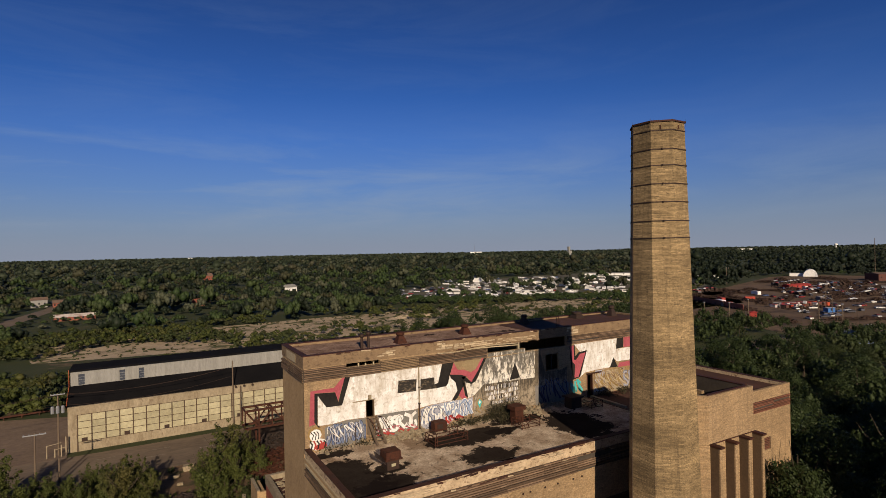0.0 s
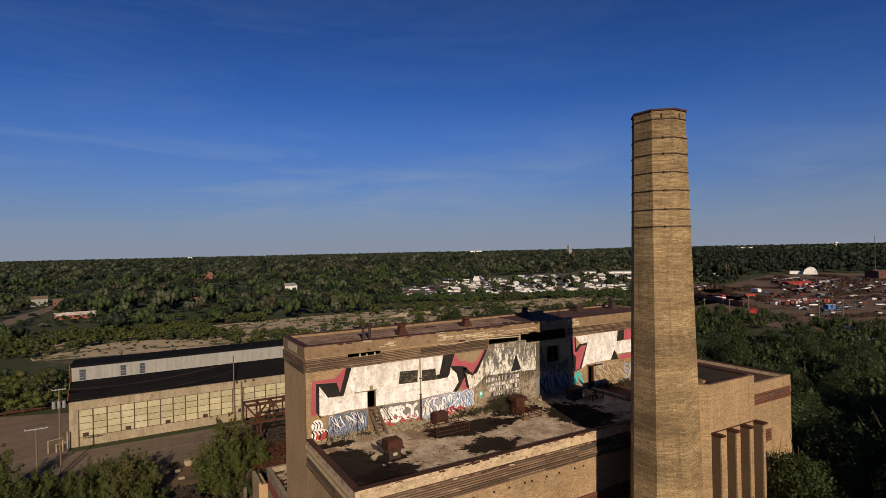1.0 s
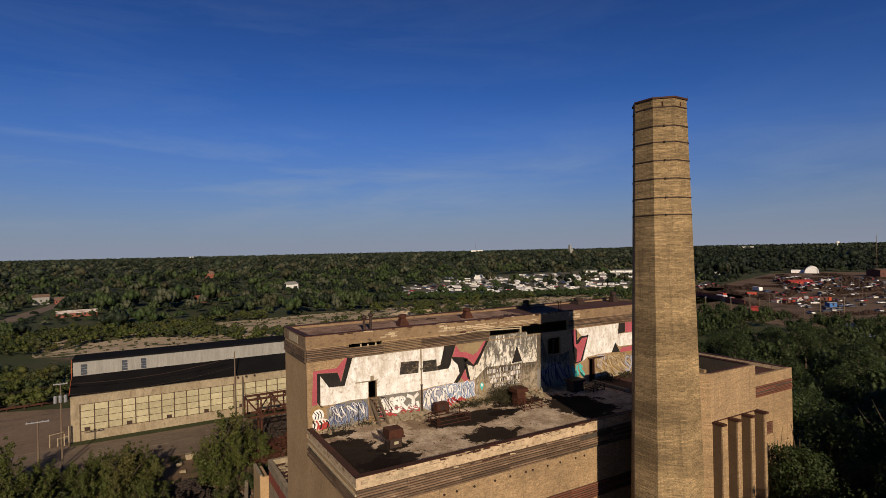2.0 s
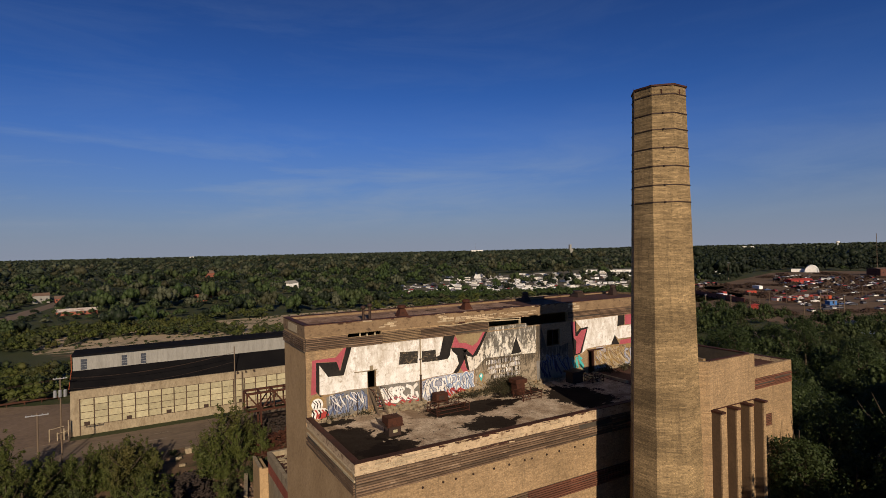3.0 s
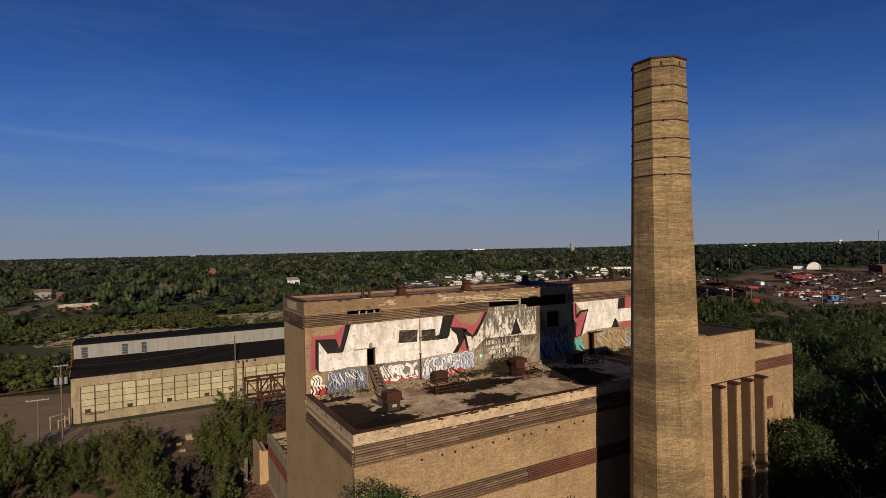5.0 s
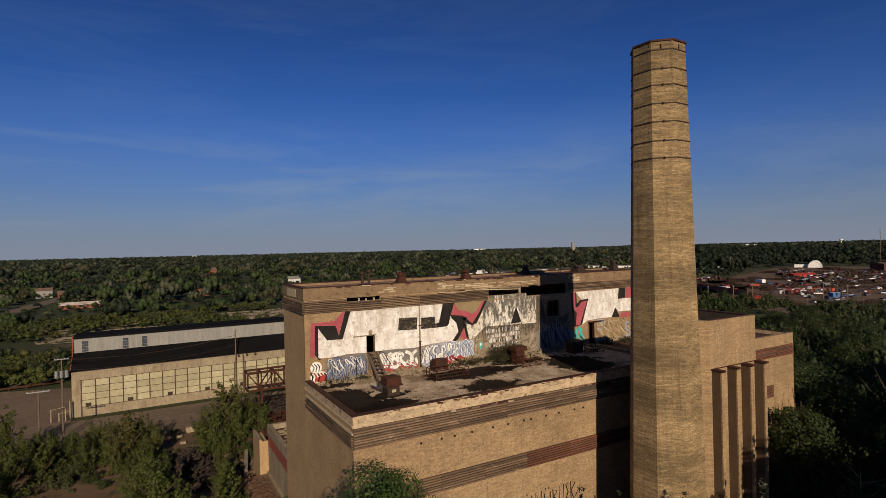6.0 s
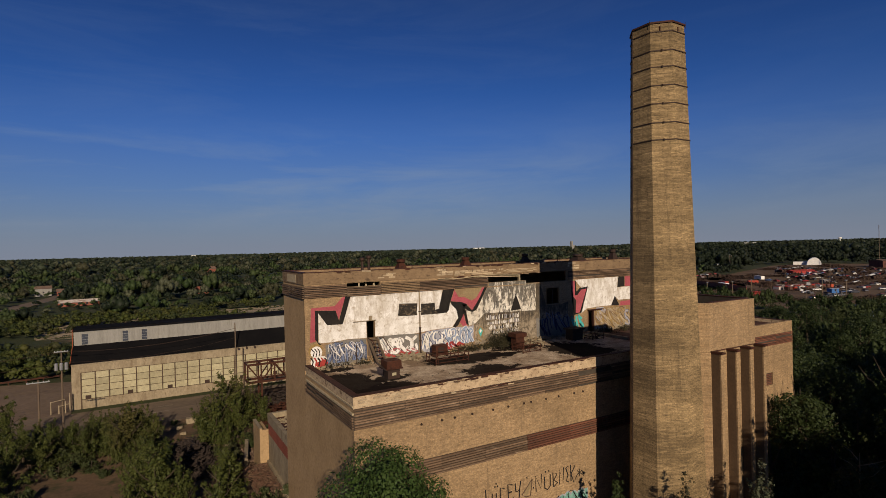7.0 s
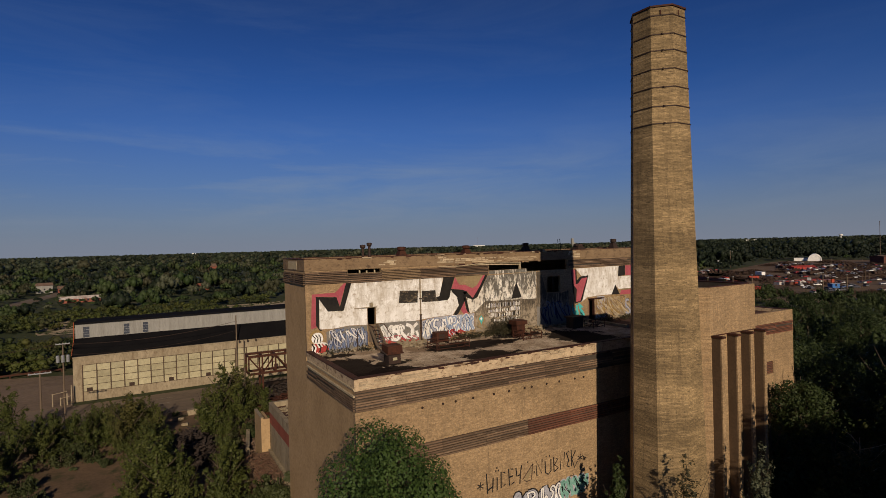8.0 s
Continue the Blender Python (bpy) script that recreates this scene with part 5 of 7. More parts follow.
# ---------------- paint on the walls ----------------
def paint(name, poly, layer, mat, parent, label="", y=YP):
    bm = bmesh.new()
    plate(bm, poly, y - 0.004 * layer - 0.003, y - 0.004 * layer)
    bm.normal_update()
    bmesh.ops.triangulate(bm, faces=[f for f in bm.faces if len(f.verts) > 4])
    return part(name, bm, mat, parent, label)


def ribbon(bm, pts, w, y):
    """A flat stroke of paint through points (x, z)."""
    p = [Vector(q) for q in pts]
    sides = []
    for i, q in enumerate(p):
        d = p[min(i + 1, len(p) - 1)] - p[max(i - 1, 0)]
        d = d.normalized() if d.length > 1e-6 else Vector((1, 0))
        nrm = Vector((-d.y, d.x)) * w / 2
        sides.append((bm.verts.new((q.x + nrm.x, y, q.y + nrm.y)), bm.verts.new((q.x - nrm.x, y, q.y - nrm.y))))
    for (a, b), (c, d) in zip(sides, sides[1:]):
        bm.faces.new((a, b, d, c))


def scrawl(name, x0, x1, z0, z1, count, w, mat, layer, seed, parent, curl=1.0, y=YP, label=""):
    """Loose curling spray strokes filling a stretch of wall, a piece for each stroke."""
    rnd = random.Random(seed)
    for k in range(count):
        cx = x0 + (x1 - x0) * (k + 0.5) / count + rnd.uniform(-0.1, 0.1)
        cz = rnd.uniform(z0 + 0.3 * (z1 - z0), z1 - 0.3 * (z1 - z0))
        rx, rz = rnd.uniform(0.25, 0.55) * curl, (z1 - z0) * rnd.uniform(0.3, 0.48)
        a0, a1 = rnd.uniform(0, 6.28), rnd.uniform(2.5, 5.2)
        s = rnd.uniform(-0.4, 0.4)
        pts = []
        for j in range(12):
            a = a0 + a1 * j / 11
            zz = cz + math.sin(a) * rz
            pts.append((min(x1, max(x0, cx + math.cos(a * 1.3) * rx + s * (zz - cz))), min(z1, max(z0, zz))))
        bm = bmesh.new()
        ribbon(bm, pts, w * rnd.uniform(0.7, 1.3), y - 0.004 * layer - 0.0005 * (k % 6))
        part("paint_stroke", bm, mat, parent, label)


def P(name, layer, mat, *poly, label=""):
    return paint(name, poly, layer, mat, pw, label)


# sagging strip of white flashing along the broken ledge, and jagged bare patches
strip = thing("sagging_flashing", "bent white metal strip hanging along the ledge", "flashing", (34, YP, 25.5))
bm = bmesh.new()
pts = [(28.0 + 1.1 * k, YP - 0.2 - 0.03 * (k % 2), 25.62 + 0.012 * k - 0.10 * math.sin(k * 0.75) - 0.004 * (k % 3)) for k in range(11)]
for p, q in zip(pts, pts[1:]):
    beam(bm, p, q, 0.12, 0.07)
part("strip", bm, M_LIME, strip)
rj = random.Random(12)


def fallen_facing(x0, x1, z0, z1, y, parent):
    """Pale stones laid bare in courses, their edge toothed."""
    for r in range(3):
        a, b = x0 + rj.uniform(0, 0.6), x1 - rj.uniform(0, 0.6)
        h = (z1 - z0) / 3
        while a < b:
            w = rj.uniform(0.3, 0.95)
            if rj.random() < 0.78:
                part("bare_stone", boxes((a, a + w - 0.03, y - rj.uniform(0.008, 0.03), y + 0.01, z0 + r * h + 0.015, z0 + (r + 1) * h - 0.015 + rj.uniform(-0.08, 0.0))), M_BARE, parent)
            a += w


for x0, x1, z0, z1 in ((20.8, 22.9, 26.0, 26.6), (27.8, 30.2, 25.95, 26.7), (30.0, 36.9, 25.85, 26.45), (36.2, 41.4, 25.9, 26.35), (46.5, 48.4, 25.9, 26.8)):
    fallen_facing(x0, x1, z0, z1, YP - 0.06, pent)
for x0, x1, z0, z1 in ((13.7, 18.5, 17.3, 17.95), (18.4, 20.6, 17.4, 17.9), (25.4, 29.4, 17.25, 17.7), (31.0, 34.0, 17.5, 17.95)):
    fallen_facing(x0, x1, z0, z1, YS - 0.03, house)

def torn_strips(x0, x1, z, y, parent, count):
    """Bent bits of edge metal and loose facing hanging along a parapet."""
    for _ in range(count):
        x, w, h = rj.uniform(x0, x1), rj.uniform(0.25, 1.1), rj.uniform(0.05, 0.16)
        bm = boxes((-w / 2, w / 2, -0.012, 0.012, -h, 0))
        m = pose(x, y - rj.uniform(0.02, 0.06), z + rj.uniform(-0.06, 0.02), rj.uniform(-14, 14), rj.uniform(-6, 6), 0)
        bmesh.ops.transform(bm, matrix=m, verts=bm.verts)
        part("torn_strip", bm, rj.choice((M_FLASH, M_FLASH, M_BARE, M_COPING)), parent)


torn_strips(14.5, 46.0, ZT - 0.03, YP - 0.1, pent, 26)
torn_strips(28.0, 42.0, 25.78, YP - 0.1, pent, 18)
torn_strips(14.0, 40.0, ZP - 0.02, YS - 0.08, house, 22)
torn_strips(14.0, 40.0, ZP - 0.94, YS - 0.17, house, 14)

# large letters: white bodies, black blocks, pink outline
P("paint_white", 1, M_WHITE, (14.85, 20.1), (14.88, 22.96), (15.72, 21.77), (17.29, 21.71), (18.14, 24.4), (28.6, 24.4), (28.1, 22.3), (29.05, 21.85), (29.5, 23.0), (30.3, 22.1),
  (30.5, 21.2), (29.7, 20.25), (27.4, 20.2), (25.0, 20.0), (20.68, 20.15), (20.68, 21.82), (19.74, 21.82), (19.74, 20.1), (17.8, 20.2), (16.2, 20.05), label="white letter bodies, paint streaked and flaking")
P("paint_pink", 1, M_PINK, (14.0, 20.2), (14.18, 23.5), (16.5, 23.55), (17.35, 24.38), (17.6, 24.38), (16.9, 22.2), (16.6, 23.1), (14.6, 23.26), (14.55, 20.3), label="pink letter outline")
P("paint_black", 2, M_BLACK, (14.56, 23.24), (16.6, 23.08), (16.92, 22.1), (17.6, 24.4), (18.16, 24.4), (17.29, 21.7), (15.72, 21.75), (14.88, 22.96), (14.8, 20.2), (15.15, 19.92), (14.87, 19.95), (14.5, 20.5), label="black letter block")
P("paint_black", 2, M_BLACKWORN, (23.4, 23.28), (25.5, 23.17), (25.42, 21.9), (23.24, 21.98))
P("paint_black", 2, M_BLACKWORN, (25.95, 23.07), (27.61, 23.07), (27.66, 22.3), (27.9, 22.0), (27.98, 21.86), (25.92, 21.89))
P("paint_black", 2, M_BLACK, (27.66, 22.3), (28.09, 22.41), (28.65, 24.4), (30.08, 24.4), (29.5, 22.9), (29.35, 22.2), (29.09, 21.9), (27.98, 21.86), (27.9, 22.0))
P("paint_black", 3, M_BLACK, (29.54, 23.09), (31.03, 22.89), (31.7, 22.62), (31.14, 22.19), (31.38, 21.79), (30.45, 20.35), (29.95, 20.05), (29.78, 20.24), (30.5, 21.21), (30.26, 22.19), (29.66, 22.72))
P("paint_tan", 1, M_TAN, (30.1, 24.4), (30.4, 23.4), (31.2, 23.8), (32.3, 23.0), (33.0, 23.3), (33.8, 24.38))
P("paint_pink", 2, M_PINK, (30.08, 24.35), (29.94, 23.9), (29.6, 23.1), (31.0, 22.9), (31.7, 22.6), (32.4, 21.8), (33.34, 23.1), (34.05, 24.37), (33.75, 24.37), (32.95, 23.3), (32.3, 22.98), (31.42, 23.4), (30.6, 23.5))
P("paint_black", 3, M_BLACK, (34.05, 24.37), (34.4, 24.36), (32.96, 21.96), (32.38, 21.7), (31.62, 21.95), (31.0, 22.65), (31.55, 22.6), (32.34, 21.9), (33.31, 23.14))
P("paint_black", 3, M_BLACK, (31.1, 22.3), (31.4, 22.3), (31.9, 20.2), (31.5, 20.5))
P("paint_pink", 2, M_PINK, (30.6, 20.8), (31.15, 22.0), (31.35, 20.9), (31.7, 20.2), (31.1, 20.2))
P("paint_white", 1, M_STREAK, (31.45, 22.3), (32.4, 21.7), (33.0, 21.95), (34.4, 24.3), (41.45, 24.4), (41.4, 21.2), (34.0, 21.4), (32.6, 20.3), (31.9, 20.2), label="white letters under heavy black streaks")
P("paint_white", 1, M_STREAK, (34.6, 24.45), (34.7, 24.84), (39.98, 24.84), (40.0, 24.48), (41.4, 24.48), (41.4, 24.42))
P("paint_black", 2, M_BLACK, (38.44, 23.4), (39.18, 21.5), (37.64, 21.4))
P("paint_grime", 1, M_GRIMESHADE, (41.4, 21.2), (41.35, 17.9), (38.7, 17.95), (38.6, 21.3))
P("paint_white", 1, M_GRIMESHADE, (38.6, 21.3), (38.7, 17.95), (32.6, 18.0), (32.6, 20.3), (34.0, 21.4), label="grimy white patch with scribbled marks")
# white paint within the chimney shadow, the shade put in by a darker tone
P("paint_white", 1, M_GRIMESHADE, (41.5, 24.4), (42.15, 24.4), (43.0, 21.7), (45.4, 21.6), (46.5, 21.9), (46.5, 19.9), (41.4, 20.2))
# whitish paint below it, its shade painted as grey
P("paint_blue", 1, M_GREYP, (41.4, 20.2), (46.9, 19.9), (46.8, 17.7), (41.4, 17.8))
P("paint_black", 1, M_BLACK, (47.0, 24.4), (47.9, 24.4), (47.95, 23.0), (48.5, 23.45), (49.95, 23.55), (48.75, 20.3), (47.5, 20.1), (47.2, 22.0))
P("paint_pink", 2, M_PINK, (47.05, 24.38), (47.7, 24.38), (47.72, 22.55), (48.1, 22.55), (48.75, 23.2), (49.7, 23.3), (48.45, 20.35), (47.75, 20.3), (47.9, 21.9), (47.4, 22.4))
P("paint_white", 1, M_WHITE, (47.75, 24.5), (55.4, 24.55), (55.2, 23.15), (62.0, 23.1), (62.0, 21.4), (55.3, 21.48), (54.69, 22.05), (54.0, 20.85), (51.8, 20.85), (49.7, 20.75), (48.6, 20.2), (49.87, 23.5), (48.8, 23.45))
P("paint_black", 2, M_BLACK, (55.4, 24.55), (56.6, 24.55), (56.55, 23.25), (55.2, 23.15))
P("paint_pink", 2, M_PINK, (56.67, 24.55), (60.4, 24.55), (60.3, 23.24), (56.62, 23.22))
P("paint_black", 2, M_BLACK, (54.69, 22.09), (55.51, 20.75), (54.0, 20.8))
P("paint_pink", 2, M_PINK, (55.75, 21.25), (61, 21.35), (61, 20.6), (55.51, 20.69))
# the strip of smaller pieces along the foot of the wall
P("paint_grey", 1, M_GREYP, (15.5, 17.65), (19.7, 17.65), (19.7, 20.05), (17.8, 20.15), (16.3, 20.0), (15.5, 19.8), label="grey priming under small graffiti")
P("paint_grey", 1, M_GREYP, (20.75, 17.65), (25.6, 17.65), (25.6, 19.95), (23.2, 20.1), (20.75, 20.1))
P("paint_lilac", 1, M_LILAC, (25.9, 17.65), (29.2, 17.7), (30.4, 18.4), (32.4, 18.4), (32.5, 20.2), (31.5, 20.1), (30.3, 20.2), (29.6, 20.2), (27.4, 20.15), (25.9, 19.9))
FORMS = (((0.0, 0.0), (0.05, 1.0), (0.85, 0.75), (0.15, 0.5), (0.9, 0.0)), ((0.9, 0.9), (0.3, 1.0), (0.1, 0.6), (0.85, 0.45), (0.7, 0.0), (0.0, 0.1)), ((0.0, 1.0), (0.35, 0.05), (0.6, 0.6), (1.0, 0.1)),
         ((0.0, 0.05), (0.3, 1.0), (0.9, 0.95), (0.5, 0.5), (1.0, 0.0)), ((0.8, 1.0), (0.0, 0.75), (0.1, 0.15), (0.95, 0.05), (0.6, 0.45)), ((0.0, 0.0), (0.1, 0.9), (0.9, 0.1), (1.0, 1.0)))


def piece(x0, x1, z0, z1, count, w, fill, edge, layer, seed, parent, y=YP, spread=1.25):
    """Interlocked angular sprayed forms: a dark rim with a lighter body on it."""
    rnd = random.Random(seed)
    step = (x1 - x0) / count
    for k in range(count):
        form = FORMS[rnd.randrange(len(FORMS))]
        lean, flip = rnd.uniform(-0.25, 0.25), rnd.random() < 0.5
        pts = []
        for u, v in form:
            u, v = (1 - u if flip else u) + rnd.uniform(-0.1, 0.1), v + rnd.uniform(-0.08, 0.08)
            xx = x0 + k * step + u * step * spread + lean * (v - 0.5) * (z1 - z0)
            pts.append((min(x1, max(x0, xx)), min(z1, max(z0, z0 + v * (z1 - z0)))))
        for _ in range(2):
            pts = [pts[0]] + [(a[0] * f + b[0] * (1 - f), a[1] * f + b[1] * (1 - f)) for a, b in zip(pts, pts[1:]) for f in (0.75, 0.25)] + [pts[-1]]
        for q, (mat, ww) in enumerate(((edge, w * 1.7), (fill, w))):
            bm = bmesh.new()
            ribbon(bm, pts, ww, y - 0.004 * (layer + q) - 0.0004 * (k % 8))
            part("paint_stroke", bm, mat, parent)


def disc(x, z, rx, rz, layer, mat, parent=pw, y=YP, n=14, label=""):
    bm = bmesh.new()
    plate(bm, [(x + math.cos(a * 2 * math.pi / n) * rx, z + math.sin(a * 2 * math.pi / n) * rz) for a in range(n)], y - 0.004 * layer - 0.003, y - 0.004 * layer)
    part("paint_disc", bm, mat, parent, label)


# round striped figure at the corner, in plain shapes
disc(14.55, 19.38, 0.72, 0.72, 2, M_YEL, label="ochre sprayed halo")
disc(14.6, 19.25, 0.58, 0.58, 3, M_WHITE, label="round white painted patch")
disc(14.85, 18.35, 0.85, 0.55, 2, M_WHITE)
for k in range(5):
    x = 14.15 + 0.33 * k
    stroke_mat = M_BLACK if k % 2 == 0 else M_RED
    bm = bmesh.new()
    ribbon(bm, [(x - 0.1, 18.8 - 0.04 * k), (x + 0.12, 18.4), (x - 0.02, 17.9)], 0.15, YP - 0.0195 - 0.0004 * k)
    part("paint_stripe", bm, stroke_mat, pw)
for k in range(3):
    bm = bmesh.new()
    ribbon(bm, [(14.12 + 0.3 * k, 19.62), (14.4 + 0.26 * k, 19.3), (14.25 + 0.3 * k, 18.85)], 0.09, YP - 0.0195 - 0.0004 * k)
    part("paint_stripe", bm, M_BLACK, pw)
P("paint_red", 3, M_RED, (14.5, 18.25), (15.5, 18.55), (15.75, 18.1), (15.3, 17.8), (14.6, 17.85))
piece(15.6, 19.6, 18.0, 19.95, 10, 0.15, M_BLUE, M_NAVY, 2, 6, pw)
piece(15.7, 19.5, 18.2, 19.9, 9, 0.09, M_LILAC, M_BLACK, 4, 7, pw)
scrawl("paint_scrawl", 15.7, 19.6, 18.6, 19.9, 9, 0.06, M_WHITE, 6, 8, pw, 0.6)
P("paint_red", 2, M_RED, (20.95, 18.0), (22.0, 17.8), (25.5, 17.9), (25.5, 18.35), (23.4, 18.6), (21.3, 18.5), (21.0, 19.3), label="red ground under white sprayed forms")
piece(21.0, 25.35, 18.2, 19.75, 6, 0.34, M_WHITE, M_GREYP, 3, 9, pw, spread=1.35)
scrawl("paint_scrawl", 21.0, 25.4, 18.1, 18.7, 6, 0.09, M_PINK, 6, 27, pw, 0.8)
scrawl("paint_scrawl", 21.0, 25.4, 18.3, 19.7, 7, 0.045, M_GREYP, 6, 10, pw, 0.6)
piece(26.0, 30.8, 18.2, 20.0, 8, 0.22, M_WHITE, M_BLUE, 2, 11, pw)
piece(28.8, 32.4, 18.3, 20.1, 6, 0.2, M_SKYBLUE, M_WHITE, 4, 13, pw)
scrawl("paint_scrawl", 29.0, 31.2, 17.8, 18.6, 5, 0.24, M_RED, 6, 14, pw, 0.8)
scrawl("paint_scrawl", 26.0, 32.3, 18.1, 20.0, 9, 0.05, M_NAVY, 7, 12, pw, 0.6)
disc(33.4, 19.4, 0.5, 0.62, 2, M_TAN, label="small flower-like sprayed mark")
P("paint_turquoise", 3, M_CYAN, (33.1, 19.5), (33.4, 19.85), (33.7, 19.5), (33.4, 18.8))
P("paint_white", 4, M_WHITE, (33.25, 19.5), (33.4, 19.7), (33.55, 19.5), (33.4, 19.25))
scrawl("paint_scrawl", 32.9, 34.2, 18.2, 18.9, 4, 0.08, M_YEL, 3, 17, pw, 0.6)
# rows of small unreadable marks as plain bars
for r in range(4):
    rnd = random.Random(30 + r)
    x = 34.2 + 0.2 * r
    while x < 38.9:
        z, h = 20.62 - r * 0.56, rnd.uniform(0.25, 0.52)
        w = rnd.uniform(0.06, 0.13)
        bm = bmesh.new()
        ribbon(bm, [(x, z), (x + rnd.uniform(-0.03, 0.03), z + h)], w, YP - 0.0115 - 0.0004 * (int(x * 10) % 5))
        part("paint_bar", bm, rnd.choice((M_WHITE, M_WHITE, M_BLACK, M_LILAC)), pw)
        x += w + rnd.uniform(0.04, 0.12)
scrawl("paint_scrawl", 42.0, 46.8, 18.0, 20.6, 12, 0.16, M_NAVY, 2, 18, pw, 0.9)
scrawl("paint_scrawl", 42.4, 46.6, 18.4, 20.8, 6, 0.09, M_BLUE, 4, 28, pw, 0.9)
scrawl("paint_scrawl", 47.1, 49.0, 18.2, 20.0, 7, 0.24, M_CYAN, 3, 19, pw, 0.6, label="turquoise sprayed loops")
P("paint_grey", 1, M_LILAC, (51.1, 18.0), (53.2, 18.0), (53.0, 20.7), (51.1, 20.75))
P("paint_tan", 1, M_CONC, (53.2, 17.7), (57.6, 17.7), (57.5, 20.5), (53.2, 20.5))
scrawl("paint_scrawl", 51.2, 58.0, 17.9, 20.8, 30, 0.15, M_YEL, 2, 20, pw, 2.0, label="ochre sprayed loops")
scrawl("paint_scrawl", 51.2, 57.8, 17.9, 20.6, 14, 0.08, M_RIB, 4, 21, pw, 1.8)
scrawl("paint_scrawl", 51.4, 57.6, 18.2, 20.6, 12, 0.07, M_LIME, 6, 24, pw, 1.6)
piece(56.4, 58.8, 18.0, 20.0, 3, 0.2, M_LILAC, M_BLUE, 4, 22, pw)
# tag on the south wall: strokes in place of a name
def stroke(pts, w, y, mat=M_BLACK, parent=wall_s):
    bm = bmesh.new()
    ribbon(bm, pts, w, y)
    part("paint_stroke", bm, mat, parent)


TAG = ([(25.04, 8.45), (25.12, 6.7)], [(25.72, 7.95), (25.63, 6.72)], [(25.1, 6.98), (25.63, 7.2)],
       [(26.13, 7.9), (26.1, 6.78)], [(27.0, 8.08), (26.55, 8.25), (26.52, 6.86), (26.98, 7.1)],
       [(27.85, 8.2), (27.36, 8.34), (27.4, 6.86), (27.96, 7.06)], [(27.4, 7.6), (27.8, 7.62)],
       [(28.14, 8.25), (28.22, 7.5), (28.62, 7.55)], [(28.76, 8.36), (28.6, 7.55), (28.53, 6.76)],
       [(30.45, 6.97), (30.37, 8.4), (31.02, 7.1), (31.08, 8.4)],
       [(31.42, 8.1), (31.44, 7.05), (31.75, 6.85), (32.08, 7.1), (32.1, 8.15)],
       [(32.44, 6.92), (32.42, 8.25), (32.9, 8.0), (32.52, 7.52), (32.96, 7.2), (32.5, 6.92)],
       [(33.2, 6.95), (33.2, 8.35), (33.62, 7.0), (33.72, 8.45)],
       [(34.3, 8.42), (33.96, 8.32), (34.22, 7.6), (34.0, 7.1), (34.3, 6.95)],
       [(34.55, 8.48), (34.58, 6.95)], [(35.1, 8.3), (34.6, 7.6), (34.94, 6.74), (35.3, 7.3)])
for k, pts in enumerate(TAG):
    stroke(pts, 0.13, YS - 0.004 - 0.0006 * (k % 5))
stroke([(30.02, 8.2), (28.85, 7.05), (29.3, 6.78), (29.8, 6.8), (30.02, 8.2)], 0.12, YS - 0.008, M_RIB)
stroke([(29.85, 7.9), (29.2, 6.9)], 0.4, YS - 0.0045, M_TAN)
for x, z in ((26.0, 8.45), (26.13, 8.7), (26.28, 8.45), (31.55, 8.5), (31.95, 8.5), (29.45, 8.45), (30.15, 7.4)):
    stroke([(x, z - 0.08), (x, z + 0.08)], 0.13, YS - 0.0075)
for cx in (24.4, 35.65):
    for a in range(3):
        d = Vector((math.cos(a * 1.05 + 0.4), math.sin(a * 1.05 + 0.4))) * 0.36
        stroke([(cx - d.x, 7.52 - d.y), (cx + d.x, 7.52 + d.y)], 0.09, YS - 0.005 - 0.0007 * a)
piece(27.6, 33.4, 3.6, 5.9, 6, 0.42, M_LILAC, M_BLACK, 1, 41, wall_s, YS)
piece(28.6, 33.2, 4.3, 5.8, 6, 0.16, M_WHITE, M_NAVY, 3, 42, wall_s, YS)
piece(33.2, 36.4, 4.2, 6.0, 5, 0.34, M_TEAL, M_LILAC, 3, 43, wall_s, YS)
scrawl("paint_scrawl", 33.2, 36.4, 4.4, 6.2, 6, 0.07, M_BLACK, 6, 44, wall_s, 0.8, YS)

# ---------------- things on the roofs ----------------
pipe = thing("drain_pipe", "thin rusty pipe with pale upper length on the painted wall", "pipe", (25.72, YP, ZR))
bm = bmesh.new()
tube(bm, [(25.72, YP - 0.12, 20.6), (25.72, YP - 0.12, 24.4)], [0.07, 0.07], 8)
part("upper_pipe", bm, M_CONC, pipe)
bm = bmesh.new()
tube(bm, [(25.72, YP - 0.12, ZR), (25.72, YP - 0.12, 20.6)], [0.09, 0.09], 8)
part("lower_pipe", bm, M_DARKIRON, pipe)
for z in (19.2, 20.6, 22.3):
    part("bracket", boxes((25.6, 25.84, YP - 0.2, YP - 0.03, z - 0.05, z + 0.05)), M_DARKIRON, pipe)
post = thing("thin_post", "thin dark iron post against the wall", "post", (18.6, YP - 0.1, ZR))
bm = bmesh.new()
tube(bm, [(18.6, YP - 0.1, ZR), (18.6, YP - 0.1, 19.5)], [0.05, 0.05], 6)
part("shaft", bm, M_DARKIRON, post)

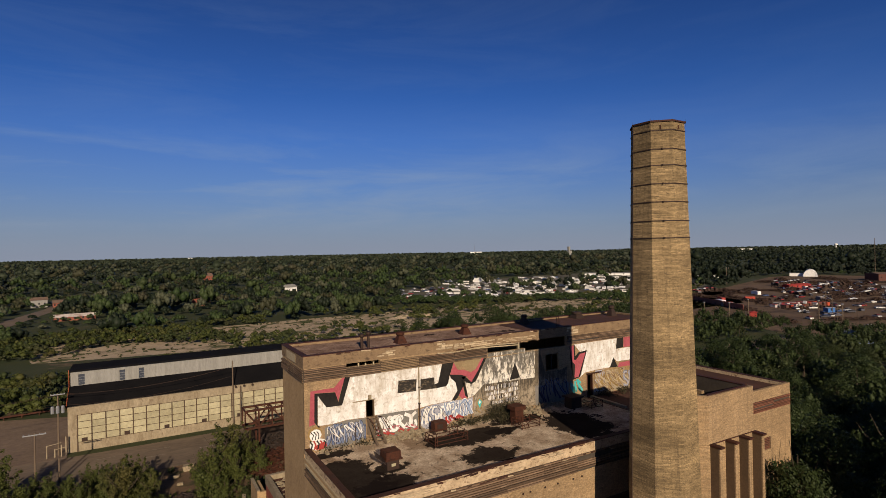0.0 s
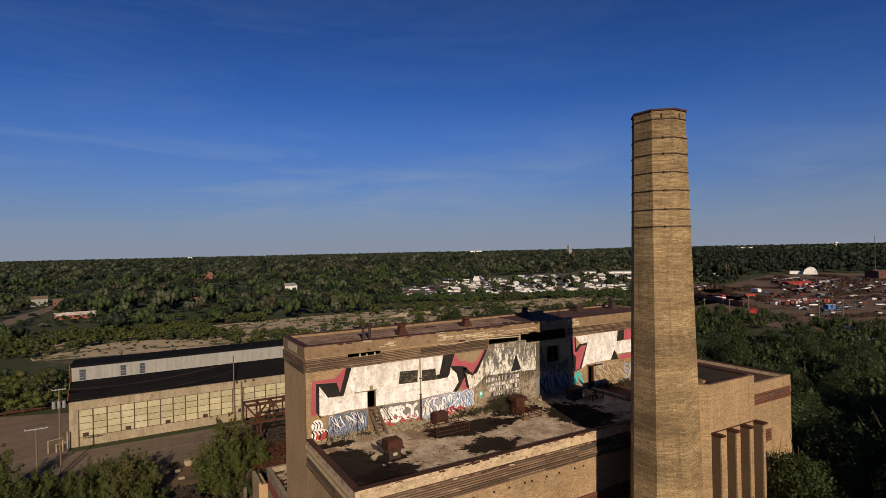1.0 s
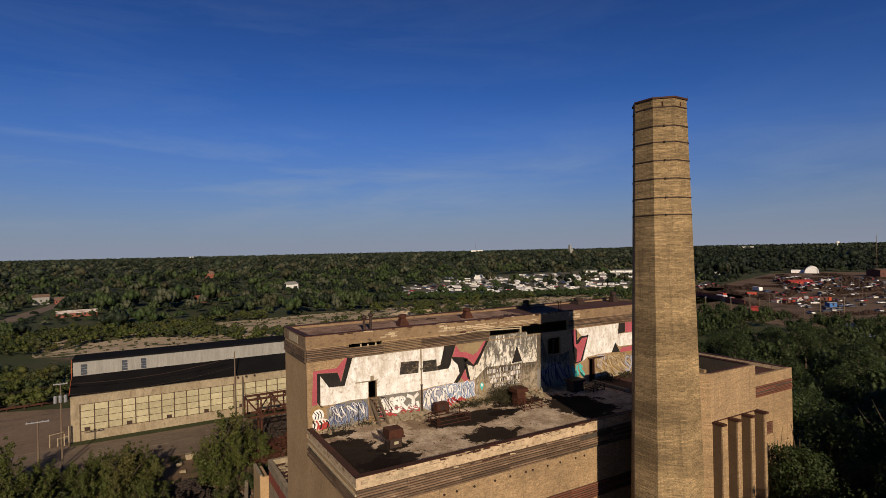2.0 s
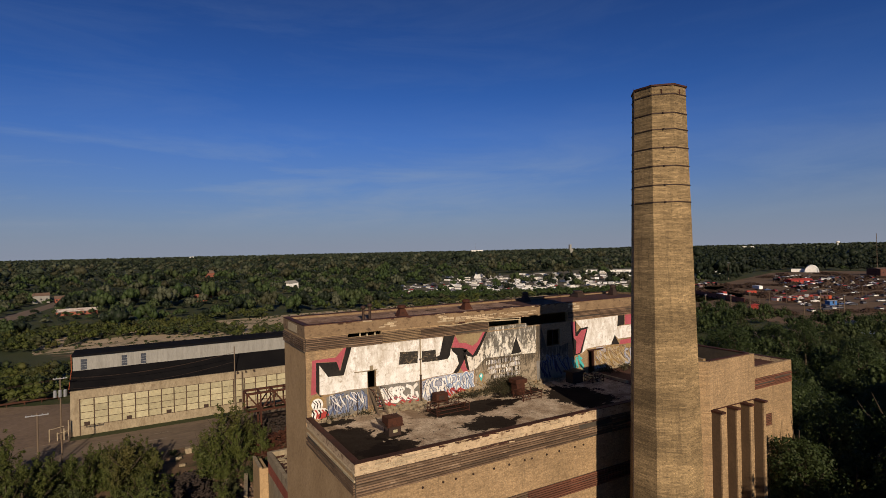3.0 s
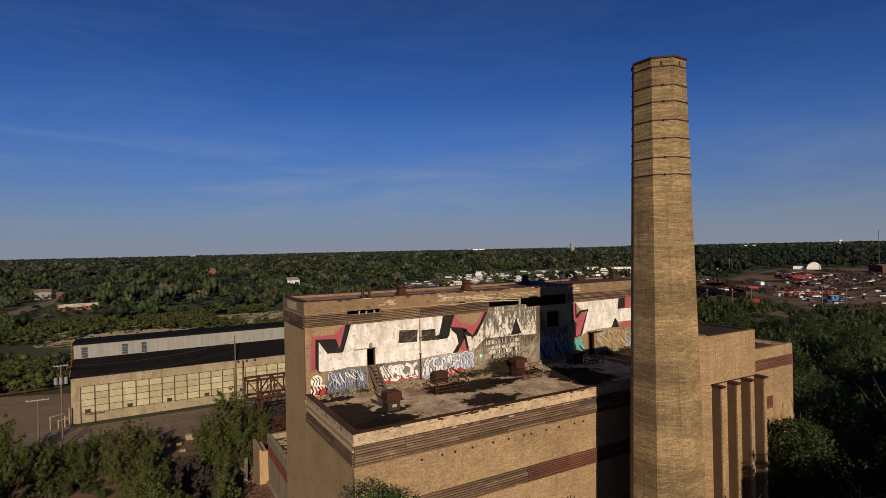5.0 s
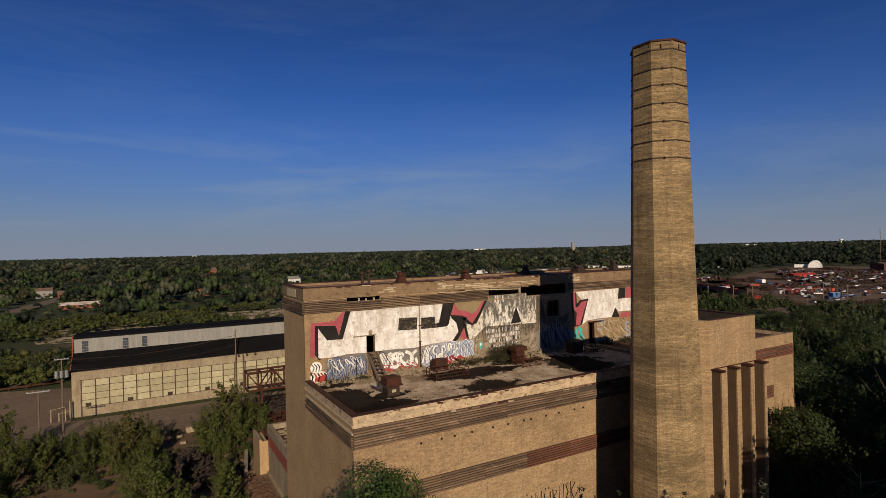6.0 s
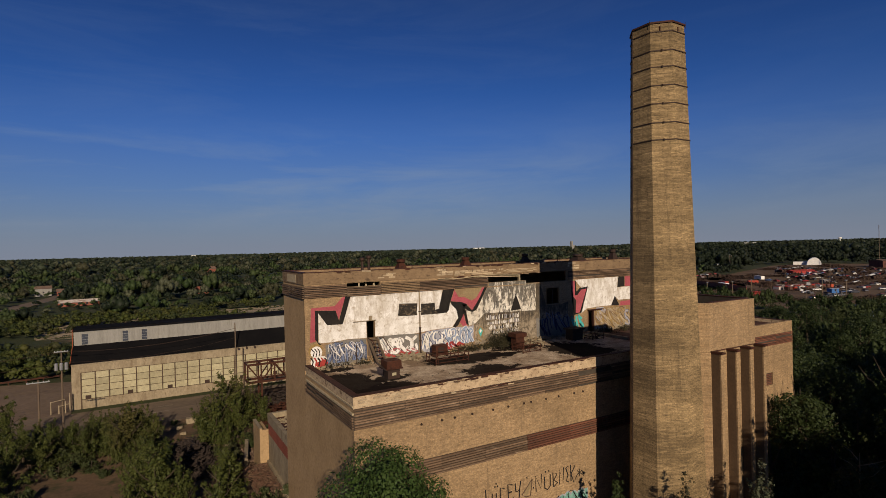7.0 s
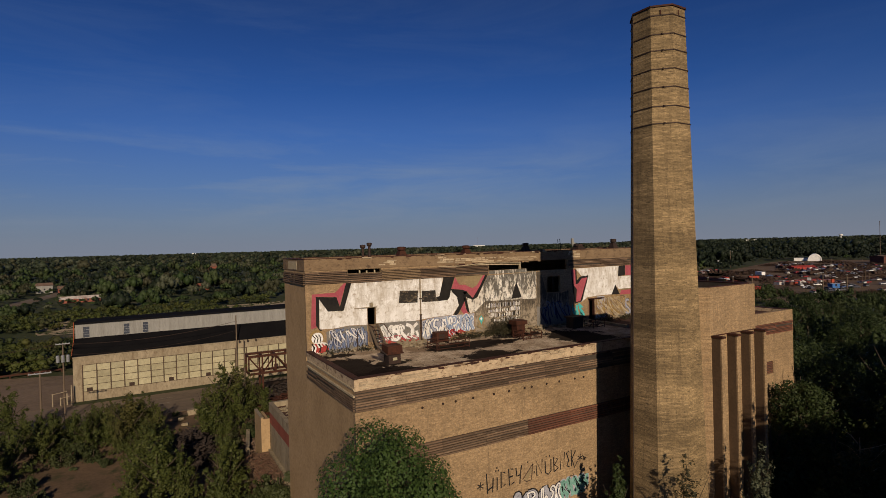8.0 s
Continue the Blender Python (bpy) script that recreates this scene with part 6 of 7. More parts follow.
stair = thing("broken_stair", "collapsed wooden stair leaning under the open doorway", "stair", (20.3, 50, ZR))
for x in (19.85, 20.75):
    bm = bmesh.new()
    beam(bm, (x, YP - 0.12, 20.1), (x + 0.5, YP - 1.5, ZR), 0.12, 0.25)
    part("stringer", bm, M_WOOD, stair)
for k in range(7):
    f = (k + 0.6) / 7.6
    part("tread", boxes((19.85 + 0.5 * f, 20.75 + 0.5 * f, YP - 0.3 - 1.3 * f, YP - 0.12 - 1.2 * f, 20.1 - 2.45 * f - 0.03, 20.1 - 2.45 * f + 0.03)), M_WOOD, stair)
for x, dz in ((19.8, 1.0), (21.0, 1.35)):
    bm = bmesh.new()
    tube(bm, [(x, YP - 0.3, 20.1), (x + 0.15, YP - 0.9, 19.6 + dz * 0.4), (x + 0.7, YP - 1.6, ZR + dz)], [0.04, 0.04, 0.04], 6)
    part("handrail", bm, M_RUST, stair)
part("boarding", boxes((19.82, 20.6, YP - 0.08, YP - 0.03, 18.3, 20.0)), M_WOOD, stair, "rough boards")
lint = thing("lintel", "broken pale lintel bracket above the doorway", "lintel", (19.5, YP, 21.8))
part("shelf", boxes((18.35, 20.75, YP - 0.16, YP - 0.03, 21.8, 21.86)), M_CONC, lint)
part("stub", boxes((20.0, 20.3, YP - 0.18, YP - 0.03, 21.9, 22.3)), M_CONC, lint)

door = thing("door", "half-open weathered door in the penthouse wall", "door", (49.9, YP, ZR))
part("frame", boxes((49.87, 49.97, YP - 0.04, YP + 0.3, ZR, 20.46), (50.75, 50.85, YP - 0.04, YP + 0.3, ZR, 20.46), (49.97, 50.75, YP - 0.04, YP + 0.3, 20.36, 20.46)), M_FLASH, door)
part("awning", boxes((49.7, 52.2, YP - 0.35, YP - 0.03, 20.5, 20.6)), M_FLASH, door)

hatch = thing("roof_hatch", "rusty iron ventilation hatch with open lid on the roof", "hatch", (19.3, 43.9, ZR))
part("base", boxes((18.65, 19.8, 43.35, 44.45, ZR, ZR + 0.85)), M_DARKIRON, hatch)
part("rim", boxes((18.4, 20.05, 43.15, 44.65, ZR + 0.85, ZR + 0.97)), M_RUST, hatch)
bm = bmesh.new()
prism(bm, [(18.5, 43.2), (19.95, 43.2), (19.95, 44.6), (18.5, 44.6)], ZR + 0.97, ZR + 1.6)
for v in bm.verts:
    if v.co.z > ZR + 1.2:
        v.co.x = 19.25 + (v.co.x - 19.25) * 0.94
        v.co.y = 43.9 + (v.co.y - 43.9) * 0.94
part("hood", bm, M_RUST, hatch, "red rusted hood")
part("label_plate", boxes((19.05, 19.45, 43.31, 43.35, ZR + 0.3, ZR + 0.55)), M_CREAM, hatch)
bm = bmesh.new()
beam(bm, (18.3, 43.1, ZR + 1.0), (17.5, 43.3, ZR + 1.7), 1.5, 0.05)
part("flap", bm, M_DARKIRON, hatch)


def cage(name, label, x0, x1, y0, y1, h, seed, mat=M_RUST):
    """A low rusty frame of bars."""
    t = thing(name, label, "frame", ((x0 + x1) / 2, (y0 + y1) / 2, ZR))
    for x in (x0, x1):
        for y in (y0, y1):
            bm = bmesh.new()
            beam(bm, (x, y, ZR), (x, y, ZR + h), 0.07)
            part("post", bm, mat, t)
    for z in (ZR + 0.15, ZR + h * 0.55, ZR + h):
        for a, b in (((x0, y0), (x1, y0)), ((x1, y0), (x1, y1)), ((x1, y1), (x0, y1)), ((x0, y1), (x0, y0))):
            bm = bmesh.new()
            beam(bm, (*a, z), (*b, z), 0.055)
            part("rail", bm, mat, t)
    rnd = random.Random(seed)
    for k in range(9):
        bm = bmesh.new()
        x = rnd.uniform(x0, x1)
        tube(bm, [(x, rnd.uniform(y0, y1), ZR), (x + rnd.uniform(-0.4, 0.4), rnd.uniform(y0, y1), ZR + h * rnd.uniform(0.6, 1.2))], [0.04, 0.03], 5)
        part("bent_bar", bm, mat, t)
    return t


cage("iron_frame", "rusty iron frame of bent bars on the roof", 24.9, 28.6, 46.0, 48.0, 0.9, 3)
cage("iron_frame", "small rusty guard frame beside rubble", 35.0, 37.4, 45.4, 47.2, 0.85, 4)
unit = thing("fan_unit", "rusted iron fan housing standing on the roof", "machine", (27.3, 49.6, ZR))
part("housing", boxes((26.6, 28.0, 49.1, 50.1, ZR + 0.3, ZR + 1.2)), M_RUST, unit)
part("front_hole", boxes((26.85, 27.5, 49.05, 49.1, ZR + 0.5, ZR + 1.0)), M_DARKIRON, unit)
for x in (26.6, 28.0):
    part("foot", boxes((x - 0.1, x + 0.1, 49.2, 50.1, ZR, ZR + 0.3)), M_DARKIRON, unit)
unit = thing("fan_unit", "rusted iron stack unit amid weeds on the roof", "machine", (36.5, 48.2, ZR))
part("housing", boxes((35.9, 37.0, 47.7, 48.7, ZR, ZR + 1.3)), M_RUST, unit)
part("hood", boxes((35.7, 37.2, 47.5, 48.9, ZR + 1.3, ZR + 1.75)), M_RUST, unit)
unit = thing("fan_unit", "black iron box in the shade of the chimney", "machine", (45.2, 48.6, ZR))
part("housing", boxes((44.4, 46.0, 48.0, 49.2, ZR, ZR + 1.2)), M_DARKIRON, unit)
part("lid", boxes((44.2, 46.2, 47.8, 49.4, ZR + 1.2, ZR + 1.4)), M_DARKIRON, unit)
cage("iron_frame", "dark iron guard frame in the shade", 46.4, 48.2, 46.8, 48.2, 0.8, 6, M_DARKIRON)
kerb = thing("roof_kerb", "low concrete kerb across the roof", "kerb", (50, 48, ZR))
part("kerb_stone", boxes((49.8, 50.15, 44.8, 50.4, ZR, ZR + 0.3)), M_CONC, kerb)
# rubble and weeds along the foot of the painted wall
rnd = random.Random(8)
bm = bmesh.new()
for k in range(420):
    if k < 150:
        x, y = rnd.uniform(21.5, 26.0), YP - abs(rnd.gauss(0.2, 0.8)) - 0.1
    elif k < 330:
        x, y = rnd.gauss(39.5, 1.6), YP - abs(rnd.gauss(0.2, 0.9)) - 0.1
    else:
        x, y = rnd.uniform(15, 49), YP - abs(rnd.gauss(0, 0.6)) - 0.1
    s = rnd.uniform(0.06, 0.2)
    z = ZR + max(0, 0.5 - 0.4 * (YP - y)) * rnd.random()
    vs = box(bm, x - s, x + s, y - s * 0.7, y + s * 0.7, z, z + s)
    m = pose(x, y, z, rnd.uniform(-25, 25), rnd.uniform(-25, 25), rnd.uniform(0, 180)) @ Matrix.Translation((-x, -y, -z))
    for v in vs:
        v.co = m @ v.co
tagged(link("rubble", bm, M_CONC), "heap of broken brick and mortar at the wall foot", "rubble", kind="stuff")
spots = [(rnd.gauss(36.2, 1.5), YP - 0.5 - abs(rnd.gauss(0.4, 0.6)), 17.6, 0) for _ in range(26)] + [(rnd.uniform(27, 34), YP - abs(rnd.gauss(0.3, 0.5)) - 0.2, 17.6, 0) for _ in range(22)] + [(rnd.uniform(15, 20), YP - abs(rnd.gauss(0.2, 0.3)) - 0.1, 17.6, 0) for _ in range(8)]
spots += [(rnd.uniform(51, 58), YP - 0.3 - abs(rnd.gauss(0.3, 0.6)), 17.6, 0) for _ in range(16)]
cs, ns, ss = [], [], []
g2 = np.random.default_rng(4)
for x, y, z, _ in spots:
    h = 1.5 if 34 < x < 39 else 0.55
    m = 170 if h > 1 else 45
    q = np.stack([g2.normal(0, 0.35, m), g2.normal(0, 0.3, m), np.abs(g2.normal(0.4, 0.35, m)) * h], 1)
    q[:, 1] = np.minimum(q[:, 1], YP - 0.1 - y)
    cs.append(np.array([x, y, ZR]) + q)
    ns.append(g2.normal(size=(m, 3)) + np.array([0, -0.4, 0.5]))
    ss.append(g2.uniform(0.06, 0.15, m))
tagged(new("roof_weeds", quads_mesh("roof_weeds", np.concatenate(cs), np.concatenate(ns), np.concatenate(ss), M_DRYWEED, 4)), "dry dark weeds and shrubs growing from the roof", "weeds", kind="stuff")


def roof_vent(x, y, z, w, h, label, mat=M_RUST, cap=True):
    t = thing("roof_vent", label, "vent", (x, y, z), "vents on the penthouse roof")
    bm = bmesh.new()
    prism(bm, [(x - w, y - w), (x + w, y - w), (x + w, y + w), (x - w, y + w)], z, z + h * 0.65)
    for v in bm.verts:
        if v.co.z > z + 0.1:
            v.co.x = x + (v.co.x - x) * 0.48
            v.co.y = y + (v.co.y - y) * 0.48
    part("base", bm, mat, t)
    if cap:
        bm = bmesh.new()
        tube(bm, [(x, y, z + h * 0.65), (x, y, z + h * 0.72), (x, y, z + h * 0.95), (x, y, z + h)], [w * 0.5, w * 0.78, w * 0.78, w * 0.42], 10)
        part("cowl", bm, mat, t)


roof_vent(25.1, 54.0, ZTR, 0.6, 1.25, "rusty red iron roof vent with flared foot")
roof_vent(34.1, 55.0, ZTR, 0.6, 1.2, "rusty red iron roof vent with flared foot")
roof_vent(44.8, 57.2, ZTR + 0.05, 0.55, 1.25, "dark iron roof vent", M_DARKIRON)
roof_vent(54.6, 57.6, ZTR + 0.05, 0.9, 0.9, "broad dark iron roof vent", M_DARKIRON)
roof_vent(60.4, 56.5, ZTR + 0.05, 0.55, 1.5, "tall dark iron roof vent", M_DARKIRON)
for x, y, h in ((20.3, 53.2, 1.55), (20.95, 53.0, 1.75)):
    t = thing("vent_pipe", "dark iron vent pipe with round cowl", "pipe", (x, y, ZTR), "twin vent pipes")
    bm = bmesh.new()
    tube(bm, [(x, y, ZTR), (x, y, ZTR + h - 0.35)], [0.15, 0.13], 10)
    part("stack", bm, M_DARKIRON, t)
    bm = bmesh.new()
    tube(bm, [(x, y, ZTR + h - 0.4), (x, y, ZTR + h - 0.25), (x, y, ZTR + h - 0.05), (x, y, ZTR + h)], [0.16, 0.28, 0.28, 0.16], 10)
    part("cowl", bm, M_DARKIRON, t)
for x in (45.6, 45.95):
    t = thing("rod", "thin bent iron rod standing at the roof edge", "rod", (x, YP + 0.7, ZTR))
    bm = bmesh.new()
    tube(bm, [(x, YP + 0.7, ZTR), (x + 0.05, YP + 0.7, ZTR + 1.0), (x - 0.08, YP + 0.7, ZTR + 1.7)], [0.04, 0.035, 0.03], 5)
    part("shaft", bm, M_DARKIRON, t)

# ---------------- poles, wires and kerbside things ----------------
def utility_pole(x, y, h, label, arm=2.2, cans=0, armz=0.25, ang=0):
    t = thing("utility_pole", label, "pole", (x, y, 0))
    bm = bmesh.new()
    tube(bm, [(x, y, 0), (x, y, h)], [0.17, 0.11], 9)
    part("shaft", bm, M_WOOD, t)
    if arm:
        bm = bmesh.new()
        dx, dy = math.cos(radians(ang)) * arm / 2, math.sin(radians(ang)) * arm / 2
        beam(bm, (x - dx, y - dy - 0.15, h - armz), (x + dx, y + dy - 0.15, h - armz), 0.12, 0.15)
        a = part("crossarm", bm, M_GREYMETAL, t, "pale crossarm")
        for k in (-1, -0.5, 0.5, 1):
            part("insulator", boxes((x + dx * k * 0.92 - 0.06, x + dx * k * 0.92 + 0.06, y + dy * k * 0.92 - 0.21, y + dy * k * 0.92 - 0.09, h - armz + 0.07, h - armz + 0.2)), M_GREYMETAL, a)
    for k in range(cans):
        bm = bmesh.new()
        cx = x + (k - (cans - 1) / 2) * 0.78
        tube(bm, [(cx, y - 0.45, h - 3.6), (cx, y - 0.45, h - 2.45), (cx, y - 0.45, h - 2.3)], [0.3, 0.3, 0.22], 10)
        part("transformer", bm, M_GREYMETAL, t, "grey cylindrical transformer")
    return t


utility_pole(-12.9, 122.4, 11.6, "wooden utility pole with crossarm and three grey transformers", 2.2, 3)
utility_pole(-13.7, 101.8, 10.3, "weathered utility pole with a single wide crossarm", 2.9, 0, 0.35)
utility_pole(17.6, 122.3, 14.0, "tall plain wooden utility pole beside the long wall", 0)
for k, x in enumerate((18.2, 19.9, 21.6)):
    t = thing("wall_lamp", "small dark lamp bracket on the wall top", "lamp", (x, 122.6, 8.5), "lamps on the long wall")
    part("arm", boxes((x - 0.05, x + 0.05, 122.3, 122.9, 8.5, 8.6)), M_DARKIRON, t)
    part("shade", boxes((x - 0.18, x + 0.18, 122.2, 122.5, 8.2, 8.5)), M_DARKIRON, t)
utility_pole(19.0, 121.8, 8.6, "short dark wooden pole beside the long wall", 0)
utility_pole(-11.3, 107.4, 4.2, "short thin grey post among the trees", 0)
wires = thing("wires", "thin dark overhead wires between the poles", "wires", (2, 122, 9))
for dz, dx in ((-0.2, -1.2), (-0.2, 1.2), (-2.2, 0)):
    bm = bmesh.new()
    a, b = Vector((-12.9 + dx, 122.3, 11.5 + dz)), Vector((17.6, 122.3, 13.0 + dz))
    tube(bm, [a.lerp(b, f / 10) - Vector((0, 0, 1.1 * 4 * (f / 10) * (1 - f / 10))) for f in range(11)], [0.025] * 11, 4)
    part("wire", bm, M_DARKIRON, wires)
    bm = bmesh.new()
    a, b = Vector((-12.9 + dx, 122.3, 11.5 + dz)), Vector((-70, 120, 12.0 + dz))
    tube(bm, [a.lerp(b, f / 10) - Vector((0, 0, 1.4 * 4 * (f / 10) * (1 - f / 10))) for f in range(11)], [0.025] * 11, 4)
    part("wire", bm, M_DARKIRON, wires)
gate = thing("pipe_barrier", "low pale barrier of posts and pipes at the corner", "barrier", (-13, 121.6, 0))
for x, h in ((-14.6, 2.4), (-13.4, 1.6), (-12.4, 2.2), (-11.7, 3.6)):
    part("post", boxes((x - 0.09, x + 0.09, 121.5, 121.7, 0, h)), M_CONC, gate)
for x0, x1, z in ((-14.6, -12.4, 2.3), (-13.4, -11.7, 1.4)):
    bm = bmesh.new()
    beam(bm, (x0, 121.6, z), (x1, 121.6, z + 0.3), 0.1)
    part("rail", bm, M_CONC, gate)
fence = thing("guard_rail", "low rusty guard rail along the far edge of the lot", "rail", (-45, 150, 0))
for k in range(22):
    x = -84 + k * 3.2
    y = 150.3 + max(0, (x + 80) * 0.1)
    part("post", boxes((x - 0.1, x + 0.1, y - 0.1, y + 0.1, 0, 0.9)), M_RUST, fence)
bm = bmesh.new()
beam(bm, (-84, 150.2, 0.75), (-17, 156.5, 0.75), 0.12, 0.4)
part("rail", bm, M_RUST, fence)
# ruined low walls and blocks between the trees
for x, y, L, h, a in ((10.2, 82, 7.5, 1.2, 78), (12.6, 80, 8, 1.4, 80), (11.0, 68.5, 5, 0.9, 10), (8.6, 74, 4, 0.8, 84)):
    t = thing("ruined_wall", "low broken concrete wall among weeds", "wall", (x, y, 0))
    bm = bmesh.new()
    d = Vector((math.cos(radians(a)), math.sin(radians(a)), 0)) * L / 2
    beam(bm, Vector((x, y, h / 2)) - d, Vector((x, y, h / 2)) + d, 0.5, h)
    part("body", bm, M_CONC, t)
for k, (x, y, s) in enumerate(((7.3, 101.8, 0.9), (5.2, 99.5, 0.45), (5.6, 96.0, 0.4))):
    t = thing("concrete_block", "broken pale concrete block on bare soil", "block", (x, y, 0))
    bm = bmesh.new()
    vs = box(bm, x - s, x + s, y - s * 0.6, y + s * 0.6, -0.1, s * 0.9)
    for v in vs:
        v.co += Vector((random.uniform(-0.2, 0.2), random.uniform(-0.2, 0.2), random.uniform(-0.1, 0.15)))
    part("body", bm, M_CONC, t)
hut = thing("hut", "low roofless brick stub beside the annex", "hut", (13.6, 74.5, 0))
part("wall", boxes((13.1, 13.4, 72.5, 77.0, 0, 6.1), (13.4, 14.2, 72.5, 72.8, 0, 5.9), (13.9, 14.2, 72.8, 77.0, 0, 5.7)), M_PLASTER, hut)
part("wall_top", boxes((13.05, 13.45, 72.45, 77.0, 6.1, 6.2)), M_CONC, hut)
dock = thing("loading_dock", "raised concrete dock along the annex, edge broken", "dock", (12.5, 68, 0))
bm = bmesh.new()
prism(bm, [(10.9, 63.8), (13.85, 63.2), (13.85, 72.2), (12.0, 72.4), (10.6, 70.5)], 0, 1.75)
part("slab", bm, M_RIB, dock)
part("plinth_edge", boxes((13.86, 14.18, 63.2, 72.2, 0, 2.05)), M_CONC, dock)


def debris(label, x, y, L, w, h, count, sz, mat, seed):
    """A low heap of broken boards, bricks and earth."""
    rnd = random.Random(seed)
    bm = bmesh.new()
    for k in range(count):
        u, v = rnd.uniform(-1, 1), rnd.uniform(-1, 1)
        top = h * max(0.05, 1 - u * u) * max(0.1, 1 - v * v)
        a = sz * rnd.uniform(0.5, 1.8)
        vs = box(bm, -a, a, -sz * 0.4, sz * 0.4, -sz * 0.18, sz * 0.18)
        m = pose(x + u * w / 2, y + v * L / 2, rnd.uniform(0.1, 1.0) * top, rnd.uniform(-30, 30), rnd.uniform(-30, 30), rnd.uniform(0, 180))
        for q in vs:
            q.co = m @ q.co
    return tagged(link("debris", bm, mat), label, "debris", kind="stuff")


debris("broken brown boards and bricks beside the hut", 11.9, 78.5, 10, 3.6, 0.9, 260, 0.3, worn("brown_debris", (0.12, 0.07, 0.045), (0.22, 0.16, 0.11), 1.2, 6), 61)
debris("broken red-brown boards and bricks strewn on the dock", 12.35, 67.8, 8.6, 2.7, 0.4, 300, 0.2, worn("red_brown_debris", (0.075, 0.035, 0.022), (0.13, 0.08, 0.052), 1.2, 6), 64).location.z = 1.7
debris("dark heap of dead brushwood on bare soil", 6.0, 83.5, 16, 5.2, 2.6, 1100, 0.34, worn("dead_brushwood", (0.026, 0.019, 0.016), (0.044, 0.032, 0.025), 1.5, 6), 62)
debris("dark rusty scrap and brushwood below the conveyor truss", 25, 97.5, 11, 18, 2.4, 700, 0.42, M_RUST, 65)
debris("dark brown brushwood beside the road", 25, 108, 9, 16, 1.5, 420, 0.36, bpy.data.materials["dead_brushwood"], 66)
debris("rubble strewn over the annex roof", 18, 66, 10, 6, 0.5, 160, 0.3, M_CONC, 63).location.z = 7.4

# dead tree with bare pale branches in the shaded wood
dead = thing("dead_tree", "bare dead tree with pale grey branches", "tree", (55.8, 24.0, 0))
rnd = random.Random(77)
bm = bmesh.new()
tube(bm, [(55.8, 24.0, 0), (55.6, 23.8, 5), (54.9, 23.5, 10.0)], [0.16, 0.12, 0.03], 6)
part("trunk", bm, M_CONC, dead)
for k in range(9):
    z = 4.5 + k * 0.6
    a = rnd.uniform(0, 6.28)
    l = rnd.uniform(1.2, 2.8)
    bm = bmesh.new()
    p0 = (55.65 - (z - 4) * 0.1, 23.75, z)
    p1 = (p0[0] + math.cos(a) * l * 0.5, p0[1] + math.sin(a) * l * 0.5, z + 0.5)
    p2 = (p0[0] + math.cos(a + 0.3) * l, p0[1] + math.sin(a + 0.3) * l, z + rnd.uniform(0.7, 1.8))
    tube(bm, [p0, p1, p2], [0.05, 0.035, 0.012], 5)
    part("branch", bm, M_CONC, dead)

# ---------------- vehicles and yards in the distance ----------------
def varied(name, colours, rough=0.4):
    """Paint whose colour differs from thing to thing."""
    m, nt, b = material(name, rough)
    oi = nt.nodes.new("ShaderNodeObjectInfo")
    r = nt.nodes.new("ShaderNodeValToRGB")
    r.color_ramp.interpolation = "CONSTANT"
    el = r.color_ramp.elements
    while len(el) < len(colours):
        el.new(0.5)
    for k, (e, c) in enumerate(zip(el, colours)):
        e.position = k / len(colours)
        e.color = (*c, 1)
    nt.links.new(oi.outputs["Random"], r.inputs["Fac"])
    dirt = ramp(nt, noise_tex(nt, coords(nt), 0.8, 6), [(0.3, 0.75), (0.7, 1.05)])
    nt.links.new(mixc(nt, 1.0, r.outputs["Color"], dirt, "MULTIPLY"), b.inputs["Base Color"])
    return m


M_CAR = varied("car_paint", [(0.7, 0.7, 0.7), (0.06, 0.06, 0.07), (0.35, 0.36, 0.38), (0.10, 0.10, 0.12), (0.55, 0.55, 0.53), (0.25, 0.03, 0.03), (0.05, 0.08, 0.17), (0.75, 0.73, 0.68)])
M_RV = varied("trailer_paint", [(0.8, 0.79, 0.75), (0.72, 0.7, 0.64), (0.8, 0.8, 0.8), (0.42, 0.41, 0.39), (0.7, 0.67, 0.6), (0.3, 0.29, 0.28)])
M_BOX = varied("container_paint", [(0.36, 0.04, 0.025), (0.42, 0.08, 0.035), (0.5, 0.48, 0.44), (0.15, 0.13, 0.13), (0.10, 0.05, 0.035), (0.33, 0.045, 0.025), (0.28, 0.03, 0.02)], 0.6)
M_GLASS = worn("dark_car_glass", (0.02, 0.022, 0.026), (0.03, 0.03, 0.035), 2, 6, rough=0.15)
M_TYRE = worn("tyre_rubber", (0.02, 0.02, 0.02), (0.03, 0.03, 0.03), 2, 6)
M_SCRAP = worn("scrap_metal", (0.055, 0.03, 0.02), (0.03, 0.02, 0.015), 0.4, 2.0, rough=0.8, metal=0.1, stain=(0.16, 0.12, 0.09), stain_at=(0.60, 0.7))
M_ROOFING = worn("brown_shingle", (0.17, 0.11, 0.08), (0.12, 0.08, 0.06), 0.3, 2)
M_REDBRICK = worn("red_brick", (0.26, 0.09, 0.06), (0.2, 0.07, 0.045), 0.5, 3)
M_PATCHED = worn("patched_pale_roof", (0.75, 0.72, 0.66), (0.25, 0.15, 0.11), 0.3, 3)
M_HOUSEW = worn("white_clapboard", (0.78, 0.77, 0.73), (0.7, 0.69, 0.65), 0.5, 3)


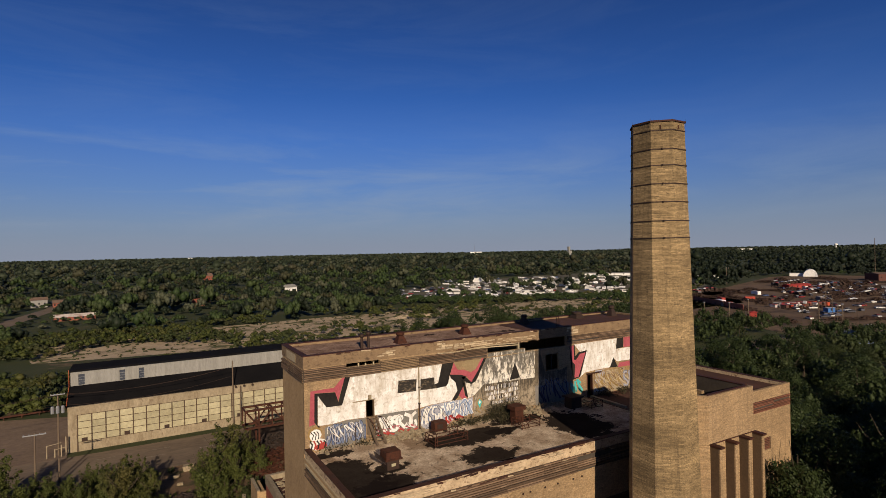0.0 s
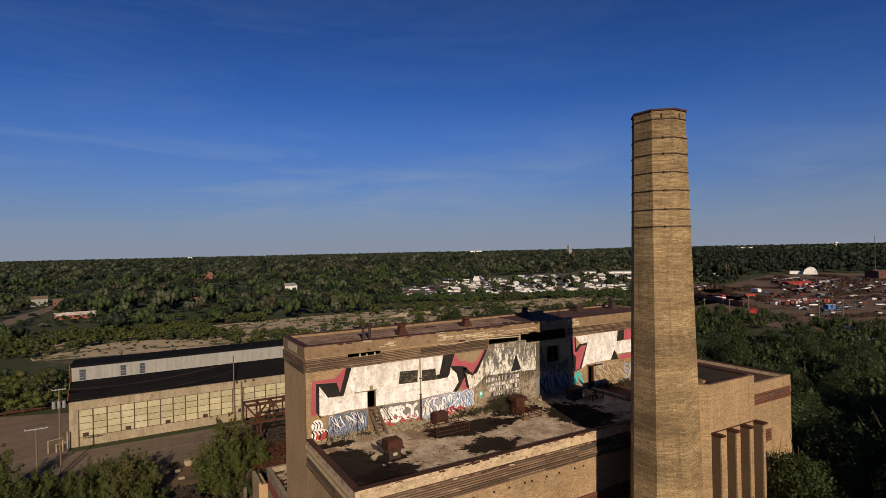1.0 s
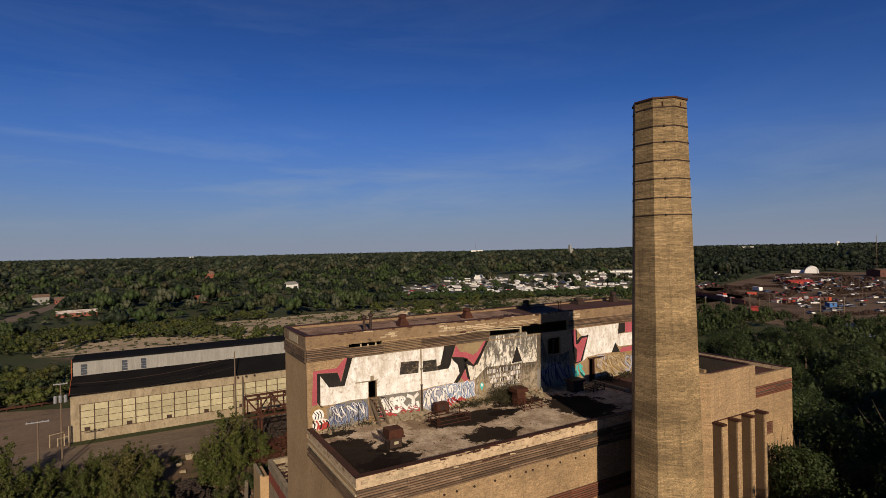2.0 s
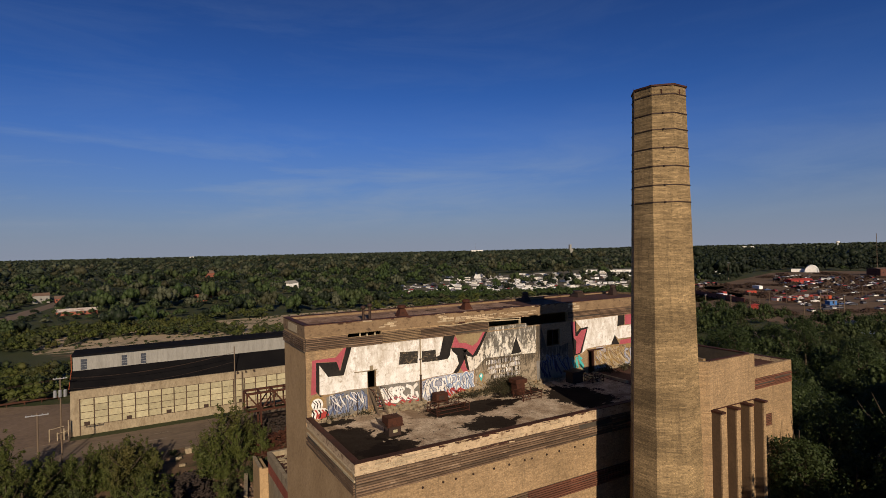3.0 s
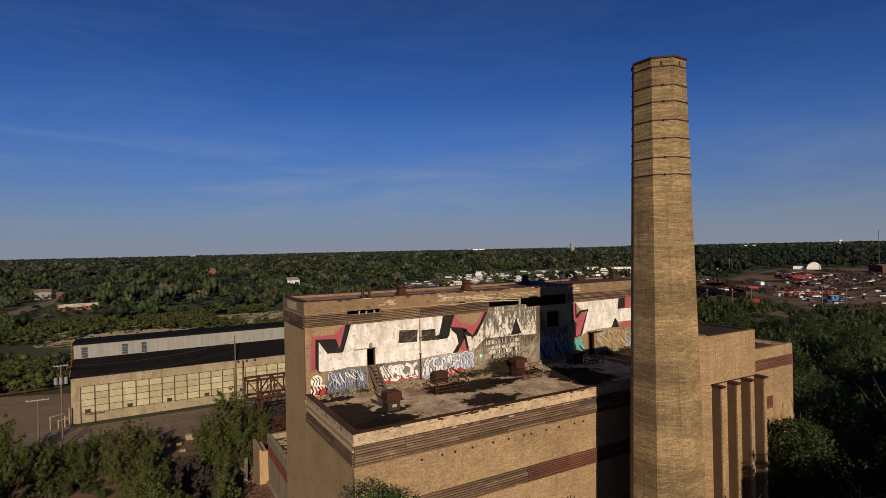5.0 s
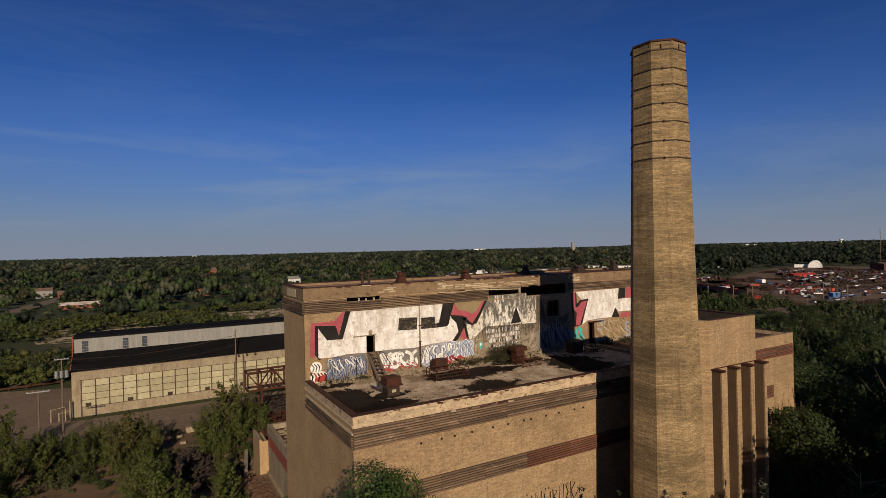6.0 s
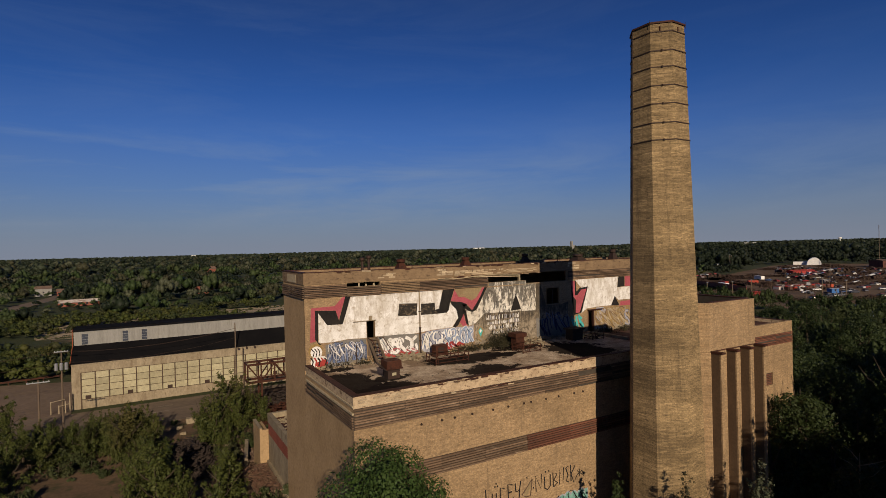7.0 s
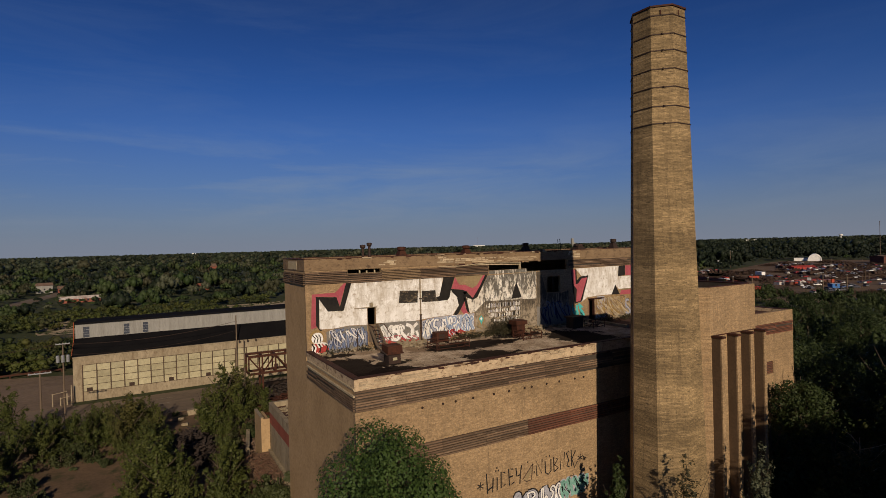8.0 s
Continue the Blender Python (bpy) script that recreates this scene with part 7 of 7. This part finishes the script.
def make_car():
    t = thing("car", "parked car with dusty paint in the crowded lot", "car", group="parked cars")
    bm = bmesh.new()
    prof = [(-2.2, 0.3), (2.2, 0.3), (2.25, 0.7), (2.1, 0.88), (1.1, 0.98), (-1.6, 1.0), (-2.2, 0.92)]
    plate(bm, prof, -0.88, 0.88)
    part("body", bm, M_CAR, t)
    bm = bmesh.new()
    plate(bm, [(-1.75, 0.99), (1.1, 0.98), (0.45, 1.42), (-1.2, 1.45)], -0.76, 0.76)
    part("cabin", bm, M_GLASS, t)
    bm = bmesh.new()
    plate(bm, [(-1.25, 1.42), (0.42, 1.40), (0.3, 1.48), (-1.1, 1.5)], -0.72, 0.72)
    part("roof_panel", bm, M_CAR, t)
    for x in (-1.35, 1.4):
        for y in (-0.8, 0.8):
            bm = bmesh.new()
            tube(bm, [(x, y - 0.1, 0.32), (x, y + 0.1, 0.32)], [0.32, 0.32], 10)
            part("wheel", bm, M_TYRE, t)
    return t


def make_trailer(L=8.5, h=3.0):
    t = thing("trailer", "white box trailer parked in the lot", "trailer", group="white trailers in the lot")
    bm = bmesh.new()
    plate(bm, [(-L / 2, 0.7), (L / 2, 0.7), (L / 2, h - 0.15), (L / 2 - 0.2, h), (-L / 2 + 0.2, h), (-L / 2, h - 0.15)], -1.25, 1.25)
    part("body", bm, M_RV, t)
    part("window_band", boxes((-L * 0.3, L * 0.3, -1.28, -1.25, h - 1.2, h - 0.7)), M_GLASS, t)
    for x in (-0.7, 0.7):
        for y in (-1.1, 1.1):
            bm = bmesh.new()
            tube(bm, [(x, y - 0.12, 0.4), (x, y + 0.12, 0.4)], [0.4, 0.4], 10)
            part("wheel", bm, M_TYRE, t)
    return t


def make_container(L=6.1):
    t = thing("container", "coloured steel container in the salvage yard", "container", group="containers in the yard")
    bm = bmesh.new()
    xs = [-L / 2 + k * L / 20 for k in range(21)]
    prism(bm, [(x, -1.2 + 0.05 * (k % 2)) for k, x in enumerate(xs)] + [(x, 1.2 - 0.05 * (k % 2)) for k, x in reversed(list(enumerate(xs)))], 0.15, 2.5)
    part("shell", bm, M_BOX, t)
    part("frame", boxes((-L / 2 - 0.02, L / 2 + 0.02, -1.24, 1.24, 0, 0.15), (-L / 2 - 0.02, L / 2 + 0.02, -1.24, 1.24, 2.5, 2.6)), M_BOX, t)
    return t


rl = random.Random(3)
car, rv, cont = make_car(), make_trailer(), make_container()
# cars and trailers in the lot, thicker towards its near edge
FWD, RGT = Vector((0.4965, 0.868)), Vector((0.868, -0.4965))


def lot_spot(b0, b1, d0, d1):
    f = 1 / rl.uniform(1 / d1, 1 / d0)
    p = FWD * f + RGT * (f * rl.uniform(b0, b1))
    return p.x, p.y


for k in range(85):
    x, y = lot_spot(-0.09, 0.02, 395, 520)
    copy_thing(car, pose(x, y, 0.05, 0, 0, rl.choice((48, 48, 138)) + rl.uniform(-8, 8)))
for k in range(150):
    x, y = lot_spot(0.0, 0.34, 395, 660)
    copy_thing(car, pose(x, y, 0.05, 0, 0, rl.choice((48, 138)) + rl.uniform(-9, 9)))
for k in range(190):
    x, y = lot_spot(0.0, 0.35, 402, 680)
    c = copy_thing(rv, pose(x, y, 0.05, 0, 0, rl.choice((20, -40, 110)) + rl.uniform(-14, 14)))
    c.scale = (rl.uniform(0.4, 1.0), rl.uniform(0.6, 0.9), rl.uniform(0.45, 0.85))
# the salvage yard
def make_truck():
    t = thing("flatbed_truck", "parked flatbed truck with a dark load", "truck", group="flatbed trucks in the yard")
    part("bed", boxes((-4.2, 2.2, -1.2, 1.2, 0.9, 1.15)), M_SCRAP, t)
    part("load", boxes((-3.9, 1.6, -1.0, 1.0, 1.15, 2.3), (-3.0, -0.5, -0.8, 0.8, 2.3, 2.8)), M_SCRAP, t)
    bm = bmesh.new()
    plate(bm, [(2.3, 0.6), (4.4, 0.6), (4.5, 1.5), (4.2, 2.7), (2.4, 2.8)], -1.15, 1.15)
    part("cab", bm, M_CAR, t)
    for x in (-3.3, -2.2, 3.4):
        for y in (-1.05, 1.05):
            bm = bmesh.new()
            tube(bm, [(x, y - 0.14, 0.5), (x, y + 0.14, 0.5)], [0.5, 0.5], 10)
            part("wheel", bm, M_TYRE, t)
    return t


truck = make_truck()
for row, (x0, y0, n) in enumerate(((400, 204, 12), (455, 222, 14), (480, 262, 11), (372, 262, 6), (430, 176, 8))):
    for k in range(n):
        copy_thing(truck, pose(x0 + k * 5.2, y0 + k * 0.8 + rl.uniform(-1.5, 1.5), 0.04, 0, 0, 68 + rl.uniform(-10, 10)))
for o in (*truck.children_recursive, truck):
    bpy.data.objects.remove(o)
for k in range(22):
    c = copy_thing(cont, pose(318 + (k % 11) * 3.0, 168.5 - (k % 11) * 0.6 + 7 * (k // 11) + rl.uniform(-0.8, 0.8), 0.04, 0, 0, 80 + rl.uniform(-5, 5)))
    c.scale = (0.6, 0.9, rl.uniform(0.7, 1.0))
for k in range(8):
    x, y = rl.uniform(300, 520), rl.uniform(140, 260)
    if inside(x, y, CLEAR[1]):
        copy_thing(cont, pose(x, y, 0.04, 0, 0, rl.choice((60, 150)) + rl.uniform(-10, 10)))
for k in range(130):
    u = rl.random()
    x, y = 270 + 300 * u, 110 + 150 * u + rl.uniform(-35, 50)
    if inside(x, y, CLEAR[1]):
        copy_thing(car, pose(x, y, 0.04, 0, 0, rl.choice((60, 150)) + rl.uniform(-15, 15)))
for k in range(28):
    x, y = 398 + k * 3.1, 186 - k * 0.5 + rl.uniform(-1, 1)
    copy_thing(car, pose(x, y, 0.04, 0, 0, 70 + rl.uniform(-8, 8)))
for x, y, a in ((311, 203, 60), (545, 380, 30), (552, 362, 30), (560, 372, 30), (385, 224, 60)):
    copy_thing(rv, pose(x, y, 0.04, 0, 0, a))
for t in (car, rv, cont):
    for o in (*t.children_recursive, t):
        bpy.data.objects.remove(o)


def scrap_pile(x, y, L, w, h, ang, seed):
    """A heap of broken steel: a mound of tumbled plates and bars."""
    rnd = random.Random(seed)
    bm = bmesh.new()
    c, s = math.cos(radians(ang)), math.sin(radians(ang))
    for k in range(int(140 + L * w * 1.4)):
        u, v = rnd.uniform(-1, 1), rnd.uniform(-1, 1)
        top = 0.75 * h * max(0.05, 1 - max(abs(u) ** 3, v * v)) * (0.6 + 0.4 * math.sin(u * 9 + seed))
        px, py, pz = x + u * L / 2 * c - v * w / 2 * s, y + u * L / 2 * s + v * w / 2 * c, rnd.uniform(0.2, 1.0) * top
        a, b, c2 = rnd.uniform(0.2, 1.5), rnd.uniform(0.1, 0.5), rnd.uniform(0.04, 0.2)
        vs = box(bm, -a, a, -b, b, -c2, c2)
        m = pose(px, py, pz, rnd.uniform(-35, 35), rnd.uniform(-35, 35), rnd.uniform(0, 180))
        for q in vs:
            q.co = m @ q.co
    t = link("scrap_heap", bm, M_SCRAP)
    return tagged(t, "heap of rusty brown scrap metal in the yard", "scrap heap", kind="stuff")


for k, (x, y, L, w, h, a) in enumerate(((350, 238, 60, 10, 4.5, 105), (394, 240, 24, 12, 4, 130), (305, 196, 70, 6, 3.0, 62), (262, 148, 26, 7, 3.6, 100), (430, 212, 70, 8, 3.2, 95), (420, 178, 70, 9, 3.5, 170),
                                        (345, 196, 40, 8, 3, 30), (470, 190, 80, 8, 3, 165), (500, 240, 80, 9, 3.5, 160), (530, 275, 60, 12, 4, 120), (300, 122, 40, 6, 2, 150), (440, 150, 60, 8, 3, 160), (560, 235, 60, 14, 3.5, 150), (560, 300, 70, 10, 3, 30), (380, 200, 50, 8, 2.5, 20), (500, 205, 60, 7, 2.5, 170), (600, 275, 40, 14, 4, 60), (330, 160, 36, 6, 2.2, 160), (380, 176, 44, 6, 2.4, 10), (410, 255, 60, 9, 3, 150), (455, 236, 50, 7, 2.6, 20), (350, 215, 40, 7, 2.6, 60), (520, 220, 60, 8, 3, 10), (400, 160, 50, 6, 2.2, 165))):
    scrap_pile(x, y, L, w, h, a, 200 + k)
long_wall = thing("red_fence", "long low red sheet-metal fence of the yard", "fence", (305, 202, 0))
for k in range(14):
    a, b = Vector((320, 228, 1.6)), Vector((292, 177, 1.6))
    bm = bmesh.new()
    beam(bm, a.lerp(b, k / 14), a.lerp(b, (k + 0.97) / 14), 0.2, 3.2)
    part("sheet", bm, M_REDBRICK, long_wall)


def building(name, label, x, y, w, d, h, ang, wall, roof_mat, gable=2.0, windows=3, base=0.0):
    t = thing(name, label, "house", (x, y, base))
    t.rotation_euler = (0, 0, radians(ang))

    def sub(nm, bm, mat, par=t, lab=""):
        ob = link(nm, bm, mat)
        ob.parent = par
        if lab:
            tagged(ob, lab)
        return ob

    sub("wall", boxes((-w / 2, w / 2, -d / 2, d / 2, 0, h)), wall)
    bm = bmesh.new()
    prof = [(-d / 2 - 0.4, h), (d / 2 + 0.4, h), (0, h + gable)]
    a = [bm.verts.new((-w / 2 - 0.4, p, z)) for p, z in prof]
    b = [bm.verts.new((w / 2 + 0.4, p, z)) for p, z in prof]
    bm.faces.new(a)
    bm.faces.new(b[::-1])
    for i in range(3):
        bm.faces.new((a[i], b[i], b[(i + 1) % 3], a[(i + 1) % 3]))
    sub("roof", bm, roof_mat)
    for k in range(windows):
        xx = -w / 2 + (k + 0.5) * w / windows
        sub("window", boxes((xx - 0.5, xx + 0.5, -d / 2 - 0.04, -d / 2, h * 0.4, h * 0.4 + 1.2)), M_GLASS)
    return t


building("house", "two-storey house with white upper wall among trees", -62, 494, 10, 7, 5.5, 10, M_SIDING, M_ROOFING)
building("house", "small red brick house beside the white one", -50, 488, 6, 6, 3, 10, M_REDBRICK, M_ROOFING)
building("house", "low red brick house with patched white roof", -31, 381, 20, 8, 2.2, 5, M_REDBRICK, M_PATCHED, 1.5, 5)
building("house", "small white house with grey roof in the woods", 124, 505, 11, 8, 5.0, 30, M_HOUSEW, M_SIDING, 2.5)
building("house", "small red-roofed house hidden in the woods", 41, 424, 10, 7, 3.2, 20, M_REDBRICK, M_REDBRICK)
building("house", "red-roofed house rising above the far trees", 90, 830, 10, 8, 6.0, 20, M_REDBRICK, M_ROOFING, 4)
building("house", "pale house beyond the vehicle lot", 332, 505, 8, 7, 5.0, 30, M_HOUSEW, M_SIDING, 3.0)
building("house", "pale house in the far woods", 586, 690, 14, 10, 8, 30, M_HOUSEW, M_SIDING, 4)
building("warehouse", "long low pale warehouse at the far side of the lot", 540, 490, 90, 12, 2.6, -48, M_HOUSEW, M_SIDING, 0.8, 8)
building("shed_blue", "small blue-grey steel shed by the trees", 230, 97, 8, 6, 3.0, 55, worn("blue_steel", (0.16, 0.2, 0.33), (0.12, 0.16, 0.28), 1, 4), worn("blue_steel_roof", (0.3, 0.34, 0.46), (0.25, 0.3, 0.4), 1, 4), 1.0, 1)
building("blue_container", "blue steel box in the dirt yard", 317, 146, 4.4, 3, 2.3, -20, worn("bright_blue_steel", (0.05, 0.15, 0.38), (0.04, 0.12, 0.3), 1, 4), bpy.data.materials["blue_steel_roof"], 0.3, 1)
building("shed_brown", "long dark red-brown industrial shed", 630, 232, 56, 14, 6.5, -20, worn("dark_red_sheet", (0.12, 0.05, 0.035), (0.08, 0.035, 0.028), 0.5, 3), M_ROOFING, 1, 9)
building("shed_red", "bright red low shed roof in the yard", 470, 240, 22, 7, 2.6, -15, M_RED, M_RED, 1.0, 4)
building("red_block", "red block-shaped steel tank house", 262, 154, 3.5, 3, 3.4, 30, M_RED, M_RED, 0.4, 1)
# white half-round store and its lean-to
dome = thing("quonset_store", "white half-round fabric store building", "building", (645, 315, 0))
dome.rotation_euler = (0, 0, radians(-64))
bm = bmesh.new()
arc = [(math.cos(a * math.pi / 14) * 6.6, math.sin(a * math.pi / 14) * 7.6) for a in range(15)]
plate(bm, arc, -11, 11)
ob = link("vault", bm, M_HOUSEW)
ob.parent = dome
bm = boxes((-19, -6.6, -6, 6, 0, 3.2))
ob = link("lean_to", bm, M_HOUSEW)
ob.parent = dome
# landmarks on the horizon
tower = thing("grain_tower", "distant pale concrete tower block above the woods", "tower", (1470, 1582, 0))
part("body", boxes((1464, 1472, 1576, 1584, 0, 40)), M_SIDING, tower)
part("annex", boxes((1472, 1480, 1576, 1584, 0, 24)), M_SIDING, tower)
tank = thing("water_tank", "distant white round water tower on the horizon", "water tower", (3300, 1480, 0))
bm = bmesh.new()
tube(bm, [(3300, 1480, 20), (3300, 1480, 23), (3300, 1480, 28), (3300, 1480, 31)], [5, 9, 9, 4], 14)
part("bowl", bm, M_HOUSEW, tank)
bm = bmesh.new()
tube(bm, [(3300, 1480, 0), (3300, 1480, 23)], [3, 3], 10)
part("stem", bm, M_HOUSEW, tank)
for k, (x, y, w, h, a) in enumerate(((300, 3700, 22, 17, 0), (2000, 3050, 80, 19, -30), (2500, 1500, 70, 15, -50), (2750, 2200, 90, 15, -40))):
    building("far_building", "distant pale flat-roofed building on the horizon", x, y, w, 20, h, a, M_HOUSEW, M_SIDING, 1, 3)


def light_mast(x, y, h, label, r=0.3):
    t = thing("mast", label, "mast", (x, y, 0))
    bm = bmesh.new()
    tube(bm, [(x, y, 0), (x, y, h)], [r, r * 0.7], 7)
    part("shaft", bm, M_WOOD, t)
    if r > 0.2:
        part("head", boxes((x - 0.5, x + 0.5, y - 0.25, y + 0.25, h - 0.4, h)), M_GREYMETAL, t)


for k in range(26):
    u = rl.random()
    x, y = 262 + 260 * u, 118 + 120 * u + rl.uniform(-25, 40)
    light_mast(x, y, rl.uniform(5, 10), "thin pale pole rising from the yard", 0.11)
for k in range(2):
    x, y = rl.uniform(290, 480), rl.uniform(150, 235)
    t = thing("signboard", "plain white board on a post in the yard", "sign", (x, y, 0))
    part("board", boxes((x - 0.15, x + 0.15, y - 0.9, y + 0.9, 3.0, 4.5)), M_HOUSEW, t)
    part("post", boxes((x - 0.15, x + 0.15, y - 0.15, y + 0.15, 0, 3.0)), M_WOOD, t)
for x, y, h in ((620, 245, 40), (256, 122, 12), (247, 109, 12), (238, 151, 10), (240, 165, 9), (268, 160, 9), (470, 300, 16), (520, 330, 14), (1500, 2300, 60)):
    light_mast(x, y, h, "tall thin pole rising from the yard")
# road and grass by the first houses
sheet("lane", [(-75, 340), (-62, 340), (-46, 470), (-44, 540), (-54, 540), (-56, 470)], 0.06, M_ASPHALT, "narrow grey lane between the houses", "road")
# mounds on the field
for x, y, L, w, h, sd in ((128, 215, 26, 15, 4.0, 1), (135, 268, 34, 8, 1.8, 2)):
    rnd = random.Random(sd)
    bm = bmesh.new()
    nx, ny = 24, 14
    g = [[bm.verts.new((x + (i / nx - 0.5) * L, y + (j / ny - 0.5) * w, h * max(0, 1 - ((i / nx - 0.5) * 2) ** 2) * max(0, 1 - ((j / ny - 0.5) * 2) ** 2) * (0.75 + 0.5 * noise.noise(Vector((i * 0.4, j * 0.4, sd)))))) for j in range(ny + 1)] for i in range(nx + 1)]
    for i in range(nx):
        for j in range(ny):
            bm.faces.new((g[i][j], g[i + 1][j], g[i + 1][j + 1], g[i][j + 1]))
    tagged(link("mound", bm, M_FIELD if sd == 2 else M_GROUND), "overgrown heap of soil on the cleared field", "mound", kind="structure")
